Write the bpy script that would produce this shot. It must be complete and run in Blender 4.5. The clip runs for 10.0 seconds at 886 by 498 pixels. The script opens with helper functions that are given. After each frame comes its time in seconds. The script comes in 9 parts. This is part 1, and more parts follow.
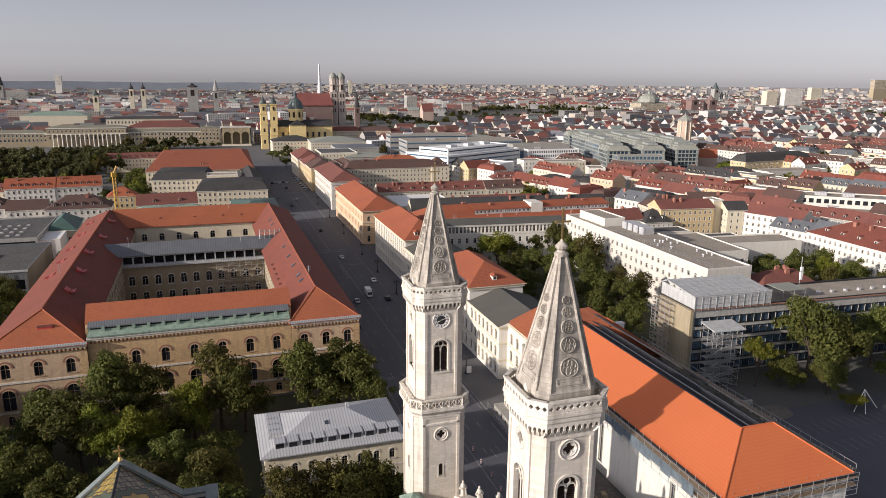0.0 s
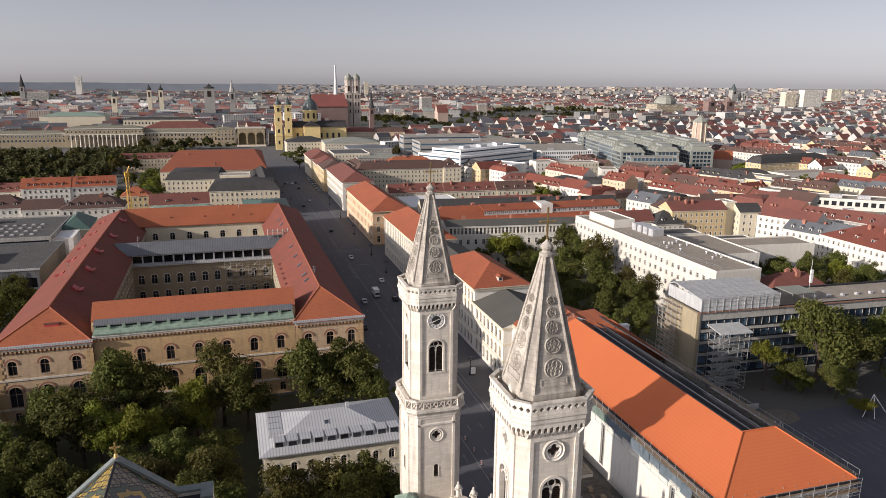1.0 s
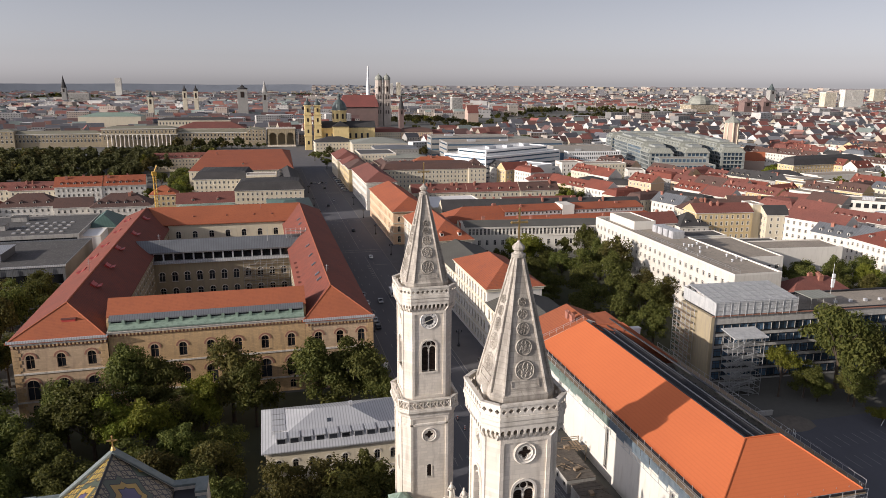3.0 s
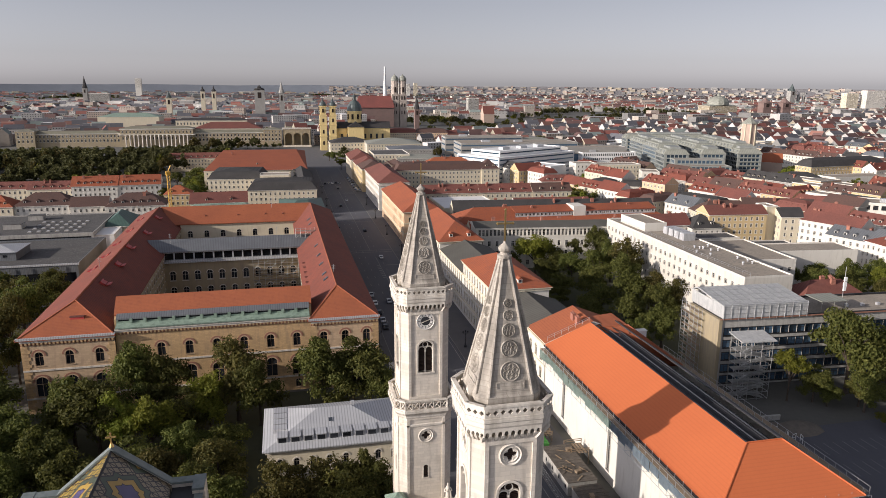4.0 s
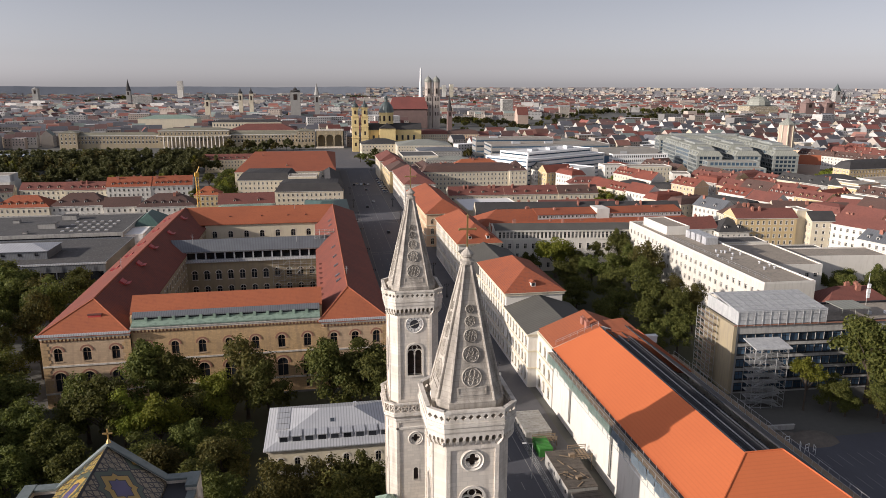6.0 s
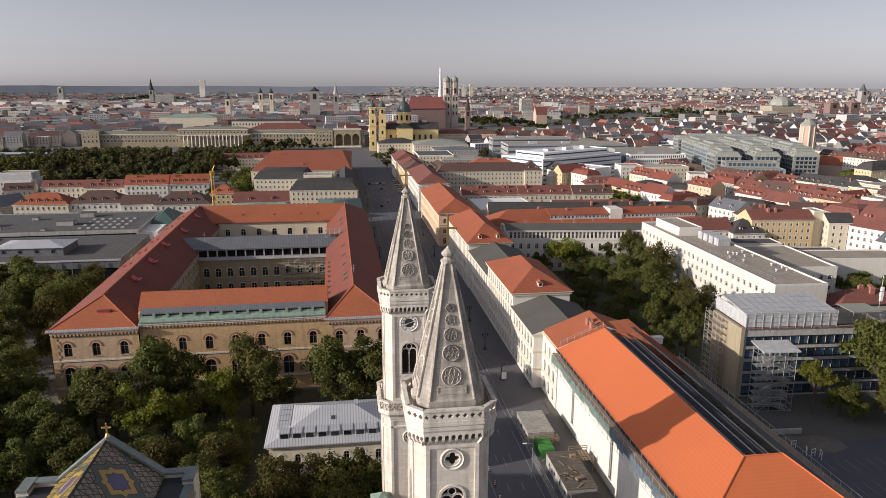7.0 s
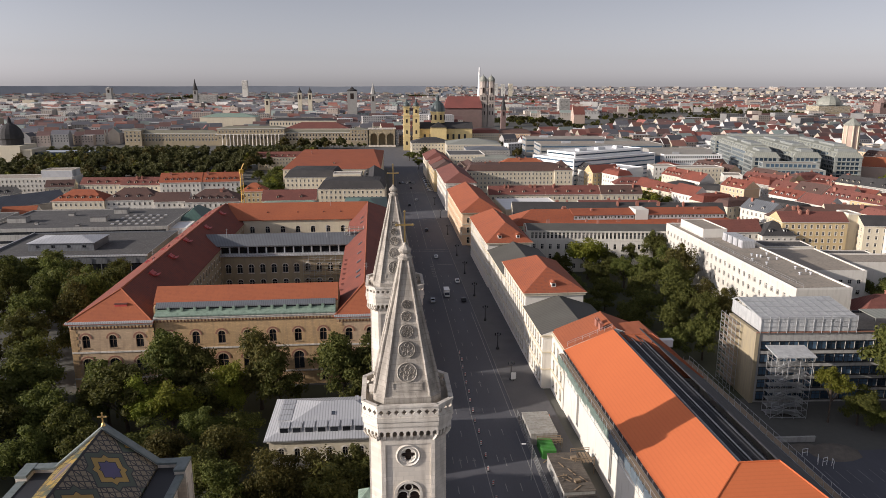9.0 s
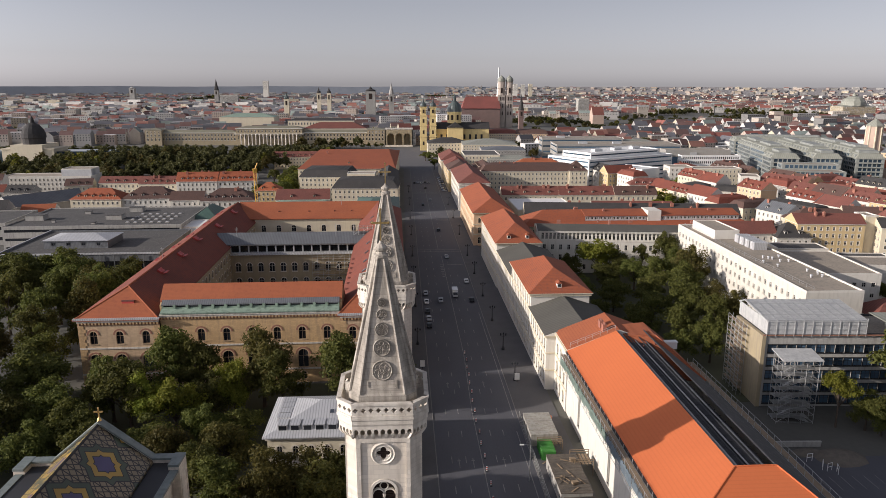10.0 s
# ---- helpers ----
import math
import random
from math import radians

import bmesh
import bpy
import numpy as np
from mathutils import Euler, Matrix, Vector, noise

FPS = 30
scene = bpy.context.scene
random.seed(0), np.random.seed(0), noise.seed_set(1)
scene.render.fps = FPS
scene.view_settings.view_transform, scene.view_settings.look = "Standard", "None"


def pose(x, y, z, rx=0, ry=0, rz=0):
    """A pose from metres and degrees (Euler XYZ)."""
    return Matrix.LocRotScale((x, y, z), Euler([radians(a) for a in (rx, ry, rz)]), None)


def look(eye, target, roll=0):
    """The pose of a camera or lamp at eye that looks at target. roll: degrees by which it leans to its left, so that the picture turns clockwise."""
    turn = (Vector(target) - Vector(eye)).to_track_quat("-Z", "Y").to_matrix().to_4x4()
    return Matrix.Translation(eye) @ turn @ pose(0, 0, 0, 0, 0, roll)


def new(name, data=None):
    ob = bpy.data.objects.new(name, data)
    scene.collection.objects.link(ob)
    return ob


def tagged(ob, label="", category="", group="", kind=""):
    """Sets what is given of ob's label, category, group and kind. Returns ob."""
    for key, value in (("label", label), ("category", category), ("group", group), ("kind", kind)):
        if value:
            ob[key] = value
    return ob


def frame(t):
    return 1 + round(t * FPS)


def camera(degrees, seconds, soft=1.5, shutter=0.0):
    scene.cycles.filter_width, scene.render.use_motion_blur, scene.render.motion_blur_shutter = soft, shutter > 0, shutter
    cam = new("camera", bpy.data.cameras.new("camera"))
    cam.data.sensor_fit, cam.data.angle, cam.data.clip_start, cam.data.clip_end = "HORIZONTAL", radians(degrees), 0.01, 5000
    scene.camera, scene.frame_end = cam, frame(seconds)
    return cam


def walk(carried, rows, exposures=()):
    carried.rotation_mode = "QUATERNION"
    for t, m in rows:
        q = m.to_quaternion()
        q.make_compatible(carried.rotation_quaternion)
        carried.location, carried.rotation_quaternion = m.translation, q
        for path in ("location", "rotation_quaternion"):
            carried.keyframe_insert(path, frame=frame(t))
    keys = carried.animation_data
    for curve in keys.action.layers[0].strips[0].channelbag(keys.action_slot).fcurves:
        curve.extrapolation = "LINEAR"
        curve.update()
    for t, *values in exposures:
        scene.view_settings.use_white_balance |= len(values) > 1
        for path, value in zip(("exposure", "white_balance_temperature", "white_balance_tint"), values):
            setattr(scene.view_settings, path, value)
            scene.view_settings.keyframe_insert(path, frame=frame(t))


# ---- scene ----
cam = camera(64.7, 10.0, soft=0.6)
PATH = [
    (0, (0.294, 1.156, 83.066), (0.9, 3.004, 82.601), 0.5),
    (0.5, (1.927, 0.89, 82.907), (2.511, 2.746, 82.444), 0.5),
    (1, (3.307, 0.381, 82.87), (3.871, 2.243, 82.408), 0.5),
    (1.5, (4.739, -0.094, 82.867), (5.281, 1.775, 82.405), 0.5),
    (2, (6.106, -0.356, 82.83), (6.627, 1.518, 82.368), 0.5),
    (2.5, (7.604, -0.849, 82.9), (8.103, 1.032, 82.438), 0.4),
    (4, (12.025, -1.884, 82.901), (12.456, 0.014, 82.441), 0.4),
    (4.5, (13.66, -2.224, 83.12), (14.067, -0.32, 82.661), 0.3),
    (5, (15.212, -2.478, 83.293), (15.596, -0.569, 82.834), 0.3),
    (5.5, (17.065, -3.015, 83.43), (17.423, -1.102, 82.972), 0.2),
    (7, (22.792, -4.225, 83.403), (23.068, -2.298, 82.944), 0.2),
    (7.5, (24.465, -4.566, 83.335), (24.716, -2.635, 82.875), 0.2),
    (8, (26.585, -4.818, 83.195), (26.808, -2.884, 82.737), 0.2),
    (8.5, (28.617, -5.111, 83.211), (28.812, -3.175, 82.753), 0.1),
    (9, (30.815, -5.297, 83.16), (30.981, -3.357, 82.7), 0.1),
    (9.5, (32.901, -5.491, 83.114), (33.04, -3.549, 82.654), 0.0),
    (10, (35.108, -5.477, 82.945), (35.219, -3.534, 82.486), 0.1),
]
walk(cam, [(t, look(eye, target, roll)) for t, eye, target, roll in PATH],
     exposures=[(0.0, 0.06, 6050, 14), (10.0, 0.04, 6050, 14)])


# ---------- light ----------
SUN_AZ, SUN_EL = 257.2, 17.3      # compass-like angle from +y, clockwise; elevation
world = bpy.data.worlds.new("sky")
scene.world = world
world.use_nodes = True
wn = world.node_tree.nodes
sky = wn.new("ShaderNodeTexSky")
sky.sky_type = "NISHITA"
sky.sun_disc = False
sky.sun_elevation = radians(SUN_EL)
sky.sun_rotation = radians(SUN_AZ)
sky.air_density, sky.dust_density, sky.ozone_density = 1.0, 0.6, 1.0
wn["Background"].inputs["Strength"].default_value = 0.094
haze = wn.new("ShaderNodeHueSaturation")           # a dull, hazy morning sky
haze.inputs["Saturation"].default_value = 0.25
world.node_tree.links.new(sky.outputs[0], haze.inputs["Color"])
tint = wn.new("ShaderNodeMix")                     # thin mauve haze over the whole sky
tint.data_type, tint.blend_type = "RGBA", "MULTIPLY"
tint.inputs[0].default_value = 1.0
tint.inputs[7].default_value = (1.015, 0.98, 1.015, 1)
world.node_tree.links.new(haze.outputs[0], tint.inputs[6])
# hazy air glows towards the sun and dims away from it
towards = wn.new("ShaderNodeVectorMath")
towards.operation = "DOT_PRODUCT"
towards.inputs[1].default_value = (math.sin(radians(SUN_AZ)), math.cos(radians(SUN_AZ)), 0.0)
sight = wn.new("ShaderNodeTexCoord")
world.node_tree.links.new(sight.outputs["Generated"], towards.inputs[0])
def sky_math(op, a, b):
    node = wn.new("ShaderNodeMath")
    node.operation = op
    for slot, v in zip(node.inputs, (a, b)):
        if isinstance(v, float):
            slot.default_value = v
        else:
            world.node_tree.links.new(v, slot)
    return node.outputs[0]


facing = towards.outputs["Value"]
aureole = sky_math("POWER", sky_math("MAXIMUM", facing, 0.0), 2.0)
glow = sky_math("ADD", sky_math("ADD", sky_math("MULTIPLY", facing, 0.22), 1.06), sky_math("MULTIPLY", aureole, 0.9))
air = wn.new("ShaderNodeVectorMath")
air.operation = "SCALE"
world.node_tree.links.new(tint.outputs[2], air.inputs[0])
world.node_tree.links.new(glow, air.inputs[3])
world.node_tree.links.new(air.outputs[0], wn["Background"].inputs["Color"])

sun_data = bpy.data.lights.new("sun", "SUN")
sun_data.energy, sun_data.angle, sun_data.color = 5.0, radians(0.6), (1.0, 0.89, 0.74)
sun = new("sun", sun_data)
sx, sy = math.sin(radians(SUN_AZ)), math.cos(radians(SUN_AZ))
sun.matrix_world = look((sx * 300, sy * 300, 300 * math.tan(radians(SUN_EL))), (0, 0, 0))


# ---------- materials ----------
def surface(name, base, other, rough=0.8, big=6.0, fine=0.35, mix=0.5, bump=0.15, metal=0.0, stretch=(1, 1, 1), island=0.0, grime=None, grime_at=0.62, extra=None):
    """A mottled surface: two colours in broad patches, fine grain with relief, optional grime and pattern."""
    m = bpy.data.materials.new(name)
    m.use_nodes = True
    n, l = m.node_tree.nodes, m.node_tree.links
    p = n["Principled BSDF"]
    p.inputs["Roughness"].default_value = rough
    if extra and extra[0] == "rows":                # dull fired clay
        p.inputs["Specular IOR Level"].default_value = 0.2
    p.inputs["Metallic"].default_value = metal
    geo = n.new("ShaderNodeNewGeometry")
    mp = n.new("ShaderNodeMapping")
    mp.inputs["Scale"].default_value = stretch
    l.new(geo.outputs["Position"], mp.inputs["Vector"])
    a = n.new("ShaderNodeTexNoise")
    a.inputs["Scale"].default_value, a.inputs["Detail"].default_value = 1.0 / big, 5
    b = n.new("ShaderNodeTexNoise")
    b.inputs["Scale"].default_value, b.inputs["Detail"].default_value = 1.0 / fine, 3
    l.new(mp.outputs[0], a.inputs["Vector"])
    l.new(mp.outputs[0], b.inputs["Vector"])
    add = n.new("ShaderNodeMath")
    add.operation = "MULTIPLY_ADD"
    add.inputs[1].default_value = 0.45
    l.new(b.outputs[0], add.inputs[0])
    l.new(a.outputs[0], add.inputs[2])
    ramp = n.new("ShaderNodeMapRange")
    ramp.inputs[1].default_value, ramp.inputs[2].default_value = 0.5, 0.95
    ramp.inputs[4].default_value = mix
    l.new(add.outputs[0], ramp.inputs[0])
    mixer = n.new("ShaderNodeMix")
    mixer.data_type = "RGBA"
    mixer.inputs[6].default_value, mixer.inputs[7].default_value = (*base, 1), (*other, 1)
    l.new(ramp.outputs[0], mixer.inputs[0])
    out = mixer.outputs[2]
    if grime:
        g = n.new("ShaderNodeTexNoise")
        gm = n.new("ShaderNodeMapping")
        gm.inputs["Scale"].default_value = (1.3, 1.3, 0.22)
        l.new(geo.outputs["Position"], gm.inputs["Vector"])
        l.new(gm.outputs[0], g.inputs["Vector"])
        g.inputs["Scale"].default_value, g.inputs["Detail"].default_value = 0.9, 7
        gr = n.new("ShaderNodeMapRange")
        gr.inputs[1].default_value, gr.inputs[2].default_value, gr.inputs[4].default_value = grime_at - 0.14, grime_at + 0.14, 0.75
        l.new(g.outputs[0], gr.inputs[0])
        gx = n.new("ShaderNodeMix")
        gx.data_type = "RGBA"
        gx.inputs[7].default_value = (*grime, 1)
        l.new(out, gx.inputs[6])
        l.new(gr.outputs[0], gx.inputs[0])
        out = gx.outputs[2]
    height = add.outputs[0]
    if extra:                      # (kind, spacing, darkness): rows in height, seams along x or y, ashlar blocks
        kind, step, dark = extra
        if kind == "blocks":
            comb = n.new("ShaderNodeCombineXYZ")
            sep = n.new("ShaderNodeSeparateXYZ")
            l.new(geo.outputs["Position"], sep.inputs[0])
            s2 = n.new("ShaderNodeMath")
            l.new(sep.outputs[0], s2.inputs[0])
            l.new(sep.outputs[1], s2.inputs[1])
            l.new(s2.outputs[0], comb.inputs[0])
            l.new(sep.outputs[2], comb.inputs[1])
            t = n.new("ShaderNodeTexBrick")
            t.inputs["Scale"].default_value = 1.0
            t.inputs["Brick Width"].default_value, t.inputs["Row Height"].default_value = step * 2.2, step
            t.inputs["Mortar Size"].default_value = 0.035
            t.inputs["Color1"].default_value = (1, 1, 1, 1)
            t.inputs["Color2"].default_value = (0.86, 0.86, 0.86, 1)
            t.inputs["Mortar"].default_value = (1 - dark, 1 - dark, 1 - dark, 1)
            l.new(comb.outputs[0], t.inputs["Vector"])
            factor = t.outputs["Color"]
        else:
            t = n.new("ShaderNodeTexWave")
            t.bands_direction = {"rows": "Z", "seam_x": "X", "seam_y": "Y"}[kind]
            t.inputs["Scale"].default_value = 0.314 / step
            t.inputs["Distortion"].default_value = 0.25
            l.new(geo.outputs["Position"], t.inputs["Vector"])
            fr = n.new("ShaderNodeMapRange")
            fr.inputs[1].default_value, fr.inputs[2].default_value = 0.0, 0.35
            fr.inputs[3].default_value = 1 - dark
            l.new(t.outputs["Fac"], fr.inputs[0])
            factor = fr.outputs[0]
        mul = n.new("ShaderNodeMix")
        mul.data_type, mul.blend_type = "RGBA", "MULTIPLY"
        mul.inputs[0].default_value = 1.0
        l.new(out, mul.inputs[6])
        l.new(factor, mul.inputs[7])
        out = mul.outputs[2]
    if island:
        hsv = n.new("ShaderNodeHueSaturation")
        r = n.new("ShaderNodeMapRange")
        r.inputs[3].default_value, r.inputs[4].default_value = 1 - island, 1 + island
        l.new(geo.outputs["Random Per Island"], r.inputs[0])
        l.new(r.outputs[0], hsv.inputs["Value"])
        l.new(out, hsv.inputs["Color"])
        out = hsv.outputs[0]
    l.new(out, p.inputs["Base Color"])
    if bump:
        bp = n.new("ShaderNodeBump")
        bp.inputs["Strength"].default_value, bp.inputs["Distance"].default_value = bump, 0.05
        l.new(height, bp.inputs["Height"])
        l.new(bp.outputs[0], p.inputs["Normal"])
    return m


def leafy(name, base, other):
    m = bpy.data.materials.new(name)
    m.use_nodes = True
    n, l = m.node_tree.nodes, m.node_tree.links
    geo, obj = n.new("ShaderNodeNewGeometry"), n.new("ShaderNodeObjectInfo")
    mix = n.new("ShaderNodeMix")
    mix.data_type = "RGBA"
    mix.inputs[6].default_value, mix.inputs[7].default_value = (*base, 1), (*other, 1)
    l.new(geo.outputs["Random Per Island"], mix.inputs[0])
    hsv = n.new("ShaderNodeHueSaturation")
    for out_min, out_max, key in ((0.478, 0.512, "Hue"), (0.75, 1.3, "Value")):
        r = n.new("ShaderNodeMapRange")
        r.inputs[3].default_value, r.inputs[4].default_value = out_min, out_max
        l.new(obj.outputs["Random"], r.inputs[0])
        l.new(r.outputs[0], hsv.inputs[key])
    l.new(mix.outputs[2], hsv.inputs["Color"])
    p = n["Principled BSDF"]
    p.inputs["Roughness"].default_value = 0.7
    p.inputs["Specular IOR Level"].default_value = 0.25
    l.new(hsv.outputs[0], p.inputs["Base Color"])
    tr = n.new("ShaderNodeBsdfTranslucent")
    l.new(hsv.outputs[0], tr.inputs["Color"])
    ms = n.new("ShaderNodeMixShader")
    ms.inputs[0].default_value = 0.4
    l.new(p.outputs[0], ms.inputs[1])
    l.new(tr.outputs[0], ms.inputs[2])
    l.new(ms.outputs[0], n["Material Output"].inputs["Surface"])
    return m


def window_glass(name, tint, rough=0.08):
    m = bpy.data.materials.new(name)
    m.use_nodes = True
    n, l = m.node_tree.nodes, m.node_tree.links
    p = n["Principled BSDF"]
    obj = n.new("ShaderNodeObjectInfo")
    ramp = n.new("ShaderNodeMapRange")
    ramp.inputs[3].default_value, ramp.inputs[4].default_value = 0.4, 1.8
    hsv = n.new("ShaderNodeHueSaturation")
    hsv.inputs["Color"].default_value = (*tint, 1)
    l.new(obj.outputs["Random"], ramp.inputs[0])
    l.new(ramp.outputs[0], hsv.inputs["Value"])
    l.new(hsv.outputs[0], p.inputs["Base Color"])
    p.inputs["Roughness"].default_value = rough
    p.inputs["Specular IOR Level"].default_value = 0.5
    return m


M = {}
M["stone"] = surface("tower_limestone", (0.735, 0.665, 0.57), (0.61, 0.54, 0.445), 0.85, 3.0, 0.3, 0.6, 0.2, grime=(0.40, 0.34, 0.27), grime_at=0.66, extra=("blocks", 0.5, 0.16))
M["stone_trim"] = surface("pale_limestone", (0.71, 0.655, 0.57), (0.55, 0.495, 0.415), 0.85, 2.0, 0.25, 0.6, 0.25, grime=(0.36, 0.31, 0.25), grime_at=0.6)
M["spire"] = surface("weathered_spire_stone", (0.55, 0.495, 0.42), (0.37, 0.33, 0.275), 0.9, 1.6, 0.22, 0.85, 0.4, grime=(0.19, 0.168, 0.142), grime_at=0.53, extra=("blocks", 0.55, 0.25))
M["ochre"] = surface("ochre_brick_plaster", (0.60, 0.40, 0.20), (0.48, 0.32, 0.17), 0.9, 5.0, 0.3, 0.6, 0.2, grime=(0.36, 0.25, 0.15), extra=("blocks", 0.4, 0.18))
M["pinkish"] = surface("rose_plaster", (0.6, 0.43, 0.27), (0.5, 0.36, 0.235), 0.9, 5.0, 0.3, 0.6, 0.2, grime=(0.4, 0.28, 0.19), extra=("blocks", 0.5, 0.12))
M["redtrim"] = surface("red_brick_trim", (0.33, 0.16, 0.105), (0.25, 0.125, 0.085), 0.9, 1.0, 0.2)
M["white"] = surface("white_plaster", (0.71, 0.67, 0.595), (0.59, 0.555, 0.49), 0.9, 6.0, 0.4, 0.5, 0.1, grime=(0.52, 0.47, 0.40), grime_at=0.68)
M["office_white"] = surface("warm_white_plaster", (0.64, 0.60, 0.525), (0.55, 0.51, 0.44), 0.9, 6.0, 0.4, 0.6, 0.1, grime=(0.46, 0.42, 0.36), grime_at=0.64)
M["cream"] = surface("cream_plaster", (0.66, 0.58, 0.43), (0.55, 0.49, 0.37), 0.9, 6.0, 0.4, 0.5, 0.1, grime=(0.45, 0.38, 0.27), grime_at=0.68)
M["yellow"] = surface("yellow_plaster", (0.62, 0.47, 0.25), (0.53, 0.4, 0.22), 0.9, 6.0, 0.4, 0.5, 0.1, grime=(0.42, 0.30, 0.14), grime_at=0.66)
M["greywall"] = surface("grey_plaster", (0.34, 0.325, 0.295), (0.27, 0.255, 0.235), 0.9, 6.0, 0.4, 0.5, 0.1, grime=(0.27, 0.25, 0.23), grime_at=0.66)
M["peach"] = surface("peach_plaster", (0.70, 0.48, 0.30), (0.6, 0.42, 0.28), 0.9, 6.0, 0.4, 0.5, 0.1, grime=(0.45, 0.33, 0.24), grime_at=0.68)
M["concrete"] = surface("concrete", (0.42, 0.40, 0.36), (0.30, 0.29, 0.27), 0.9, 4.0, 0.4, 0.7, 0.15, grime=(0.2, 0.19, 0.18))
M["tile_orange"] = surface("orange_clay_tiles", (0.385, 0.122, 0.056), (0.305, 0.099, 0.05), 0.8, 9.0, 0.5, 0.8, 0.3, grime=(0.26, 0.085, 0.05), grime_at=0.64, extra=("rows", 0.28, 0.12))
M["tile_new"] = surface("new_orange_clay_tiles", (0.60, 0.165, 0.06), (0.54, 0.145, 0.055), 0.75, 14.0, 0.5, 0.8, 0.2, extra=("rows", 0.3, 0.05))
M["tile_red"] = surface("red_clay_tiles", (0.225, 0.086, 0.066), (0.165, 0.071, 0.058), 0.8, 9.0, 0.5, 0.8, 0.3, grime=(0.14, 0.06, 0.05), grime_at=0.62, extra=("rows", 0.28, 0.3))
M["tile_brown"] = surface("brown_clay_tiles", (0.135, 0.078, 0.062), (0.1, 0.065, 0.056), 0.8, 9.0, 0.5, 0.8, 0.3, grime=(0.09, 0.06, 0.055), grime_at=0.62, extra=("rows", 0.28, 0.3))
M["slate"] = surface("dark_slate", (0.072, 0.068, 0.066), (0.05, 0.048, 0.047), 0.85, 5.0, 0.4, 0.8, 0.3, extra=("rows", 0.3, 0.3))
M["grey_felt"] = surface("grey_roof_sheet", (0.105, 0.10, 0.085), (0.08, 0.075, 0.065), 0.95, 8.0, 0.5, 0.8, 0.15, extra=("seam_y", 1.2, 0.2))
M["zinc"] = surface("zinc_sheet", (0.62, 0.62, 0.62), (0.52, 0.52, 0.53), 0.5, 4.0, 0.4, 0.8, 0.1, metal=0.35, extra=("seam_x", 0.6, 0.35))
M["darkzinc"] = surface("aged_zinc_sheet", (0.20, 0.21, 0.22), (0.15, 0.155, 0.165), 0.5, 4.0, 0.4, 0.8, 0.1, metal=0.3, extra=("seam_x", 0.6, 0.3))
M["copper"] = surface("green_copper", (0.27, 0.35, 0.27), (0.2, 0.27, 0.215), 0.6, 2.0, 0.3, 0.8, 0.15, grime=(0.10, 0.14, 0.11))
M["darkcopper"] = surface("dark_green_copper", (0.085, 0.105, 0.1), (0.058, 0.072, 0.07), 0.5, 4.0, 0.3, 0.8, 0.1)
M["asphalt"] = surface("asphalt", (0.101, 0.101, 0.115), (0.078, 0.078, 0.09), 0.85, 7.0, 0.3, 0.9, 0.2, stretch=(1, 0.18, 1))
M["paving"] = surface("grey_stone_paving", (0.112, 0.108, 0.112), (0.085, 0.083, 0.088), 0.9, 5.0, 0.4, 0.8, 0.2)
M["kerb"] = surface("granite_kerb", (0.22, 0.21, 0.2), (0.16, 0.15, 0.15), 0.85, 1.0, 0.2)
M["paint"] = surface("worn_road_paint", (0.30, 0.29, 0.28), (0.13, 0.125, 0.12), 0.8, 2.0, 0.2, 0.9)
M["ground"] = surface("city_ground", (0.12, 0.115, 0.10), (0.085, 0.085, 0.075), 0.95, 30.0, 1.5, 0.9, 0.2)
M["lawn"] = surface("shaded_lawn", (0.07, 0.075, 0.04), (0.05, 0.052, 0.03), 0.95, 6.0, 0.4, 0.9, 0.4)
M["bark"] = surface("bark", (0.09, 0.065, 0.045), (0.05, 0.038, 0.03), 0.95, 1.0, 0.15, 0.9, 0.5)
M["iron"] = surface("dark_iron", (0.045, 0.045, 0.05), (0.03, 0.03, 0.033), 0.5, 1.0, 0.2, metal=0.5)
M["steel"] = surface("galvanised_steel", (0.48, 0.48, 0.47), (0.34, 0.34, 0.34), 0.45, 1.0, 0.2, metal=0.6)
M["timber"] = surface("scaffold_planks", (0.30, 0.22, 0.14), (0.20, 0.15, 0.10), 0.85, 1.5, 0.2, 0.8)
M["gold"] = surface("gilded_metal", (0.6, 0.42, 0.17), (0.46, 0.32, 0.14), 0.35, 0.5, 0.1, metal=0.9)
M["black"] = surface("black_membrane", (0.03, 0.03, 0.034), (0.02, 0.02, 0.022), 0.6, 3.0, 0.3)
M["whitemetal"] = surface("white_sheet", (0.78, 0.77, 0.74), (0.68, 0.67, 0.65), 0.6, 5.0, 0.3)
M["flatroof"] = surface("gravel_roof", (0.36, 0.305, 0.24), (0.27, 0.235, 0.19), 0.95, 7.0, 0.5, 0.9, 0.2, grime=(0.17, 0.15, 0.13))
M["tarp"] = surface("translucent_sheeting", (0.52, 0.52, 0.50), (0.36, 0.36, 0.36), 0.5, 2.0, 0.3, 0.9, 0.4, grime=(0.3, 0.3, 0.3))
M["bluetarp"] = surface("blue_green_netting", (0.23, 0.31, 0.27), (0.32, 0.38, 0.33), 0.8, 2.0, 0.3, 0.9, 0.3)
M["louvre"] = surface("dark_wooden_louvres", (0.045, 0.03, 0.024), (0.03, 0.022, 0.018), 0.8, 1.0, 0.2, extra=("rows", 0.2, 0.6))
M["glass"] = window_glass("dark_window_glass", (0.022, 0.024, 0.028))
M["glass_blue"] = window_glass("blue_office_glass", (0.055, 0.09, 0.13), 0.05)
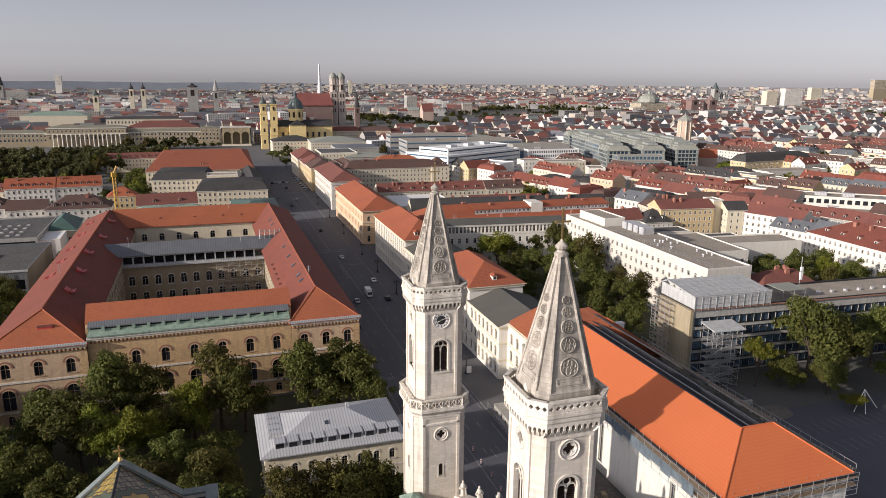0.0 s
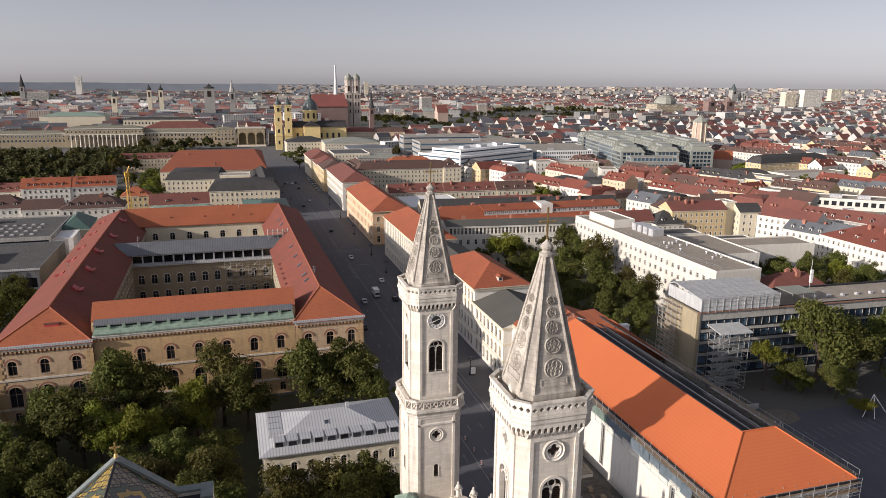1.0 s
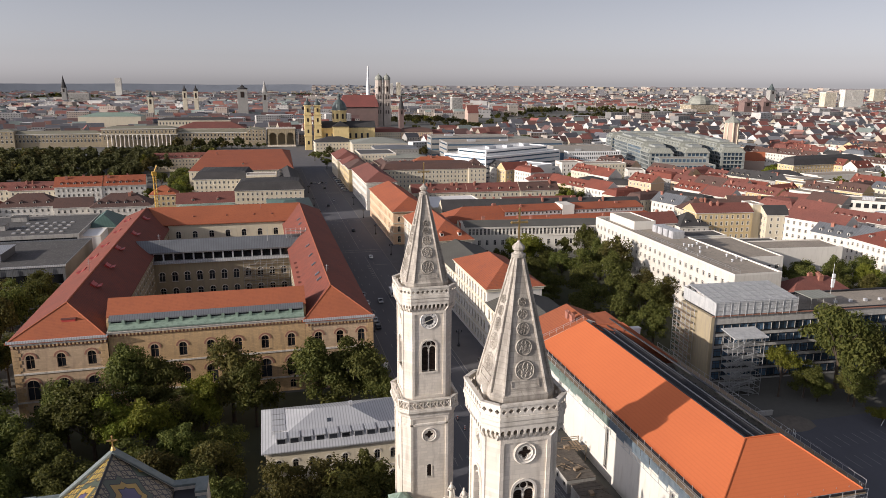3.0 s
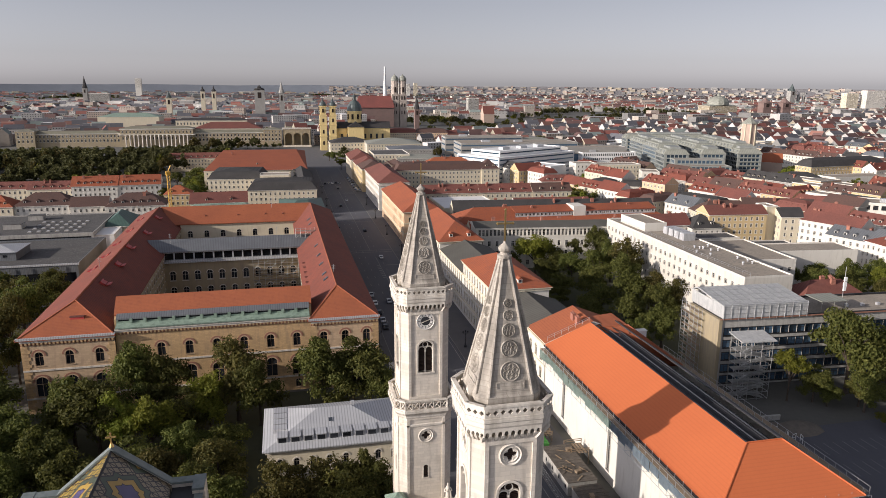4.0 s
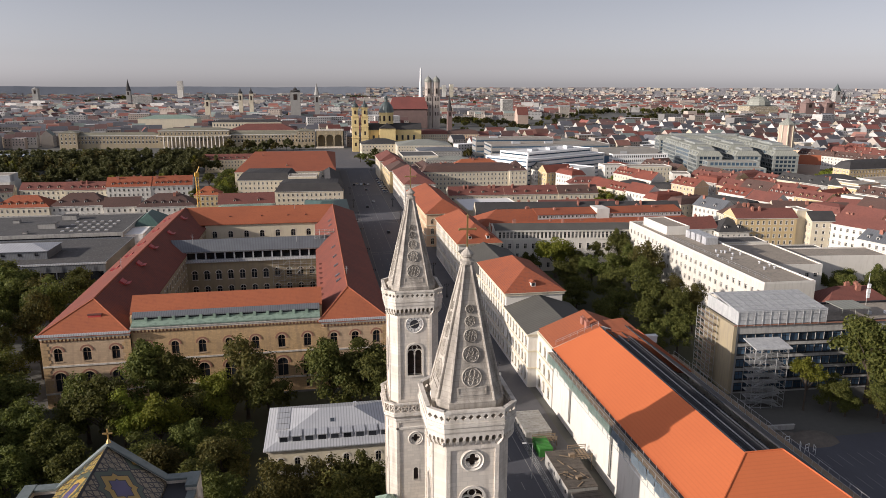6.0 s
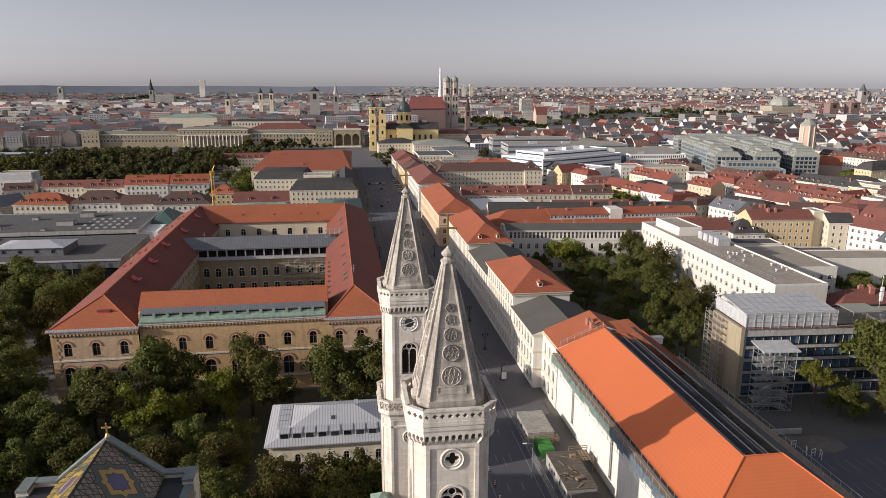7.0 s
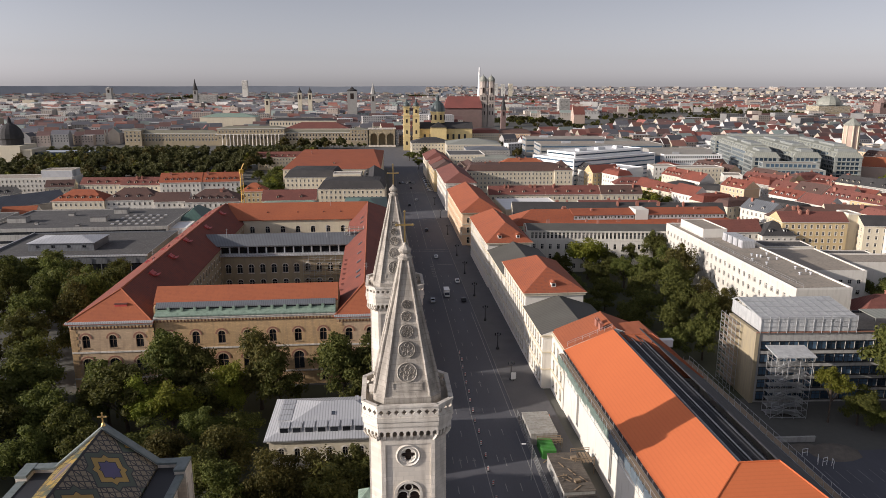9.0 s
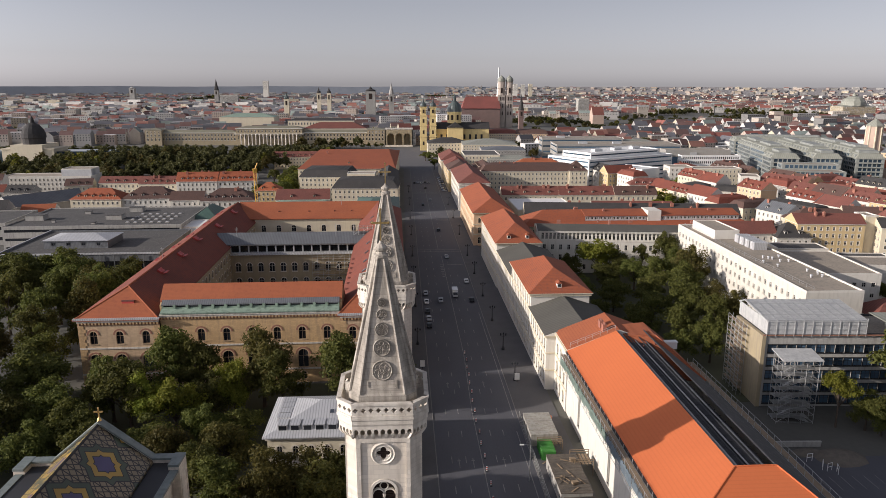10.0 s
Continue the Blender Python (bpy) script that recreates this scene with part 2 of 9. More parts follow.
M["white_panel"] = surface("white_facade_panels", (0.82, 0.81, 0.78), (0.76, 0.75, 0.72), 0.6, 5.0, 0.4, 0.5, 0.05)
M["skylight"] = window_glass("skylight_glass", (0.05, 0.06, 0.075), 0.1)
M["hatch"] = surface("red_painted_hatch", (0.5, 0.06, 0.05), (0.36, 0.05, 0.04), 0.5, 1.0, 0.2)
M["leaf"] = leafy("leaves_green", (0.066, 0.08, 0.018), (0.15, 0.155, 0.036))
M["leaf_light"] = leafy("leaves_yellow_green", (0.12, 0.145, 0.018), (0.22, 0.225, 0.03))
M["leaf_warm"] = leafy("leaves_turning", (0.078, 0.08, 0.021), (0.155, 0.135, 0.034))
M["grey_green"] = surface("grey_green_sheet", (0.31, 0.31, 0.26), (0.24, 0.245, 0.205), 0.6, 4.0, 0.4, 0.8, 0.1, extra=("seam_x", 1.5, 0.2))
M["grey_green_wall"] = surface("grey_steel_cladding", (0.30, 0.31, 0.285), (0.22, 0.23, 0.215), 0.55, 4.0, 0.4, 0.8, 0.1)
M["bluenet"] = surface("blue_scaffold_net", (0.19, 0.24, 0.29), (0.28, 0.33, 0.36), 0.8, 2.0, 0.3, 0.9, 0.3)
M["oldplank"] = surface("dirty_wet_planks", (0.15, 0.125, 0.10), (0.09, 0.078, 0.066), 0.9, 1.2, 0.2, 0.9, 0.3, extra=("seam_x", 0.22, 0.4))
M["leaf_far"] = leafy("park_leaves", (0.075, 0.086, 0.03), (0.122, 0.128, 0.042))
M["dullbrick"] = surface("dull_brickwork", (0.22, 0.145, 0.125), (0.17, 0.12, 0.105), 0.9, 6.0, 0.4, 0.7, 0.1)
M["tile_vermilion"] = surface("bright_red_clay_tiles", (0.35, 0.105, 0.05), (0.27, 0.085, 0.046), 0.8, 9.0, 0.5, 0.8, 0.3, grime=(0.19, 0.078, 0.06), grime_at=0.64, extra=("rows", 0.28, 0.15))
M["felt"] = surface("dark_roof_felt", (0.085, 0.08, 0.076), (0.058, 0.056, 0.054), 0.95, 6.0, 0.5, 0.9, 0.15, grime=(0.17, 0.16, 0.15), grime_at=0.66)
M["sea_copper"] = surface("dark_sea_green_copper", (0.075, 0.13, 0.105), (0.055, 0.10, 0.085), 0.55, 3.0, 0.3, 0.8, 0.1, extra=("seam_x", 0.7, 0.25))
# red tile darkened to carry the shade of the library wings' slopes
M["tile_dark"] = surface("dark_red_clay_tiles", (0.235, 0.072, 0.048), (0.17, 0.06, 0.044), 0.85, 7.0, 0.5, 0.8, 0.3, grime=(0.13, 0.06, 0.05), grime_at=0.6, extra=("rows", 0.28, 0.15))
M["sandstone"] = surface("weathered_sandstone", (0.38, 0.31, 0.195), (0.30, 0.25, 0.165), 0.9, 6.0, 0.4, 0.6, 0.1, grime=(0.26, 0.22, 0.17), grime_at=0.6)
M["church_yellow"] = surface("church_yellow_plaster", (0.78, 0.60, 0.27), (0.68, 0.52, 0.24), 0.9, 6.0, 0.4, 0.5, 0.1, grime=(0.52, 0.38, 0.18), grime_at=0.66)
M["brick"] = surface("red_brickwork", (0.36, 0.15, 0.10), (0.26, 0.12, 0.09), 0.9, 4.0, 0.3, 0.7, 0.2)
M["pinkbrick"] = surface("pale_pink_brickwork", (0.5, 0.37, 0.29), (0.42, 0.32, 0.26), 0.9, 4.0, 0.3, 0.7, 0.2)


# ---------- building helpers ----------
def mesh_of(name, bm, mats):
    me = bpy.data.meshes.new(name)
    bmesh.ops.recalc_face_normals(bm, faces=bm.faces)
    bm.to_mesh(me)
    bm.free()
    for m in mats if isinstance(mats, (list, tuple)) else [mats]:
        me.materials.append(m)
    return me


def part(name, bm, mats, parent=None, label="", m=None):
    me = bm if isinstance(bm, bpy.types.Mesh) else mesh_of(name, bm, mats)
    ob = new(name, me)
    if parent:
        ob.parent = parent
    if m is not None:
        ob.matrix_local = m
    return tagged(ob, label)


def thing(name, label, category, m=None, group="", kind=""):
    ob = new(name)
    ob.empty_display_size = 0.5
    if m is not None:
        ob.matrix_basis = m
    return tagged(ob, label, category, group, kind)


def box(bm, x0, y0, z0, x1, y1, z1, mi=0, m=None):
    vs = [bm.verts.new(v) for v in ((x0, y0, z0), (x1, y0, z0), (x1, y1, z0), (x0, y1, z0), (x0, y0, z1), (x1, y0, z1), (x1, y1, z1), (x0, y1, z1))]
    for f in ((0, 3, 2, 1), (4, 5, 6, 7), (0, 1, 5, 4), (1, 2, 6, 5), (2, 3, 7, 6), (3, 0, 4, 7)):
        bm.faces.new([vs[i] for i in f]).material_index = mi
    if m is not None:
        bmesh.ops.transform(bm, matrix=m, verts=vs)
    return vs


def bar(bm, a, b, r, mi=0, sides=5):
    a, b = Vector(a), Vector(b)
    q = (b - a).to_track_quat("Z", "Y")
    rings = []
    for p in (a, b):
        rings.append([bm.verts.new(p + q @ Vector((r * math.cos(6.2832 * i / sides), r * math.sin(6.2832 * i / sides), 0))) for i in range(sides)])
    for i in range(sides):
        j = (i + 1) % sides
        bm.faces.new((rings[0][i], rings[0][j], rings[1][j], rings[1][i])).material_index = mi
    bm.faces.new(rings[0][::-1]).material_index = mi
    bm.faces.new(rings[1]).material_index = mi


def loft(bm, rings, mi=0, cap=True):
    """Skins rings of equal length, closing the ends."""
    vr = [[bm.verts.new(p) for p in r] for r in rings]
    n = len(vr[0])
    for a, b in zip(vr, vr[1:]):
        for i in range(n):
            j = (i + 1) % n
            bm.faces.new((a[i], a[j], b[j], b[i])).material_index = mi
    if cap:
        bm.faces.new(vr[0][::-1]).material_index = mi
        bm.faces.new(vr[-1]).material_index = mi
    return vr


def lathe(bm, profile, sides=16, at=(0, 0), mi=0, turn=0.0):
    loft(bm, [[(at[0] + r * math.cos(6.28319 * (i + turn) / sides), at[1] + r * math.sin(6.28319 * (i + turn) / sides), z) for i in range(sides)] for r, z in profile], mi)


def prism(bm, pts, y0, y1, mi=0):
    """Extrudes a polygon given in x and z along y."""
    loft(bm, [[(x, y0, z) for x, z in pts], [(x, y1, z) for x, z in pts]], mi)


SIDES = {"n": 0.0, "r": 90.0, "s": 180.0, "l": 270.0}    # outward normals -y, +x, +y, -x


def side_frame(side, w, d):
    """Pose of a wall's local frame (x along it, -y outward, z up), and its length."""
    return (Matrix.Rotation(radians(SIDES[side]), 4, "Z") @ Matrix.Translation((0, -(d if side in "ns" else w) / 2, 0)), w if side in "ns" else d)


def wall_sheet(bm, m, length, h, holes, depth=0.35, mi=0, z0=0.0):
    """A wall's outer face with holes (u0, z0, u1, z1) and their reveals."""
    us = sorted({-length / 2, length / 2, *[a for q in holes for a in (q[0], q[2])]})
    zs = sorted({z0, h, *[a for q in holes for a in (q[1], q[3])]})
    grid = {}

    def vert(i, k):
        if (i, k) not in grid:
            grid[i, k] = bm.verts.new(m @ Vector((us[i], 0, zs[k])))
        return grid[i, k]
    boxes = {(us.index(q[0]), us.index(q[2]), zs.index(q[1]), zs.index(q[3])) for q in holes}
    covered = {(i, k) for a, b, c, d in boxes for i in range(a, b) for k in range(c, d)}
    for i in range(len(us) - 1):
        for k in range(len(zs) - 1):
            if (i, k) not in covered:
                bm.faces.new((vert(i, k), vert(i + 1, k), vert(i + 1, k + 1), vert(i, k + 1))).material_index = mi
    for q in holes:
        c = [Vector((q[0], 0, q[1])), Vector((q[2], 0, q[1])), Vector((q[2], 0, q[3])), Vector((q[0], 0, q[3]))]
        f = [vert(us.index(u), zs.index(z)) for u, z in ((q[0], q[1]), (q[2], q[1]), (q[2], q[3]), (q[0], q[3]))]
        g = [bm.verts.new(m @ (v + Vector((0, depth, 0)))) for v in c]
        for i in range(4):
            j = (i + 1) % 4
            bm.faces.new((f[i], f[j], g[j], g[i])).material_index = mi
    return bm


WIN = {}


def arch_pts(w, h, n=8):
    r = w / 2
    return [(-r, 0), (r, 0)] + [(r * math.cos(math.pi * i / n), h - r + r * math.sin(math.pi * i / n)) for i in range(n + 1)]


def window_mesh(kind, w, h, wall, trim, glass, split=False):
    """A window set into a hole: pane, frame, glazing bars, surround and sill (and the arch's spandrels)."""
    key = (kind, round(w, 2), round(h, 2), wall.name, trim.name, glass.name, split)
    if key in WIN:
        return WIN[key]
    bm = bmesh.new()
    d, f = 0.28, 0.09
    r = w / 2
    if not split:
        box(bm, -r, d, 0, r, d + 0.03, h, 0)                               # pane
    for x0, x1 in ((-r, -r + f), (r - f, r), (-f / 2, f / 2)):
        box(bm, x0, d - 0.05, 0, x1, d, h, 1)
    for z in ((0, f), (h - f, h), (h * 0.62, h * 0.62 + f)):
        box(bm, -r + f, d - 0.05, z[0], r - f, d, z[1], 1)
    box(bm, -r - 0.18, -0.14, -0.2, r + 0.18, d - 0.06, 0, 1)              # sill
    if kind == "arch":
        n = 8
        arc = [(r * math.cos(math.pi * i / n), h - r + r * math.sin(math.pi * i / n)) for i in range(n + 1)]
        for side in (1, -1):                                              # spandrel plates
            pts = [(side * r, h)] + [(side * abs(x), z) for x, z in arc[: n // 2 + 1]]
            loft(bm, [[(x, 0.004, z) for x, z in pts], [(x, d - 0.06, z) for x, z in pts]], 2)
        for (xa, za), (xb, zb) in zip(arc, arc[1:]):                      # archivolt
            s = (r + 0.3) / r
            q = [(xa, za), (xb, zb), (xb * s, h - r + (zb - h + r) * s), (xa * s, h - r + (za - h + r) * s)]
            loft(bm, [[(x, -0.08, z) for x, z in q], [(x, 0.02, z) for x, z in q]], 1)
    else:
        for x0, x1, z0, z1 in ((-r - 0.14, -r, 0, h), (r, r + 0.14, 0, h), (-r - 0.2, r + 0.2, h, h + 0.2)):
            box(bm, x0, -0.06, z0, x1, 0.02, z1, 1)
    WIN[key] = mesh_of("window", bm, [glass, trim, wall])
    return WIN[key]


PANES = []


def put_window(th, m, kind, w, h, wall, trim, glass):
    """A window as a part of its building; the nearest ones carry their pane as a piece of its own."""
    near = len(PANES) < 1000
    ob = part("window", window_mesh(kind, w, h, wall, trim, glass, near), None, th, m=m)
    if near:
        key = ("pane", round(w, 2), round(h, 2), glass.name)
        if key not in WIN:
            bm = bmesh.new()
            box(bm, -w / 2, 0.28, 0, w / 2, 0.31, h)
            WIN[key] = mesh_of("pane", bm, glass)
        PANES.append(part("pane", WIN[key], None, ob))
    return ob


def roof_mesh(bm, w, d, h, kind, rise, o=0.5, along=None, inset=None):
    """A roof solid over a w x d plan centred on the origin, its eave at h."""
    a, b = w / 2 + o, d / 2 + o
    e = 0.22
    base = [(-a, -b), (a, -b), (a, b), (-a, b)]
    along = along or ("x" if w >= d else "y")
    if kind == "flat":
        c = 0.35                                              # one tray: floor, parapet and its coping
        rings = [[(sx2 * (w / 2 - q), sy2 * (d / 2 - q), zz) for sx2, sy2 in ((-1, -1), (1, -1), (1, 1), (-1, 1))] for q, zz in ((0, h), (0, h + 0.12 + rise), (c, h + 0.12 + rise), (c, h + 0.12))]
        vr = loft(bm, rings, 1)
        bm.faces.ensure_lookup_table()
        bm.faces[-1].material_index = 0
        return
    lo = [bm.verts.new((x, y, h)) for x, y in base]
    up = [bm.verts.new((x, y, h + e)) for x, y in base]
    bm.faces.new(lo[::-1])
    for i in range(4):
        j = (i + 1) % 4
        bm.faces.new((lo[i], lo[j], up[j], up[i])).material_index = 1
    z = h + e + rise
    if kind == "mansard":
        s = rise * 0.55
        mid = [bm.verts.new((x * (a - s) / a, y * (b - s) / b, h + e + rise * 0.75)) for x, y in base]
        for i in range(4):
            j = (i + 1) % 4
            bm.faces.new((up[i], up[j], mid[j], mid[i]))
        up, a, b = mid, a - s, b - s
    if along == "x":
        k = (min(a, b) if inset is None else inset) if kind != "gable" else 0.0
        p, q = bm.verts.new((-a + k, 0, z)), bm.verts.new((a - k, 0, z))
        bm.faces.new((up[0], up[1], q, p))
        bm.faces.new((up[2], up[3], p, q))
        bm.faces.new((up[1], up[2], q)).material_index = 2 if kind == "gable" else 0
        bm.faces.new((up[3], up[0], p)).material_index = 2 if kind == "gable" else 0
    else:
        k = (min(a, b) if inset is None else inset) if kind != "gable" else 0.0
        p, q = bm.verts.new((0, -b + k, z)), bm.verts.new((0, b - k, z))
        bm.faces.new((up[1], up[2], q, p))
        bm.faces.new((up[3], up[0], p, q))
        bm.faces.new((up[0], up[1], p)).material_index = 2 if kind == "gable" else 0
        bm.faces.new((up[2], up[3], q)).material_index = 2 if kind == "gable" else 0


SMALL = {}


def dormer_mesh(roofm, wallm):
    key = (roofm.name, wallm.name)
    if key not in SMALL:
        bm = bmesh.new()
        box(bm, -0.7, 0, 0, 0.7, 2.2, 1.3, 1)
        prism(bm, [(-0.95, 1.3), (0.95, 1.3), (0, 1.95)], -0.15, 2.6, 0)
        box(bm, -0.45, -0.03, 0.25, 0.45, 0.02, 1.15, 2)
        SMALL[key] = mesh_of("dormer", bm, [roofm, wallm, M["glass"]])
    return SMALL[key]


def chimney_mesh():
    if "chimney" not in SMALL:
        bm = bmesh.new()
        box(bm, -0.45, -0.8, -1.5, 0.45, 0.8, 1.6)
        box(bm, -0.55, -0.9, 1.6, 0.55, 0.9, 1.8)
        for y in (-0.5, 0.0, 0.5):
            lathe(bm, [(0.14, 1.8), (0.12, 2.25)], 6, (0, y))
        SMALL["chimney"] = mesh_of("chimney", bm, M["brick"])
    return SMALL["chimney"]


def house(label, x0, y0, x1, y1, h, roof="hip", rise=5.0, wall="cream", tile="tile_red", faces=None, rot=0.0, trim="white", along=None, inset=None,
          name="house", category="building", group="", bands=(), chimneys=0, dormers=0, dormer_side="n", glass="glass", o=0.5, fascia=None, far=False):
    """A building: walls with real window holes, windows, roof; faces maps a side to rows (sill, height, width, pitch, kind)."""
    w, d = x1 - x0, y1 - y0
    th = thing(name, label, category, pose((x0 + x1) / 2, (y0 + y1) / 2, 0, 0, 0, rot), group)
    faces = faces or {}
    wm, tm, gm = M[wall], M[trim], M[glass]
    bm = bmesh.new()
    spots = []
    for side in "nrsl":
        m, length = side_frame(side, w, d)
        holes = []
        for sill, wh, ww, pitch, kind in faces.get(side, ()):
            n = max(1, int((length - 1.2) / pitch))
            for i in range(n):
                u = (i - (n - 1) / 2) * ((length - 1.6) / n)
                holes.append((round(u - ww / 2, 4), sill, round(u + ww / 2, 4), sill + wh))
                spots.append((m @ Matrix.Translation((u, 0, sill)), kind, ww, wh))
        wall_sheet(bm, m, length, h, holes)
    part("wall", bm, wm, th)
    if far:                                                   # too small to tell apart: one joined part
        verts, polys, idx = [], [], []
        for m, kind, ww, wh in spots:
            me = window_mesh(kind, ww, wh, wm, tm, gm)
            k = len(verts)
            verts += [m @ v.co for v in me.vertices]
            for p in me.polygons:
                polys.append([k + i for i in p.vertices])
                idx.append(p.material_index)
        if verts:
            me = bpy.data.meshes.new("window_set")
            me.from_pydata(verts, [], polys)
            for mm in (gm, tm, wm):
                me.materials.append(mm)
            me.polygons.foreach_set("material_index", idx)
            tagged(part("window_set", me, None, th), kind="stuff")
    else:
        for m, kind, ww, wh in spots:
            put_window(th, m, kind, ww, wh, wm, tm, gm)
    for z, hh, out in bands:                                  # string courses and cornices
        bm = bmesh.new()
        for q in ((-w / 2 - out, -d / 2 - out, w / 2 + out, -d / 2), (-w / 2 - out, -d / 2, -w / 2, d / 2 + out), (w / 2, -d / 2, w / 2 + out, d / 2 + out)):
            box(bm, q[0], q[1], z, q[2], q[3], z + hh)
        part("cornice", bm, tm, th)
    bm = bmesh.new()
    roof_mesh(bm, w, d, h, roof, rise, o, along, inset)
    part("roof", bm, [M[tile], M[fascia] if fascia else tm, wm], th)
    rnd = random.Random(int(x0 * 7 + y0 * 13))
    along = along or ("x" if w >= d else "y")
    for i in range(chimneys):
        u = rnd.uniform(-0.4, 0.4)
        v = rnd.choice((-0.12, 0.12))
        part("chimney", chimney_mesh(), None, th, m=pose(u * w if along == "x" else v * w, v * d if along == "x" else u * d, h + rise * 0.8, 0, 0, rnd.choice((0, 90))))
    if dormers and roof != "flat":
        half = (d if along == "x" else w) / 2 + o
        for side in dormer_side:
            m, length = side_frame(side, w, d)
            reach = 0.26 * half
            for i in range(dormers):
                u = (i - (dormers - 1) / 2) * (length * 0.86 / dormers)
                part("dormer", dormer_mesh(M[tile], wm), None, th, m=m @ Matrix.Translation((u, reach - o, h + 0.2 + rise * 0.26 - 0.25)))
    return th


# ---------- ground, street ----------
bm = bmesh.new()
g = 6000
vs = [bm.verts.new(v) for v in ((-g, -1500, -0.02), (g, -1500, -0.02), (g, g, -0.02), (-g, g, -0.02))]
bm.faces.new(vs)
tagged(part("ground", bm, M["ground"]), "flat city ground of grey-green earth and courts", "ground", kind="structure")


def sheet(name, x0, y0, x1, y1, z0, z1, mat, label, category):
    b = bmesh.new()
    box(b, x0, y0, z0, x1, y1, z1)
    return tagged(part(name, b, M[mat]), label, category, kind="structure")


LEFT, RIGHT = 36.2, 73.6
sheet("road", 42.0, -60, 63.6, 930, -0.3, 0.0, "asphalt", "dark asphalt avenue with worn lane marks", "road")
sheet("pavement_1", LEFT - 0.5, -60, 41.8, 700, -0.3, 0.13, "paving", "grey stone pavement along the avenue", "pavement")
sheet("pavement_2", 63.8, -60, RIGHT + 0.6, 700, -0.3, 0.13, "paving", "broad grey stone pavement along the avenue", "pavement")
sheet("kerb_1", 41.8, -60, 42.0, 700, -0.3, 0.15, "kerb", "granite kerb", "kerb")
sheet("kerb_2", 63.6, -60, 63.8, 700, -0.3, 0.15, "kerb", "granite kerb", "kerb")
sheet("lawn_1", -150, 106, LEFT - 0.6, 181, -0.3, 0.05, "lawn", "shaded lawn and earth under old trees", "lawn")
sheet("lawn_2", 96, 163, 152, 296, -0.3, 0.05, "lawn", "shaded garden lawn behind the avenue's buildings", "lawn")
sheet("parking_lot", 112, 84, 230, 134, -0.3, 0.06, "asphalt", "asphalt parking yard with white bay lines", "parking")
sheet("cross_street", RIGHT + 0.6, 343, 240, 346.5, -0.3, 0.02, "asphalt", "narrow asphalt side street", "road")
sheet("square", -40, 705, 120, 930, -0.3, 0.04, "paving", "broad stone-paved city square", "square")


def road_marks():
    b = bmesh.new()
    for x, y0, y1, step, ln in ((45.4, 100, 640, 12, 3), (48.6, 100, 640, 12, 3), (55.6, 100, 640, 12, 3), (58.8, 100, 300, 12, 3)):
        y = y0
        while y < y1:
            box(b, x - 0.09, y, 0.0, x + 0.09, y + ln, 0.008)
            y += step
    for x, y0, y1 in ((52.25, 100, 160), (53.5, 200, 330), (62.6, 158, 242), (40.9, 100, 160), (62.2, 118, 150), (52.6, 345, 640)):
        box(b, x - 0.1, y0, 0.0, x + 0.1, y1, 0.008)
    for i in range(40):                                        # the centre line swings to the right past the beacons
        y = 160 + i
        box(b, 52.15 + 0.031 * i, y, 0.0, 52.33 + 0.031 * i, y + 1.03, 0.008)
    for i in range(8):                                         # hatched island
        y = 292 + i * 3
        box(b, 51.9, y, 0.0, 53.2, y + 0.7, 0.008)
    box(b, 55.4, 313.2, 0.0, 62.6, 313.8, 0.008)
    for x in (45.4, 48.6, 55.6):                               # turning arrows
        for y in (134.0, 176.0):
            box(b, x + 1.5, y, 0.0, x + 1.68, y + 4.0, 0.008)
            box(b, x + 1.2, y + 2.9, 0.0, x + 1.98, y + 3.2, 0.008)
    for y in (340.0, 422.0, 535.0):
        box(b, 42.3, y, 0.0, 63.3, y + 0.4, 0.008)
        box(b, 42.3, y + 4.2, 0.0, 63.3, y + 4.6, 0.008)
    tagged(part("road_marking", b, M["paint"]), "worn white lane lines and arrows on asphalt", "road marking", kind="stuff")
    b = bmesh.new()
    for i in range(16):
        for j in range(2):
            x, y = 124 + i * 2.6, 112 + j * 9
            box(b, x, y, 0.06, x + 0.12, y + 5, 0.07)
    tagged(part("bay_marking", b, M["paint"]), "white parking bay lines on asphalt", "road marking", kind="stuff")


road_marks()


# ---------- twin church towers ----------
def octagon(hw, fh, z, cx=0.0, cy=0.0):
    return [(cx + x, cy + y, z) for x, y in ((-fh, -hw), (fh, -hw), (hw, -fh), (hw, fh), (fh, hw), (-fh, hw), (-hw, fh), (-hw, -fh))]


def lobed(n=24, r=0.5, lobe=0.36):
    """Outline of a quatrefoil hole."""
    out = []
    for i in range(n):
        a = 6.28319 * (i + 0.5) / n
        k = abs(math.cos(2 * a))
        out.append((r * (1 - lobe * (1 - k)) * math.cos(a), r * (1 - lobe * (1 - k)) * math.sin(a)))
    return out


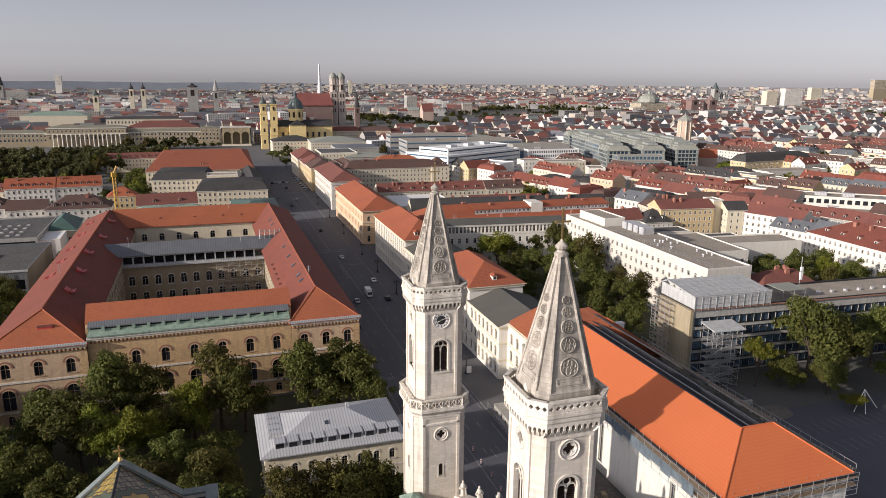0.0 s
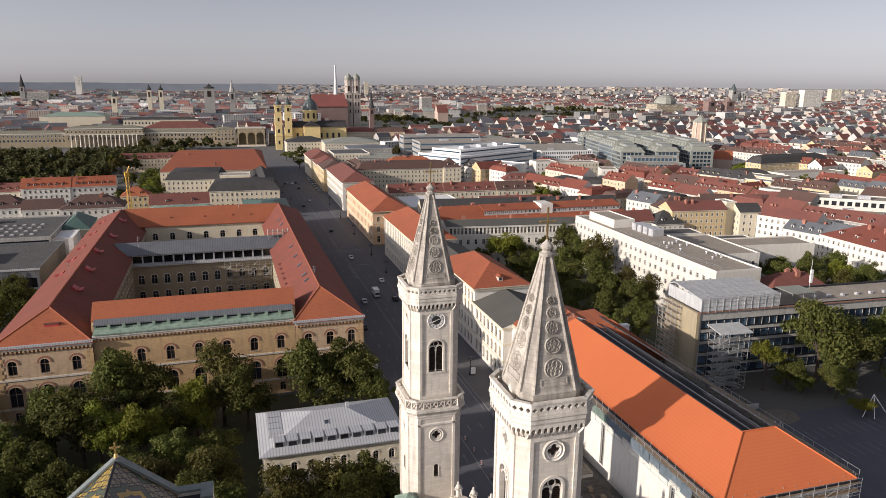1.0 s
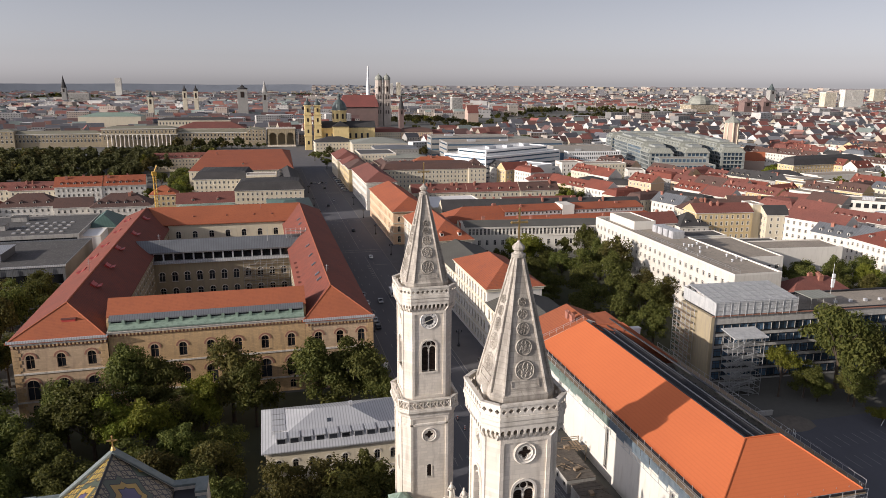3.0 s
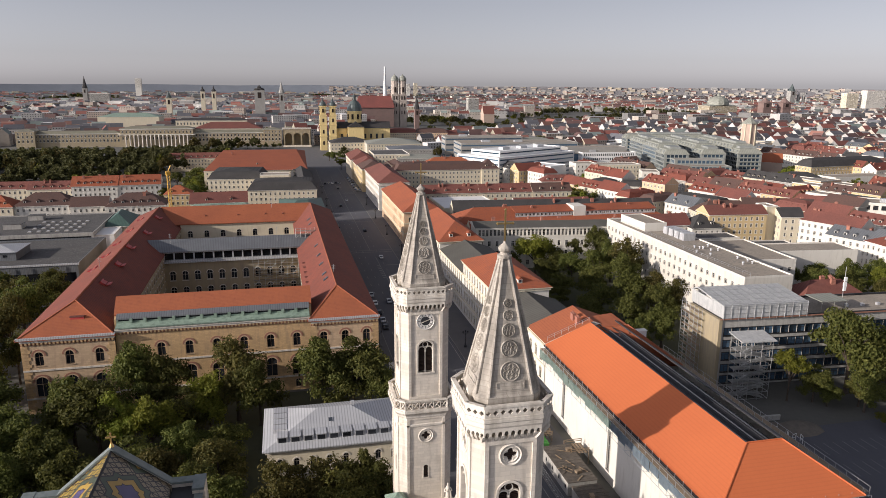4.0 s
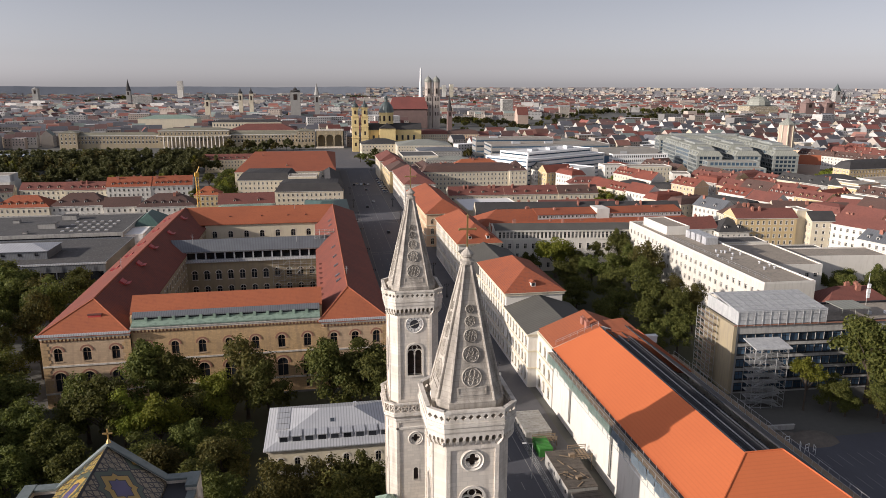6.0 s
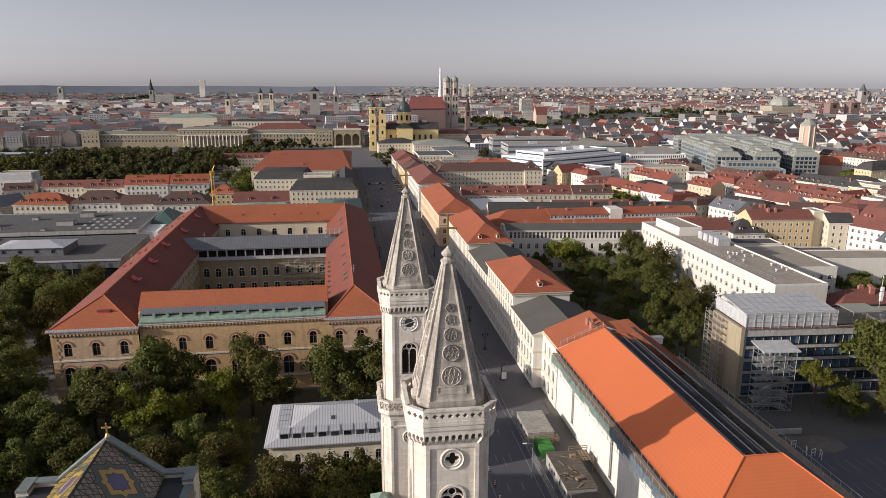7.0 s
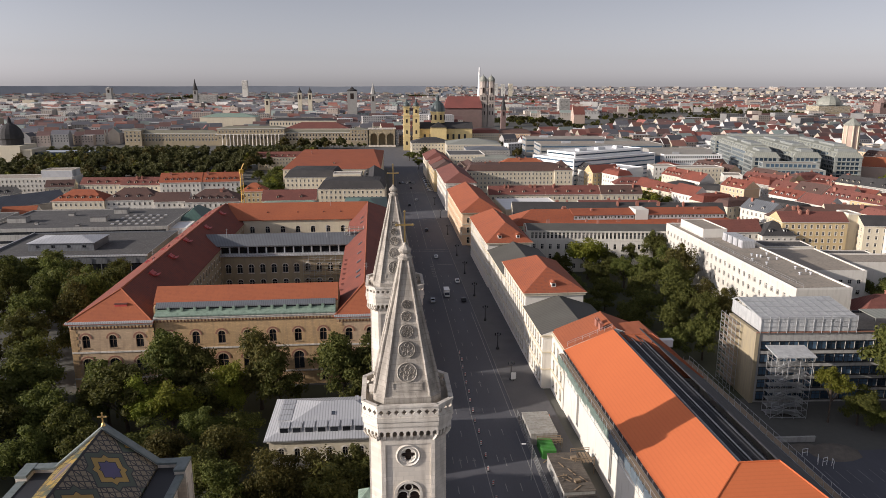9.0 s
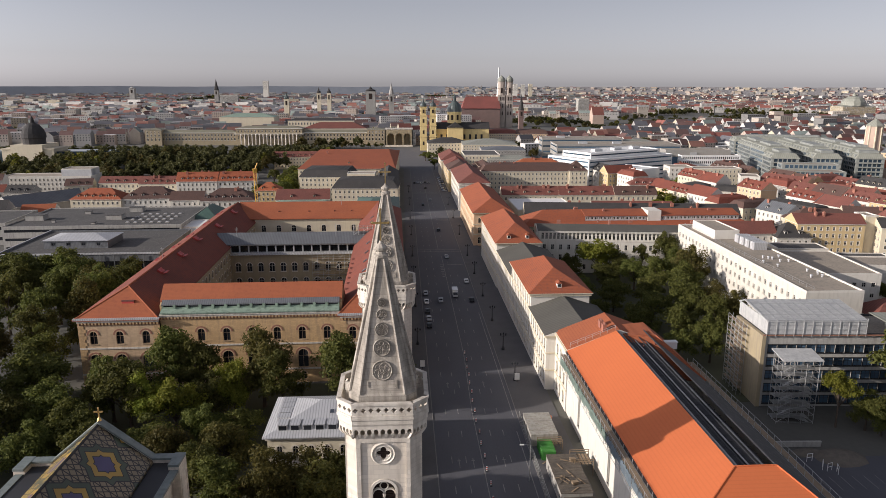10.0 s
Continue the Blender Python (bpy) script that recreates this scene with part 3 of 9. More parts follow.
def pierced(bm, u0, z0, u1, z1, outline, depth, m, mi=0, y0=0.0):
    """A plate with one hole through it."""
    cu, cz, hu, hz = (u0 + u1) / 2, (z0 + z1) / 2, (u1 - u0) / 2, (z1 - z0) / 2
    rims = []
    for y in (y0, y0 + depth):
        inner = [bm.verts.new(m @ Vector((cu + x, y, cz + z))) for x, z in outline]
        outer = []
        for x, z in outline:
            k = min(hu / max(abs(x), 1e-6), hz / max(abs(z), 1e-6))
            outer.append(bm.verts.new(m @ Vector((cu + x * k, y, cz + z * k))))
        rims.append((inner, outer))
    n = len(outline)
    (ia, oa), (ib, ob) = rims
    for i in range(n):
        j = (i + 1) % n
        for q in ((oa[i], oa[j], ia[j], ia[i]), (ob[j], ob[i], ib[i], ib[j]), (ia[i], ia[j], ib[j], ib[i])):
            bm.faces.new(q).material_index = mi


def face_frames(hw, fh):
    """Frames of the eight sides: pose with -y outward, and the side's length."""
    out = []
    for k in range(4):
        r = Matrix.Rotation(radians(90 * k), 4, "Z")
        out.append((r @ Matrix.Translation((0, -hw, 0)), 2 * fh, True))
        c = (hw + fh) / 2
        out.append((r @ Matrix.Translation((c, -c, 0)) @ Matrix.Rotation(radians(45), 4, "Z"), (hw - fh) * math.sqrt(2), False))
    return out


def ring(bm, r, t, y, m, n=20, depth=0.12, mi=0):
    """A flat moulded ring standing proud of a wall."""
    a = [bm.verts.new(m @ Vector((q * math.cos(6.28319 * i / n), y - d, q * math.sin(6.28319 * i / n)))) for i in range(n) for q, d in ((r + t, 0), (r + t * 0.5, depth), (r, 0))]
    for i in range(n):
        j = (i + 1) % n
        for k in (0, 1):
            bm.faces.new((a[3 * i + k], a[3 * j + k], a[3 * j + k + 1], a[3 * i + k + 1])).material_index = mi


def biforium(h=5.2, w=2.3):
    bm = bmesh.new()
    r = w / 2
    n = 10
    arc = [(r * math.cos(math.pi * i / n), h - r + r * math.sin(math.pi * i / n)) for i in range(n + 1)]
    for side in (1, -1):
        pts = [(side * r, h)] + [(side * abs(x), z) for x, z in arc[: n // 2 + 1]]
        loft(bm, [[(x, 0.004, z) for x, z in pts], [(x, 0.4, z) for x, z in pts]], 0)
    s = (r + 0.28) / r
    for (xa, za), (xb, zb) in zip(arc, arc[1:]):
        q = [(xa, za), (xb, zb), (xb * s, h - r + (zb - h + r) * s), (xa * s, h - r + (za - h + r) * s)]
        loft(bm, [[(x, -0.12, z) for x, z in q], [(x, 0.05, z) for x, z in q]], 0)
    for x in (-r - 0.14, r + 0.14):
        box(bm, x - 0.13, -0.1, 0, x + 0.13, 0.05, h - r, 0)
    box(bm, -r, 0.62, 0, r, 0.66, h, 1)
    for i in range(16):
        box(bm, -r, 0.5, 0.1 + i * 0.23, r, 0.6, 0.2 + i * 0.23, 1)
    lathe(bm, [(0.16, 0), (0.16, 0.25), (0.1, 0.3), (0.1, h - r - 0.9), (0.18, h - r - 0.6), (0.18, h - r - 0.4)], 8, (0, 0.28), 0)
    sub = r / 2
    for c in (-sub, sub):                                      # two small arches and the tracery above
        k = 8
        a = [(c + (sub - 0.08) * math.cos(math.pi * i / k), h - r - 0.4 + (sub - 0.08) * math.sin(math.pi * i / k)) for i in range(k + 1)]
        for (xa, za), (xb, zb) in zip(a, a[1:]):
            t = 1.28
            q = [(xa, za), (xb, zb), (c + (xb - c) * t, h - r - 0.4 + (zb - h + r + 0.4) * t), (c + (xa - c) * t, h - r - 0.4 + (za - h + r + 0.4) * t)]
            loft(bm, [[(x, 0.15, z) for x, z in q], [(x, 0.42, z) for x, z in q]], 0)
    ring(bm, 0.34, 0.14, 0.2, Matrix.Translation((0, 0, h - 0.62)), 14, 0.1, 0)
    box(bm, -r - 0.35, -0.2, -0.25, r + 0.35, 0.4, 0, 0)
    return mesh_of("belfry_window", bm, [M["stone_trim"], M["louvre"]])


def oculus():
    bm = bmesh.new()
    i4 = Matrix.Identity(4)
    pierced(bm, -0.95, -0.95, 0.95, 0.95, lobed(28, 0.72, 0.42), 0.35, i4, 0, 0.004)
    ring(bm, 0.98, 0.3, 0.0, i4, 28, 0.16)
    ring(bm, 0.74, 0.12, 0.0, i4, 24, 0.1)
    box(bm, -0.95, 0.36, -0.95, 0.95, 0.4, 0.95, 1)
    return mesh_of("oculus", bm, [M["stone_trim"], M["louvre"]])


def slit():
    bm = bmesh.new()
    pts = arch_pts(0.75, 2.2)
    box(bm, -0.375, 0.3, 0, 0.375, 0.34, 2.2, 1)
    for side in (1, -1):
        a = [(side * 0.375, 2.2)] + [(side * abs(x), z) for x, z in pts[2:7]]
        loft(bm, [[(x, 0.004, z) for x, z in a], [(x, 0.3, z) for x, z in a]], 0)
    for x in (-0.46, 0.46):
        box(bm, x - 0.085, -0.06, 0, x + 0.085, 0.02, 1.85, 0)
    box(bm, -0.6, -0.1, -0.18, 0.6, 0.2, 0, 0)
    return mesh_of("slit_window", bm, [M["stone_trim"], M["louvre"]])


def roundel(r, petals):
    bm = bmesh.new()
    i4 = Matrix.Identity(4)
    n = 24
    disc = [bm.verts.new((r * 0.96 * math.cos(6.28319 * i / n), -0.02, r * 0.96 * math.sin(6.28319 * i / n))) for i in range(n)]
    bm.faces.new(disc).material_index = 1
    ring(bm, r * 0.86, r * 0.16, 0.0, i4, 24, 0.14)
    for i in range(petals):
        a = 6.28319 * i / petals + 0.3
        m = Matrix.Translation((r * 0.53 * math.cos(a), 0, r * 0.53 * math.sin(a)))
        ring(bm, r * 0.17, r * 0.11, -0.02, m, 10, 0.12)
    ring(bm, r * 0.1, r * 0.14, -0.02, i4, 10, 0.12)
    return mesh_of("roundel", bm, [M["spire"], M["spire"]])


def clock_face():
    th = bmesh.new()
    i4 = Matrix.Identity(4)
    n = 28
    th.faces.new([th.verts.new((0.72 * math.cos(6.28319 * i / n), -0.05, 0.72 * math.sin(6.28319 * i / n))) for i in range(n)]).material_index = 1
    ring(th, 0.72, 0.62, -0.02, i4, 32, 0.06, 0)
    ring(th, 1.32, 0.1, -0.02, i4, 32, 0.12, 0)
    for i in range(12):
        a = 6.28319 * i / 12
        box(th, -0.035, -0.1, 0.82, 0.035, -0.06, 1.2, 1, Matrix.Rotation(a, 4, "Y"))
    return mesh_of("clock_face", th, [M["dial"], M["black"]])


M["dial"] = surface("pale_dial_stone", (0.78, 0.74, 0.68), (0.68, 0.64, 0.58), 0.8, 1.0, 0.2)
BIFORIUM, OCULUS, SLIT, CLOCK = biforium(), oculus(), slit(), clock_face()
ROUNDELS = [(roundel(r, p), r) for r, p in ((1.02, 6), (0.86, 5), (0.68, 6), (0.52, 5), (0.42, 4))]


def tower(cx, cy, clock):
    th = thing("church_tower", "tall cream limestone church tower with a stone spire" + (" and a clock" if clock else ""), "church tower", pose(cx, cy, 0), "twin church towers")
    # shafts
    for z0, z1, hw, fh, nm in ((0.0, 31.6, 4.2, 3.1, "lower_shaft"), (33.0, 49.0, 3.75, 2.7, "upper_shaft")):
        bm = bmesh.new()
        for k, (m, ln, wide) in enumerate(face_frames(hw, fh)):
            holes = []
            if wide and nm == "upper_shaft":
                holes = [(-1.15, 38.5, 1.15, 43.7)]
                if not (clock and k == 0):
                    holes.append((-0.95, 45.85, 0.95, 47.75))
            elif wide:
                holes = [(-0.95, 26.8, 0.95, 28.7), (-0.375, 20.3, 0.375, 22.5)]
            wall_sheet(bm, m, ln, z1, holes, 0.6, 0, z0)
        bm.faces.new([bm.verts.new(p) for p in octagon(hw, fh, z1 - 0.01)])
        part(nm, bm, M["stone"], th)
        for m, ln, wide in face_frames(hw, fh):                 # corner strips framing sunk panels
            if wide:
                strips = [(-ln / 2, z0, -ln / 2 + 0.42, z1), (ln / 2 - 0.42, z0, ln / 2, z1), (-ln / 2 + 0.42, z1 - 0.9, ln / 2 - 0.42, z1)]
                if nm == "upper_shaft":
                    strips.append((-ln / 2 + 0.42, z0, ln / 2 - 0.42, z0 + 1.5))
                for u0, za, u1, zb in strips:
                    bm = bmesh.new()
                    box(bm, u0, -0.16, za, u1, 0.02, zb, 0, m)
                    part("lesene", bm, M["stone"], th)
    for k, (m, ln, wide) in enumerate(face_frames(3.75, 2.7)):
        if wide:
            part("belfry_window", BIFORIUM, None, th, m=m @ Matrix.Translation((0, 0, 38.5)))
            if clock and k == 0:
                c = part("clock", CLOCK, None, th, "white stone clock dial with black centre", m @ Matrix.Translation((0, 0, 47.0)))
                bm = bmesh.new()
                box(bm, -0.05, -0.14, -0.2, 0.05, -0.11, 1.2, 0, Matrix.Rotation(radians(70), 4, "Y"))
                box(bm, -0.07, -0.14, -0.2, 0.07, -0.11, 0.8, 0, Matrix.Rotation(radians(250), 4, "Y"))
                part("clock_pointer", bm, M["stone_trim"], c)
            else:
                part("oculus", OCULUS, None, th, m=m @ Matrix.Translation((0, 0, 46.8)))
    for m, ln, wide in face_frames(4.2, 3.1):
        if wide:
            part("oculus", OCULUS, None, th, m=m @ Matrix.Translation((0, 0, 27.75)))
            part("slit_window", SLIT, None, th, m=m @ Matrix.Translation((0, 0, 20.3)))
    # cornices
    bm = bmesh.new()
    prof = [(4.2, 3.1, 29.4), (4.36, 3.16, 29.5), (4.36, 3.16, 29.8), (4.2, 3.1, 29.9)]
    loft(bm, [octagon(*p) for p in prof])
    prof = [(4.2, 3.1, 30.9), (4.45, 3.2, 31.1), (4.5, 3.25, 31.5), (4.85, 3.4, 31.9), (5.0, 3.5, 32.1), (5.0, 3.5, 32.5), (4.6, 3.3, 32.55)]
    loft(bm, [octagon(*p) for p in prof])
    part("lower_cornice", bm, M["stone_trim"], th)
    bm = bmesh.new()
    prof = [(3.75, 2.7, 50.1), (4.42, 2.98, 50.15), (4.5, 3.0, 50.35), (4.5, 3.0, 50.75), (4.6, 3.05, 50.85), (4.6, 3.05, 51.1), (3.4, 2.4, 51.15)]
    loft(bm, [octagon(*p) for p in prof])
    part("gallery_floor", bm, M["stone_trim"], th)
    # parapets
    for hw, fh, z, h, cell, nm in ((4.5, 3.0, 51.1, 1.5, 0.78, "gallery_parapet"), (4.85, 3.4, 32.5, 1.7, 1.2, "lower_parapet")):
        bm = bmesh.new()
        for m, ln, wide in face_frames(hw, fh):
            n = max(1, round(ln / cell))
            box(bm, -ln / 2, -0.08, z, ln / 2, 0.34, z + 0.22, 0, m)
            box(bm, -ln / 2, -0.1, z + h - 0.22, ln / 2, 0.36, z + h, 0, m)
            for i in range(n):
                u0, u1 = -ln / 2 + ln * i / n, -ln / 2 + ln * (i + 1) / n
                if nm == "gallery_parapet":
                    s = min(u1 - u0, h - 0.44)
                    pierced(bm, u0, z + 0.22, u1, z + h - 0.22, lobed(16, s * 0.36, 0.4), 0.26, m)
                else:
                    bar(bm, m @ Vector((u0 + 0.08, 0.13, z + 0.22)), m @ Vector((u1 - 0.08, 0.13, z + h - 0.22)), 0.09, 0, 4)
                    bar(bm, m @ Vector((u1 - 0.08, 0.13, z + 0.22)), m @ Vector((u0 + 0.08, 0.13, z + h - 0.22)), 0.09, 0, 4)
                    box(bm, u0 - 0.07, 0.0, z + 0.2, u0 + 0.07, 0.26, z + h - 0.2, 0, m)
        part(nm, bm, M["stone_trim"], th)
    for m, ln, wide in face_frames(4.4, 2.98):                 # corbelled arcade under the gallery
        n = 9 if wide else 4
        c = ln / n
        r = c * 0.34
        for i in range(n):
            u = -ln / 2 + c * (i + 0.5)
            arc = [(u - r * math.cos(math.pi * k / 6), 49.5 + r * 1.25 * math.sin(math.pi * k / 6)) for k in range(7)]
            pts = [(u - c / 2, 50.14), (u - c / 2, 49.3), (u - r, 49.3)] + arc + [(u + r, 49.3), (u + c / 2, 49.3), (u + c / 2, 50.14)]
            bm = bmesh.new()
            loft(bm, [[m @ Vector((x, 0, z)) for x, z in pts], [m @ Vector((x, 0.3, z)) for x, z in pts]])
            part("corbel", bm, M["stone_trim"], th)
            e = u - c / 2                                       # tapered bracket between two arches
            bm = bmesh.new()
            loft(bm, [[m @ Vector((e + x, y, z)) for x, y in ((-k, y0), (k, y0), (k, 0.66), (-k, 0.66))] for k, y0, z in ((0.15, 0.02, 49.3), (0.15, 0.16, 49.0), (0.1, 0.5, 48.55))])
            part("bracket", bm, M["stone_trim"], th)
    # spire
    bm = bmesh.new()
    loft(bm, [octagon(3.4, 2.35, 51.1), octagon(3.4, 2.35, 52.9), octagon(3.25, 2.2, 53.1), octagon(0.42, 0.28, 66.2)])
    part("spire", bm, M["spire"], th)
    bm = bmesh.new()
    lo, hi = octagon(3.3, 2.24, 53.0), octagon(0.44, 0.3, 66.2)
    bm.free()
    for a, b in zip(lo, hi):
        bm = bmesh.new()
        bar(bm, a, b, 0.17, 0, 6)
        part("spire_rib", bm, M["spire"], th)
    slope = math.degrees(math.atan2(3.25 - 0.42, 13.1))
    for k in range(4):
        r = Matrix.Rotation(radians(90 * k), 4, "Z")
        for (me, rr), s in zip(ROUNDELS, (0.17, 0.34, 0.475, 0.585, 0.675)):
            z = 53.1 + 13.1 * s
            m = r @ Matrix.Translation((0, -(3.25 - 2.83 * s) - 0.03, z)) @ Matrix.Rotation(radians(-slope), 4, "X")
            part("roundel", me, None, th, m=m)
        bm = bmesh.new()
        m = r @ Matrix.Translation((0, -3.08, 53.9)) @ Matrix.Rotation(radians(-slope), 4, "X")
        for q in ((-1.5, -0.35, 1.5, -0.22), (-1.5, 0.35, 1.5, 0.48), (-1.5, -0.22, -1.37, 0.35), (1.37, -0.22, 1.5, 0.35)):
            box(bm, q[0], -0.08, q[1], q[2], 0.05, q[3], 0, m)
        part("spire_panel", bm, M["spire"], th)
        if k != 3:
            continue
        bm = bmesh.new()                                        # little gabled aedicule in the gallery
        m = r @ Matrix.Translation((0.9, -3.45, 51.1)) @ Matrix.Diagonal((0.75, 0.75, 0.85, 1))
        box(bm, -0.55, -0.4, 0, 0.55, 0.8, 1.9, 0, m)
        q = [bm.verts.new(m @ Vector(v)) for v in ((-0.65, -0.5, 1.9), (0.65, -0.5, 1.9), (0, -0.5, 2.7), (-0.65, 0.9, 1.9), (0.65, 0.9, 1.9), (0, 0.9, 2.7))]
        for f in ((0, 1, 2), (3, 5, 4), (0, 2, 5, 3), (1, 4, 5, 2)):
            bm.faces.new([q[i] for i in f])
        part("aedicule", bm, M["stone_trim"], th)
    bm = bmesh.new()
    lathe(bm, [(0.42, 66.1), (0.72, 66.25), (0.76, 66.5), (0.5, 66.62), (0.42, 66.8), (0.62, 67.0), (0.66, 67.25), (0.4, 67.5), (0.18, 67.7), (0.1, 67.9)], 10)
    part("finial", bm, M["spire"], th)
    bm = bmesh.new()
    box(bm, -0.075, -0.075, 67.7, 0.075, 0.075, 71.0)
    box(bm, -0.75, -0.07, 69.58, 0.75, 0.07, 69.76)
    for p in ((0, 71.0), (-0.8, 69.67), (0.8, 69.67)):
        lathe(bm, [(0.02, p[1] - 0.16), (0.15, p[1]), (0.02, p[1] + 0.16)], 8, (p[0], 0))
    part("cross", bm, M["gold"], th, "slender gilded cross")
    return th


tower(32.8, 62.2, False)
tower(32.3, 103.1, True)


# ---------- church body ----------
def patterned_tiles(name, lattice):
    """Glazed roof tiles laid in a diamond pattern, black, cream, green and ochre."""
    m = bpy.data.materials.new(name)
    m.use_nodes = True
    n, l = m.node_tree.nodes, m.node_tree.links
    p = n["Principled BSDF"]
    p.inputs["Roughness"].default_value = 0.4
    geo = n.new("ShaderNodeNewGeometry")
    sep = n.new("ShaderNodeSeparateXYZ")
    l.new(geo.outputs["Position"], sep.inputs[0])

    def mth(op, a, b=None):
        q = n.new("ShaderNodeMath")
        q.operation = op
        for i, v in enumerate((a, b)):
            if v is None:
                continue
            if isinstance(v, (int, float)):
                q.inputs[i].default_value = v
            else:
                l.new(v, q.inputs[i])
        return q.outputs[0]

    def tri(v, per):
        return mth("ABSOLUTE", mth("SUBTRACT", mth("FRACT", mth("DIVIDE", v, per)), 0.5))
    y, z = sep.outputs[1], mth("MULTIPLY", sep.outputs[2], 1.566)
    diag_a, diag_b = tri(mth("ADD", y, z), 1.5), tri(mth("SUBTRACT", y, z), 1.5)
    small = mth("LESS_THAN", mth("MAXIMUM", mth("MAXIMUM", diag_a, diag_b), mth("MULTIPLY", tri(y, 1.5), 0.97)), 0.415)
    a, b = tri(mth("SUBTRACT", y, 4.3), 10.2), tri(mth("ADD", z, 1.65), 10.2)
    lozenge = mth("ADD", a, b)
    square = mth("ADD", mth("MULTIPLY", mth("MINIMUM", a, b), 1.613), 0.193)
    star = mth("MAXIMUM", lozenge, square)
    edge = mth("GREATER_THAN", star, 0.50)
    band = mth("GREATER_THAN", star, 0.53)
    edge2 = mth("GREATER_THAN", star, 0.64)
    band2 = mth("GREATER_THAN", star, 0.66)
    edge3 = mth("GREATER_THAN", star, 0.78)
    core = mth("GREATER_THAN", star, 0.80)
    dark = (0.022, 0.017, 0.02)
    noise_t = n.new("ShaderNodeTexNoise")
    noise_t.inputs["Scale"].default_value = 2.5
    cur = None
    for fac, col in ((None, dark), (small, lattice), (edge, dark), (band, (0.075, 0.095, 0.06)), (edge2, dark), (band2, (0.50, 0.32, 0.06)), (edge3, dark), (core, (0.10, 0.08, 0.19))):
        if fac is None:
            rgb = n.new("ShaderNodeRGB")
            rgb.outputs[0].default_value = (*col, 1)
            cur = rgb.outputs[0]
            continue
        mx = n.new("ShaderNodeMix")
        mx.data_type = "RGBA"
        mx.inputs[7].default_value = (*col, 1)
        l.new(fac, mx.inputs[0])
        l.new(cur, mx.inputs[6])
        cur = mx.outputs[2]
    mul = n.new("ShaderNodeMix")
    mul.data_type, mul.blend_type = "RGBA", "MULTIPLY"
    mul.inputs[0].default_value = 0.5
    l.new(cur, mul.inputs[6])
    l.new(noise_t.outputs[0], mul.inputs[7])
    l.new(mul.outputs[2], p.inputs["Base Color"])
    return m


M["pattern"] = patterned_tiles("glazed_pattern_tiles", (0.30, 0.24, 0.15))
# same tiles with the sun's gold put into the lattice colour
M["pattern_lit"] = patterned_tiles("glazed_lit_pattern_tiles", (0.48, 0.33, 0.06))
M["lead"] = surface("weathered_lead_sheet", (0.20, 0.225, 0.215), (0.14, 0.165, 0.16), 0.55, 2.0, 0.3, 0.8, 0.1, grime=(0.10, 0.13, 0.12))


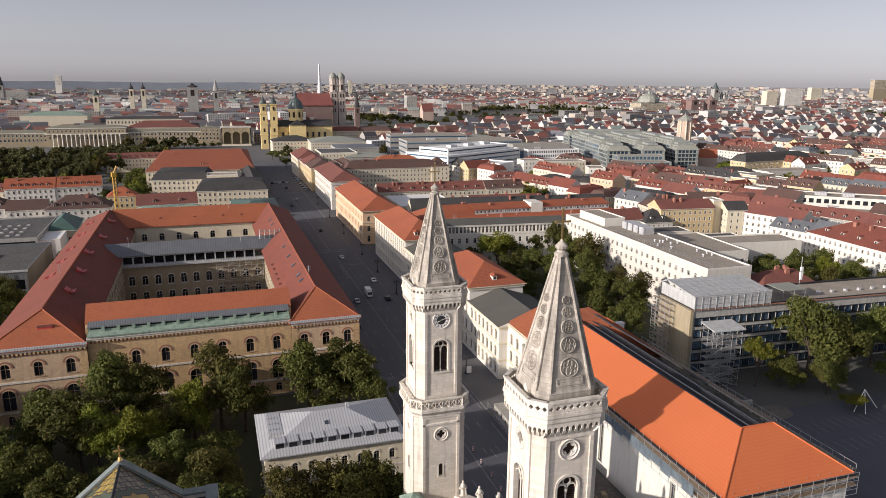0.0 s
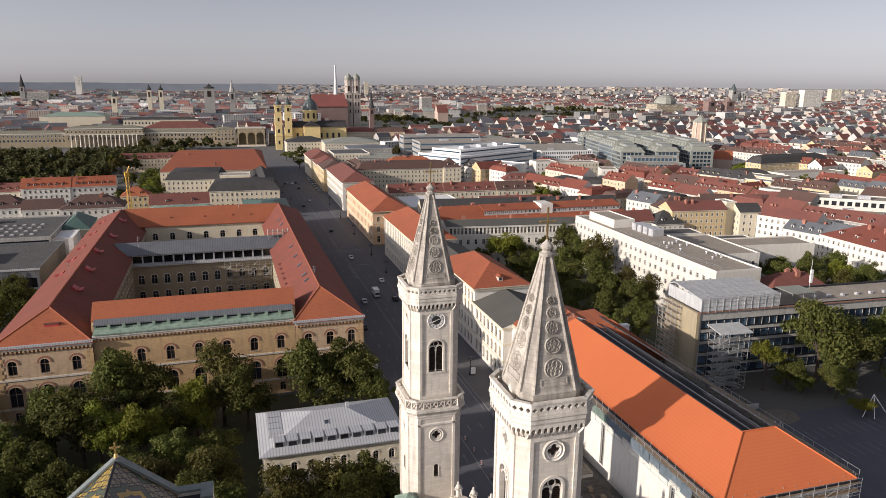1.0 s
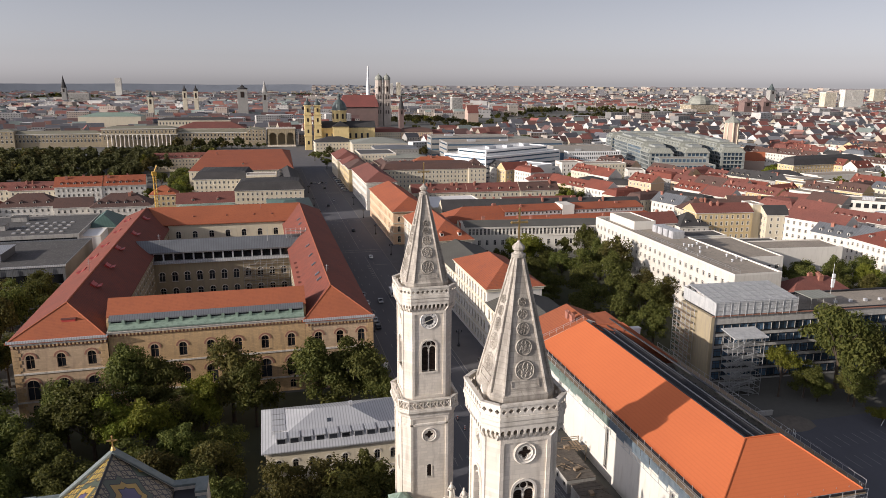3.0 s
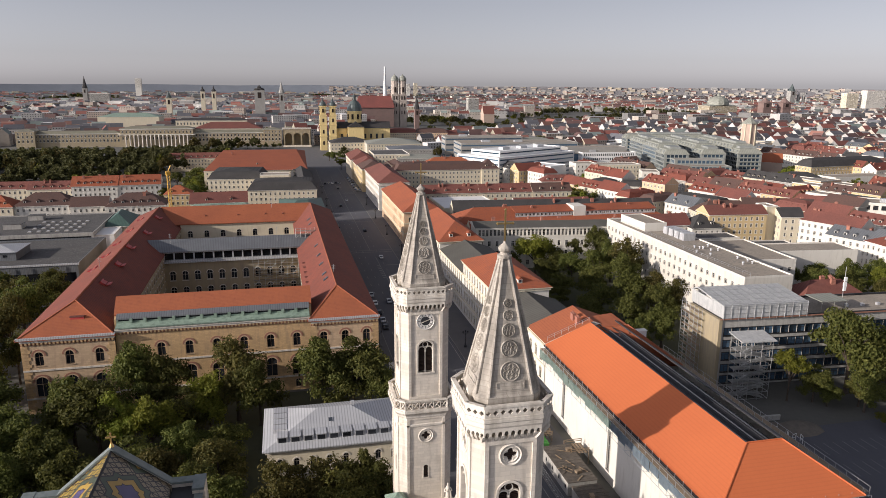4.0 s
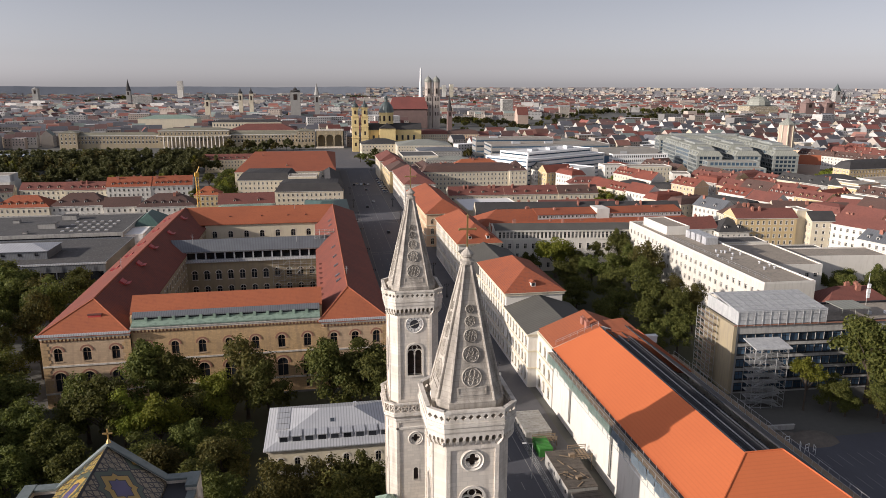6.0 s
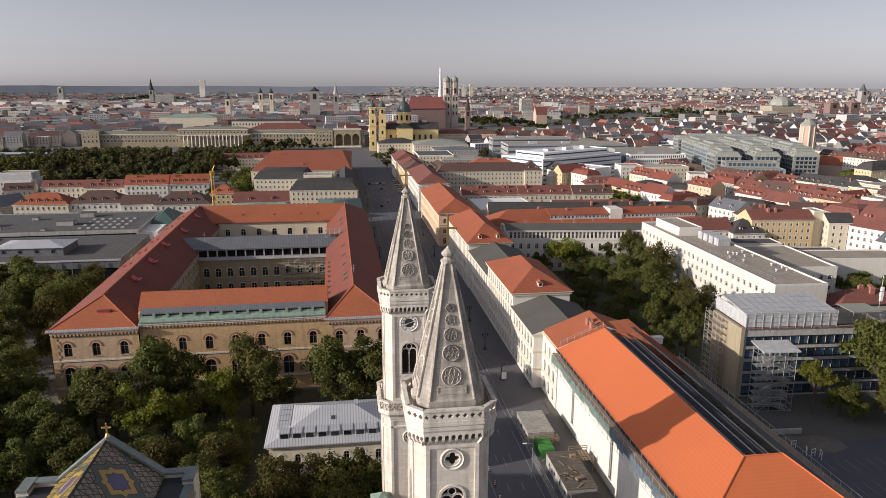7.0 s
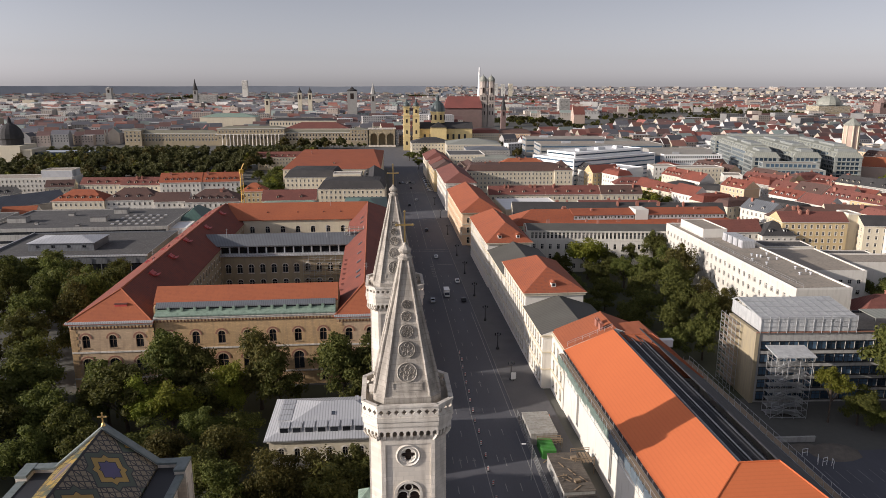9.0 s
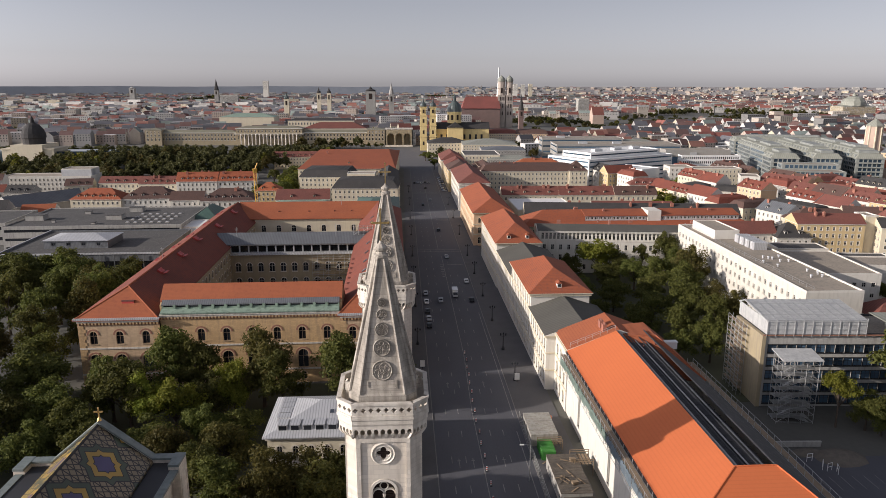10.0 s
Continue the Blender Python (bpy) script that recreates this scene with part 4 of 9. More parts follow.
def church():
    th = thing("church", "cream stone church with a pattern-tiled transept roof", "church", pose(0, 0, 0))
    bm = bmesh.new()
    box(bm, -27.5, 61, 0, -3.9, 103.8, 20.2)
    box(bm, -3.9, 71, 0, 33.5, 94.5, 15.1)
    box(bm, -45, 71, 0, -27.5, 94.5, 15.1)
    part("wall", bm, M["stone"], th)
    bm = bmesh.new()                                            # transept roof, ridge along y
    rx, rz, ez, run = -15.7, 28.0, 21.2, 8.2
    for side in (1, -1):
        # the sunward slope takes the copy coloured as if lit gold
        xb, mi = rx + side * run, 0 if side > 0 else 1
        q = [bm.verts.new(v) for v in ((rx, 60.5, rz), (rx, 103.4, rz), (xb, 103.4, ez), (xb, 60.5, ez))]
        r = [bm.verts.new((v.co.x, v.co.y, v.co.z - 0.35)) for v in q]
        bm.faces.new(q).material_index = mi
        bm.faces.new(r[::-1]).material_index = mi
        for i in range(4):
            j = (i + 1) % 4
            bm.faces.new((q[i], q[j], r[j], r[i])).material_index = mi
    part("transept_roof", bm, [M["pattern"], M["pattern_lit"]], th, "glazed tiles in black, cream, green and ochre lozenges, coloured golder on the sunlit slope")
    bm = bmesh.new()                                            # gable wall and raking copings
    q = [(rx - 12.4, 19.0), (rx + 12.4, 19.0), (rx + 12.4, 21.4), (rx + 8.3, 21.4), (rx, 28.2), (rx - 8.3, 21.4), (rx - 12.4, 21.4)]
    prism(bm, q, 103.4, 104.5)
    part("gable", bm, M["stone"], th)
    bm = bmesh.new()
    for s in (-1, 1):
        q = [(rx, 28.2), (rx + s * 8.3, 21.4), (rx + s * 12.6, 21.4), (rx + s * 12.6, 21.75), (rx + s * 8.2, 21.75), (rx, 28.6)]
        prism(bm, q, 103.2, 104.8)
        box(bm, rx + s * 12.4 - 0.9, 100.8, 21.4, rx + s * 12.4 + 0.9, 104.9, 21.8)
        box(bm, rx + s * 12.4 - 0.55, 60.5, 20.5, rx + s * 12.4 + 0.75, 100.8, 20.9)
    part("coping", bm, M["lead"], th, "green-grey lead-covered coping")
    bm = bmesh.new()
    bar(bm, (rx, 60.5, rz + 0.08), (rx, 103.2, rz + 0.08), 0.22)
    part("ridge_cap", bm, M["black"], th)
    for s in (-1, 1):
        bm = bmesh.new()
        box(bm, rx + s * 10.05 - 1.8, 60.5, 20.2, rx + s * 10.05 + 1.8, 103.4, 20.75)
        part("gutter", bm, M["black"], th, "broad dark sheet-lined gutter")
        bm = bmesh.new()                                        # corner pier with a sunk panel
        xo = rx + s * 12.4
        box(bm, xo - 0.9, 101.0, 0.0, xo + 0.9, 104.7, 21.4)
        for z in (2.0, 8.0, 14.0):
            box(bm, xo + s * 0.9 - 0.12, 101.3, z, xo + s * 0.9 + 0.12, 101.7, z + 5.2)
            box(bm, xo + s * 0.9 - 0.12, 104.0, z, xo + s * 0.9 + 0.12, 104.4, z + 5.2)
        part("corner_pier", bm, M["stone"], th)
    bm = bmesh.new()
    lathe(bm, [(0.4, 28.5), (0.3, 28.8), (0.16, 29.1)], 8, (rx, 104.0))
    box(bm, rx - 0.1, 103.9, 29.0, rx + 0.1, 104.1, 30.7)
    box(bm, rx - 0.6, 103.9, 29.95, rx + 0.6, 104.1, 30.2)
    for dx, dz in ((0.0, 30.75), (-0.62, 30.08), (0.62, 30.08)):
        bmesh.ops.create_icosphere(bm, subdivisions=1, radius=0.17, matrix=Matrix.Translation((rx + dx, 104.0, dz)))
    part("gable_cross", bm, M["gold"], th, "small weathered gilded cross")
    bm = bmesh.new()                                            # nave roof, ridge along x
    for s in (-1, 1):
        q = [bm.verts.new(v) for v in ((-45, 82.7, 22.6), (34.9, 82.7, 22.6), (34.9, 82.7 + s * 12.2, 15.3), (-45, 82.7 + s * 12.2, 15.3))]
        r = [bm.verts.new((v.co.x, v.co.y, v.co.z - 0.3)) for v in q]
        bm.faces.new(q)
        bm.faces.new(r[::-1])
        for i in range(4):
            bm.faces.new((q[i], q[(i + 1) % 4], r[(i + 1) % 4], r[i]))
    part("nave_roof", bm, M["pattern"], th)
    bm = bmesh.new()                                            # west front between the towers, with gable
    q = [(66.4, 0), (98.9, 0), (98.9, 15.6), (82.7, 23.2), (66.4, 15.6)]
    loft(bm, [[(35.0, y, z) for y, z in q], [(36.4, y, z) for y, z in q]])
    part("front", bm, M["stone"], th)
    bm = bmesh.new()
    for s in (-1, 1):
        q = [(82.7, 23.1), (82.7 + s * 16.3, 15.5), (82.7 + s * 16.3, 16.1), (82.7, 23.7)]
        loft(bm, [[(34.7, y, z) for y, z in q], [(36.7, y, z) for y, z in q]])
    part("front_coping", bm, M["stone_trim"], th)
    bm = bmesh.new()
    box(bm, 35.1, 82.1, 23.3, 36.3, 83.3, 24.2)
    box(bm, 35.55, 82.55, 24.2, 35.85, 82.85, 26.4)
    box(bm, 35.55, 82.0, 25.3, 35.85, 83.4, 25.6)
    part("front_cross", bm, M["stone_trim"], th)
    return th


church()


def statue(x, y, z, h, label):
    """A robed stone figure, kept as one plain shape."""
    bm = bmesh.new()
    box(bm, -0.5, -0.5, 0, 0.5, 0.5, 0.5)
    lathe(bm, [(0.42, 0.5), (0.40, h * 0.35), (0.34, h * 0.6), (0.42, h * 0.72), (0.30, h * 0.82), (0.13, h * 0.85), (0.17, h * 0.92), (0.13, h * 0.99), (0.03, h)], 10)
    # bent arms and a fold of the cloak
    for sx in (-1, 1):
        bar(bm, (sx * 0.38, 0, h * 0.74), (sx * 0.62, -0.12, h * 0.58), 0.12, 0, 6)
        bar(bm, (sx * 0.62, -0.12, h * 0.58), (sx * 0.25, -0.42, h * 0.62), 0.10, 0, 6)
    bar(bm, (0.34, -0.2, h * 0.6), (0.5, -0.3, 0.5), 0.14, 0, 6)
    ob = part("statue", bm, M["stone_trim"], m=pose(x, y, z))
    return tagged(ob, label, "statue", "gable statues")


for yy, zz in ((97.5, 16.6), (90.2, 20.0), (75.2, 20.0), (67.9, 16.6)):
    statue(35.7, yy, zz - 0.3, 3.3, "robed pale stone figure standing on the church gable")

# small copper-roofed turret beside the tower foot
bm = bmesh.new()
th = thing("stair_turret", "small stair turret with a green copper cap", "turret", pose(27.6, 98.6, 0))
box(bm, -1.6, -1.6, 0, 1.6, 1.6, 16.6)
part("wall", bm, M["stone"], th)
bm = bmesh.new()
loft(bm, [[(-1.9, -1.9, 16.6), (1.9, -1.9, 16.6), (1.9, 1.9, 16.6), (-1.9, 1.9, 16.6)], [(-1.9, -1.9, 16.9), (1.9, -1.9, 16.9), (1.9, 1.9, 16.9), (-1.9, 1.9, 16.9)], [(-0.05, -0.05, 18.3), (0.05, -0.05, 18.3), (0.05, 0.05, 18.3), (-0.05, 0.05, 18.3)]])
part("cap", bm, M["copper"], th)


# ---------- library ----------
LX0, LX1, LX2, LX3 = -54.2, -32.3, 17.1, 35.5      # outer and court walls of the two long wings
LY0, LY1, EAVE, RIDGE = 182.0, 352.0, 20.2, 27.4


def long_roof(bm, pts, mi=0):
    vs = [bm.verts.new(p) for p in pts]
    lo = [bm.verts.new((p[0], p[1], p[2] - 0.3)) for p in pts]
    bm.faces.new(vs).material_index = mi
    bm.faces.new(lo[::-1]).material_index = mi
    n = len(vs)
    for i in range(n):
        j = (i + 1) % n
        bm.faces.new((vs[i], vs[j], lo[j], lo[i])).material_index = mi


def wall_run(th, a, b, h, rows, wall, trim, out_left=True, name="wall", z0=0.0, glass="glass"):
    """A straight wall from a to b (x, y), facing to the right-hand side of the way, with windows."""
    a, b = Vector((*a, 0)), Vector((*b, 0))
    ln = (b - a).length
    m = Matrix.Translation((a + b) / 2) @ Matrix.Rotation(math.atan2(b.y - a.y, b.x - a.x), 4, "Z")
    bm = bmesh.new()
    holes, spots = [], []
    for sill, wh, ww, pitch, kind in rows:
        n = max(1, int(round((ln - 0.8) / pitch)))
        for i in range(n):
            u = (i - (n - 1) / 2) * ((ln - 0.8) / n)
            holes.append((round(u - ww / 2, 4), sill, round(u + ww / 2, 4), sill + wh))
            spots.append((m @ Matrix.Translation((u, 0, sill)), kind, ww, wh))
    wall_sheet(bm, m, ln, h, holes, 0.4, 0, z0)
    part(name, bm, M[wall], th)
    for mm, kind, ww, wh in spots:
        put_window(th, mm, kind, ww, wh, M[wall], M[trim], M[glass])
    return m, ln


def corbel_frieze(th, m, ln, z, step=0.9, mat="redtrim"):
    bm = bmesh.new()
    box(bm, -ln / 2, -0.5, z + 0.75, ln / 2, 0.0, z + 1.25, 0, m)
    box(bm, -ln / 2, -0.75, z + 1.25, ln / 2, 0.0, z + 1.55, 0, m)
    part("cornice", bm, M["stone_trim"], th)
    bm = bmesh.new()
    box(bm, -ln / 2, -0.06, z - 0.1, ln / 2, -0.004, z + 0.75, 0, m)
    part("frieze_ground", bm, M[mat], th, "dark red brick band")
    bm = bmesh.new()
    n = int(ln / step)
    for i in range(n):
        u = (i + 0.5) * ln / n - ln / 2
        box(bm, u - 0.22, -0.5, z + 0.25, u + 0.22, -0.06, z + 0.75, 0, m)
        box(bm, u - 0.15, -0.3, z - 0.05, u + 0.15, -0.06, z + 0.25, 0, m)
    tagged(part("corbel_frieze", bm, M["ochre"], th, "row of small ochre brick corbels"), kind="stuff")


def library():
    th = thing("library", "ochre and rose round-arched library with orange tiled roofs round two courts", "library", Matrix.Translation((LX3, LY0, 0)) @ Matrix.Rotation(radians(0.7), 4, "Z") @ Matrix.Translation((-LX3, -LY0, 0)))
    upper = (13.0, 3.7, 2.0, 5.6, "arch")
    mid = (4.6, 5.4, 2.9, 5.6, "arch")
    base = (0.9, 2.4, 1.6, 5.6, "arch")
    for a, b, wall in (((LX0, LY0), (LX1, LY0), "pinkish"), ((LX1, LY0 + 0.8), (LX2, LY0 + 0.8), "ochre"), ((LX2, LY0), (LX3, LY0), "pinkish")):
        rows = [(q[0], q[1], q[2], 6.9 if wall == "ochre" else 6.6, q[4]) for q in (upper, mid, base)]
        m, ln = wall_run(th, a, b, EAVE + (1.2 if wall == "ochre" else 0), rows, wall, "pinkish")
        corbel_frieze(th, m, ln, EAVE - 1.6 + (1.0 if wall == "ochre" else 0))
        bm = bmesh.new()
        for z in (11.6, 4.0):
            box(bm, -ln / 2, -0.22, z, ln / 2, 0.0, z + 0.45, 0, m)
        part("string_course", bm, M["stone_trim"], th)
        for sill, wh, ww, pitch, kind in rows[:2]:              # red brick hoods over the arches
            n = max(1, int(round((ln - 0.8) / pitch)))
            r = ww / 2
            for i in range(n):
                u = (i - (n - 1) / 2) * ((ln - 0.8) / n)
                bm = bmesh.new()
                zc = sill + wh - r
                arc = [(math.cos(math.pi * k / 10), math.sin(math.pi * k / 10)) for k in range(11)]
                out = r + 0.72
                inn = r + 0.31
                pts = [(u + out * c, zc + out * q) for c, q in arc] + [(u + inn * c, zc + inn * q) for c, q in arc[::-1]]
                loft(bm, [[m @ Vector((x, -0.1, z)) for x, z in pts], [m @ Vector((x, 0.0, z)) for x, z in pts]])
                part("brick_hood", bm, M["redtrim"], th)
        if wall == "pinkish":
            bm = bmesh.new()
            box(bm, -ln / 2 - 0.7, -0.95, EAVE - 0.05, ln / 2 + 0.3, -0.1, EAVE + 0.5, 0, m)
            part("eave_cornice", bm, M["zinc"], th, "broad pale sheet-covered eave cornice")
            for s in (-1, 1):
                for i in range(19):
                    w = 2.1 if i % 2 else 1.6
                    u = s * (ln / 2 - w / 2)
                    bm = bmesh.new()
                    box(bm, u - w / 2, -0.1, 0.3 + i * 0.95, u + w / 2, 0.0, 1.2 + i * 0.95, 0, m)
                    part("quoin", bm, M["ochre"], th)
    wall_run(th, (LX3, LY0), (LX3, LY1), EAVE, rows, "pinkish", "stone_trim")
    wall_run(th, (LX0, LY1), (LX0, LY0), EAVE, [upper], "pinkish", "stone_trim")
    court = [(15.6, 2.6, 1.5, 4.4, "arch"), (10.6, 2.6, 1.5, 4.4, "arch"), (5.0, 2.6, 1.5, 4.4, "arch")]
    cross = [(10.0, 3.6, 2.1, 4.6, "arch"), (4.0, 3.4, 2.0, 4.6, "arch")]
    for y0, y1 in ((198.0, 268.4), (278.0, 319.0)):
        wall_run(th, (LX2, y1), (LX2, y0), EAVE, court, "sandstone", "stone_trim")
        wall_run(th, (LX1, y0), (LX1, y1), EAVE, court, "sandstone", "stone_trim")
    wall_run(th, (LX1, 268.4), (LX2, 268.4), 17.0, cross, "sandstone", "stone_trim")
    wall_run(th, (LX1, 319.0), (LX2, 319.0), 21.9, [(15.6, 3.1, 2.1, 6.7, "arch"), (9.6, 3.1, 2.1, 6.7, "arch")], "cream", "stone_trim")
    # long wings' roofs
    o = 0.9
    for xa, xb, y0, y1 in ((LX0, LX1, LY0, LY1), (LX2, LX3, LY0, LY1)):
        xm = -42.6 if xa < -40 else 24.9
        k = 8.0
        bm = bmesh.new()
        z = EAVE + 0.05
        n0, n1 = (xm, y0 + k, RIDGE), (xm, 333.5, RIDGE)
        hip = bmesh.new()
        long_roof(hip, [(xa - o, y0 - o, z), (xb + o * 0.4, y0 - o, z), n0])
        part("hip_roof", hip, M["tile_orange"], th)
        long_roof(bm, [(xb + o * 0.4, y0 - o, z), (xb + o * 0.4, y1 + o, z), n1, n0])
        long_roof(bm, [(xa - o, y1 + o, z), (xa - o, y0 - o, z), n0, n1])
        long_roof(bm, [(xb + o * 0.4, y1 + o, z), (xa - o, y1 + o, z), n1])
        # shade put into a darker tile than the hips', on all these slopes
        part("wing_roof", bm, M["tile_dark"], th)
        bm = bmesh.new()
        bar(bm, n0, n1, 0.22)
        for c in ((xa - o, y0 - o, z), (xb + o * 0.4, y0 - o, z)):
            bar(bm, c, n0, 0.2)
        part("ridge_tiles", bm, M["tile_orange"], th)
    # north range: tiles down to a zinc and copper attic
    bm = bmesh.new()
    ry = 189.6
    long_roof(bm, [(LX1 - 0.4, 185.0, 24.2), (LX2 + 0.4, 185.0, 24.2), (LX2 + 0.4, ry, RIDGE + 0.5), (LX1 - 0.4, ry, RIDGE + 0.5)])
    long_roof(bm, [(LX2 + 0.4, 198.6, 20.6), (LX1 - 0.4, 198.6, 20.6), (LX1 - 0.4, ry, RIDGE + 0.5), (LX2 + 0.4, ry, RIDGE + 0.5)])
    part("north_roof", bm, M["tile_orange"], th)
    for x in (LX1, LX2):                                       # end gables of the north roof
        bm = bmesh.new()
        q = [(184.2, 19.0), (198.0, 19.0), (198.0, 20.4), (ry, RIDGE + 0.1), (185.1, 23.8), (184.2, 23.2)]
        loft(bm, [[(x - 0.3, y, z) for y, z in q], [(x + 0.3, y, z) for y, z in q]])
        part("end_gable", bm, M["ochre"], th)
    bm = bmesh.new()
    long_roof(bm, [(LX1 + 0.3, 183.7, 23.5), (LX2 - 0.3, 183.7, 23.5), (LX2 - 0.3, 185.2, 24.5), (LX1 + 0.3, 185.2, 24.5)])
    part("zinc_strip", bm, M["darkzinc"], th)
    bm = bmesh.new()
    m = Matrix.Translation(((LX1 + LX2) / 2, 183.9, 0))
    ln = LX2 - LX1 - 0.6
    n = 14
    holes = [(round((i + 0.5) * ln / n - ln / 2 - 1.3, 3), 22.7, round((i + 0.5) * ln / n - ln / 2 + 1.3, 3), 23.25) for i in range(n)]
    wall_sheet(bm, m, ln, 23.5, holes, 0.3, 0, 20.8)
    long_roof(bm, [(LX1 + 0.3, 181.9, 21.6), (LX2 - 0.3, 181.9, 21.6), (LX2 - 0.3, 183.9, 22.3), (LX1 + 0.3, 183.9, 22.3)])
    for i in range(13):                                        # upstand fins between the attic windows
        u = (i + 1) * ln / 14 - ln / 2
        box(bm, u - 0.35, -0.35, 21.9, u + 0.35, 0.0, 23.45, 0, m)
    for z in (21.55, 22.28):
        box(bm, -ln / 2, -2.05 if z < 22 else -0.18, z - 0.1, ln / 2, -1.9 if z < 22 else 0.0, z + 0.12, 0, m)
    part("copper_attic", bm, M["copper"], th, "pale green copper attic with low windows")
    bm = bmesh.new()
    box(bm, -ln / 2, 0.3, 22.4, ln / 2, 0.34, 23.3, 0, m)
    part("attic_glazing", bm, M["glass"], th)
    # cross range with grey roof and glazed strip
    bm = bmesh.new()
    long_roof(bm, [(LX1 - 3, 267.6, 21.3), (LX2 + 3, 267.6, 21.3), (LX2 + 6, 273.0, 25.0), (LX1 - 6, 273.0, 25.0)])
    long_roof(bm, [(LX2 + 3, 279.0, 21.3), (LX1 - 3, 279.0, 21.3), (LX1 - 6, 273.0, 25.0), (LX2 + 6, 273.0, 25.0)])
    part("cross_roof", bm, M["darkzinc"], th, "grey standing-seam zinc roof")
    bm = bmesh.new()
    m = Matrix.Translation(((LX1 + LX2) / 2, 268.4, 0))
    ln = LX2 - LX1
    n = 14
    holes = [(round((i + 0.5) * ln / n - ln / 2 - 1.5, 3), 17.9, round((i + 0.5) * ln / n - ln / 2 + 1.5, 3), 20.6) for i in range(n)]
    wall_sheet(bm, m, ln, 21.2, holes, 0.35, 0, 17.0)
    box(bm, -ln / 2, -1.3, 17.0, ln / 2, -0.003, 17.35, 0, m)
    part("clerestory", bm, M["zinc"], th, "grey sheet-clad glazed gallery")
    bm = bmesh.new()
    box(bm, -ln / 2, 0.35, 17.5, ln / 2, 0.4, 20.9, 0, m)
    part("clerestory_glazing", bm, M["glass"], th)
    bm = bmesh.new()
    for i in range(n * 2 + 1):
        u = i * ln / (2 * n) - ln / 2
        bar(bm, m @ Vector((u, -1.2, 17.35)), m @ Vector((u, -1.2, 18.4)), 0.05, 0, 4)
    for z in (17.9, 18.4):
        bar(bm, m @ Vector((-ln / 2, -1.2, z)), m @ Vector((ln / 2, -1.2, z)), 0.05, 0, 4)
    part("gallery_rail", bm, M["steel"], th)
    # far range
    bm = bmesh.new()
    long_roof(bm, [(LX1 - 3, 318.2, 21.9), (LX2 + 3, 318.2, 21.9), (LX2 + 7.5, 333.5, RIDGE + 0.03), (LX1 - 9.5, 333.5, RIDGE + 0.03)])
    long_roof(bm, [(LX2 + 4, 352.6, EAVE), (LX1 - 4, 352.6, EAVE), (LX1 - 9.5, 333.5, RIDGE + 0.03), (LX2 + 7.5, 333.5, RIDGE + 0.03)])
    part("far_roof", bm, M["tile_orange"], th)
    bm = bmesh.new()
    box(bm, LX1 + 0.5, 198.5, 0.02, LX2 - 0.5, 268.0, 0.1)
    box(bm, LX1 + 0.5, 278.5, 0.02, LX2 - 0.5, 318.5, 0.1)
    part("court_floor", bm, M["paving"], th)
    # skylights, hatches, vents
    pitch = math.degrees(math.atan2(RIDGE - EAVE, 10.5))
    bmh = bmesh.new()
    box(bmh, -1.5, -0.3, -0.2, 1.5, 1.0, 0.45)
    box(bmh, -1.5, -0.2, 0.45, 1.5, 0.0, 1.7, 0, Matrix.Translation((0, -0.1, 0)) @ Matrix.Rotation(radians(48), 4, "X"))
    box(bmh, -1.6, 1.0, -0.2, 1.6, 1.3, 0.6)
    hatch = mesh_of("roof_hatch", bmh, M["hatch"])
    xr = -42.6
    for side, ys in ((1, (210.8, 232.2, 254.9, 282.6, 313.2)), (-1, (238, 257, 275.7, 301.1, 325))):
        for i, y in enumerate(ys):
            off = (2.6, 2.4, 1.6, 2.6, 2.2)[i] if side > 0 else 6.5
            part("roof_hatch", hatch, None, th, "red metal roof hatch", pose(xr + side * off, y, RIDGE - off * math.tan(radians(pitch)) * 0.96 + 0.08, 0, 0, 0) @ Matrix.Rotation(radians(90 * side), 4, "Z") @ Matrix.Rotation(radians(pitch), 4, "X"))
    bms = bmesh.new()
    box(bms, -0.6, -0.8, -0.1, 0.6, 0.8, 0.12, 0)
    box(bms, -0.5, -0.7, 0.12, 0.5, 0.7, 0.14, 1)
    sky_me = mesh_of("roof_window", bms, [M["darkzinc"], M["skylight"]])
    xr2 = 24.9
    pitch2 = math.degrees(math.atan2(RIDGE - EAVE, 9.4))
    for i, (y, off) in enumerate(((203, 2.2), (209, 2.2), (221.5, 2.3), (234, 2.3), (248.5, 2.3), (290, 2.4), (300, 2.4))):
        part("roof_window", sky_me, None, th, m=pose(xr2 - off, y, RIDGE - off * math.tan(radians(pitch2)) + 0.1) @ Matrix.Rotation(radians(-90), 4, "Z") @ Matrix.Rotation(radians(pitch2), 4, "X"))
    part("roof_window", sky_me, None, th, m=pose(xr2 + 1.2, 185.4, 23.1) @ Matrix.Rotation(radians(pitch2), 4, "X"))
    bmv = bmesh.new()
    prism(bmv, [(-0.35, 0), (0.35, 0), (0, 0.55)], -0.3, 0.7)
    vent = mesh_of("roof_vent", bmv, M["tile_red"])
    for i in range(7):
        part("roof_vent", vent, None, th, m=pose(xr2 - 7.4, 202 + i * 6.2, EAVE + 1.4, 0, 0, -90))
    for x in (-22, -8, 4, 12):
        part("roof_vent", vent, None, th, m=pose(x, 324.5, 24.1))
    bm = bmesh.new()                                            # the square lantern hatch on the corner hip
    box(bm, -1.6, -0.9, 0, 1.6, 1.6, 1.3, 0)
    box(bm, -1.75, -1.05, 1.3, 1.75, 1.75, 1.5, 1)
    part("corner_dormer", bm, [M["hatch"], M["tile_red"]], th, "red boxed roof dormer", pose(-41.5, 186.2, 22.9))
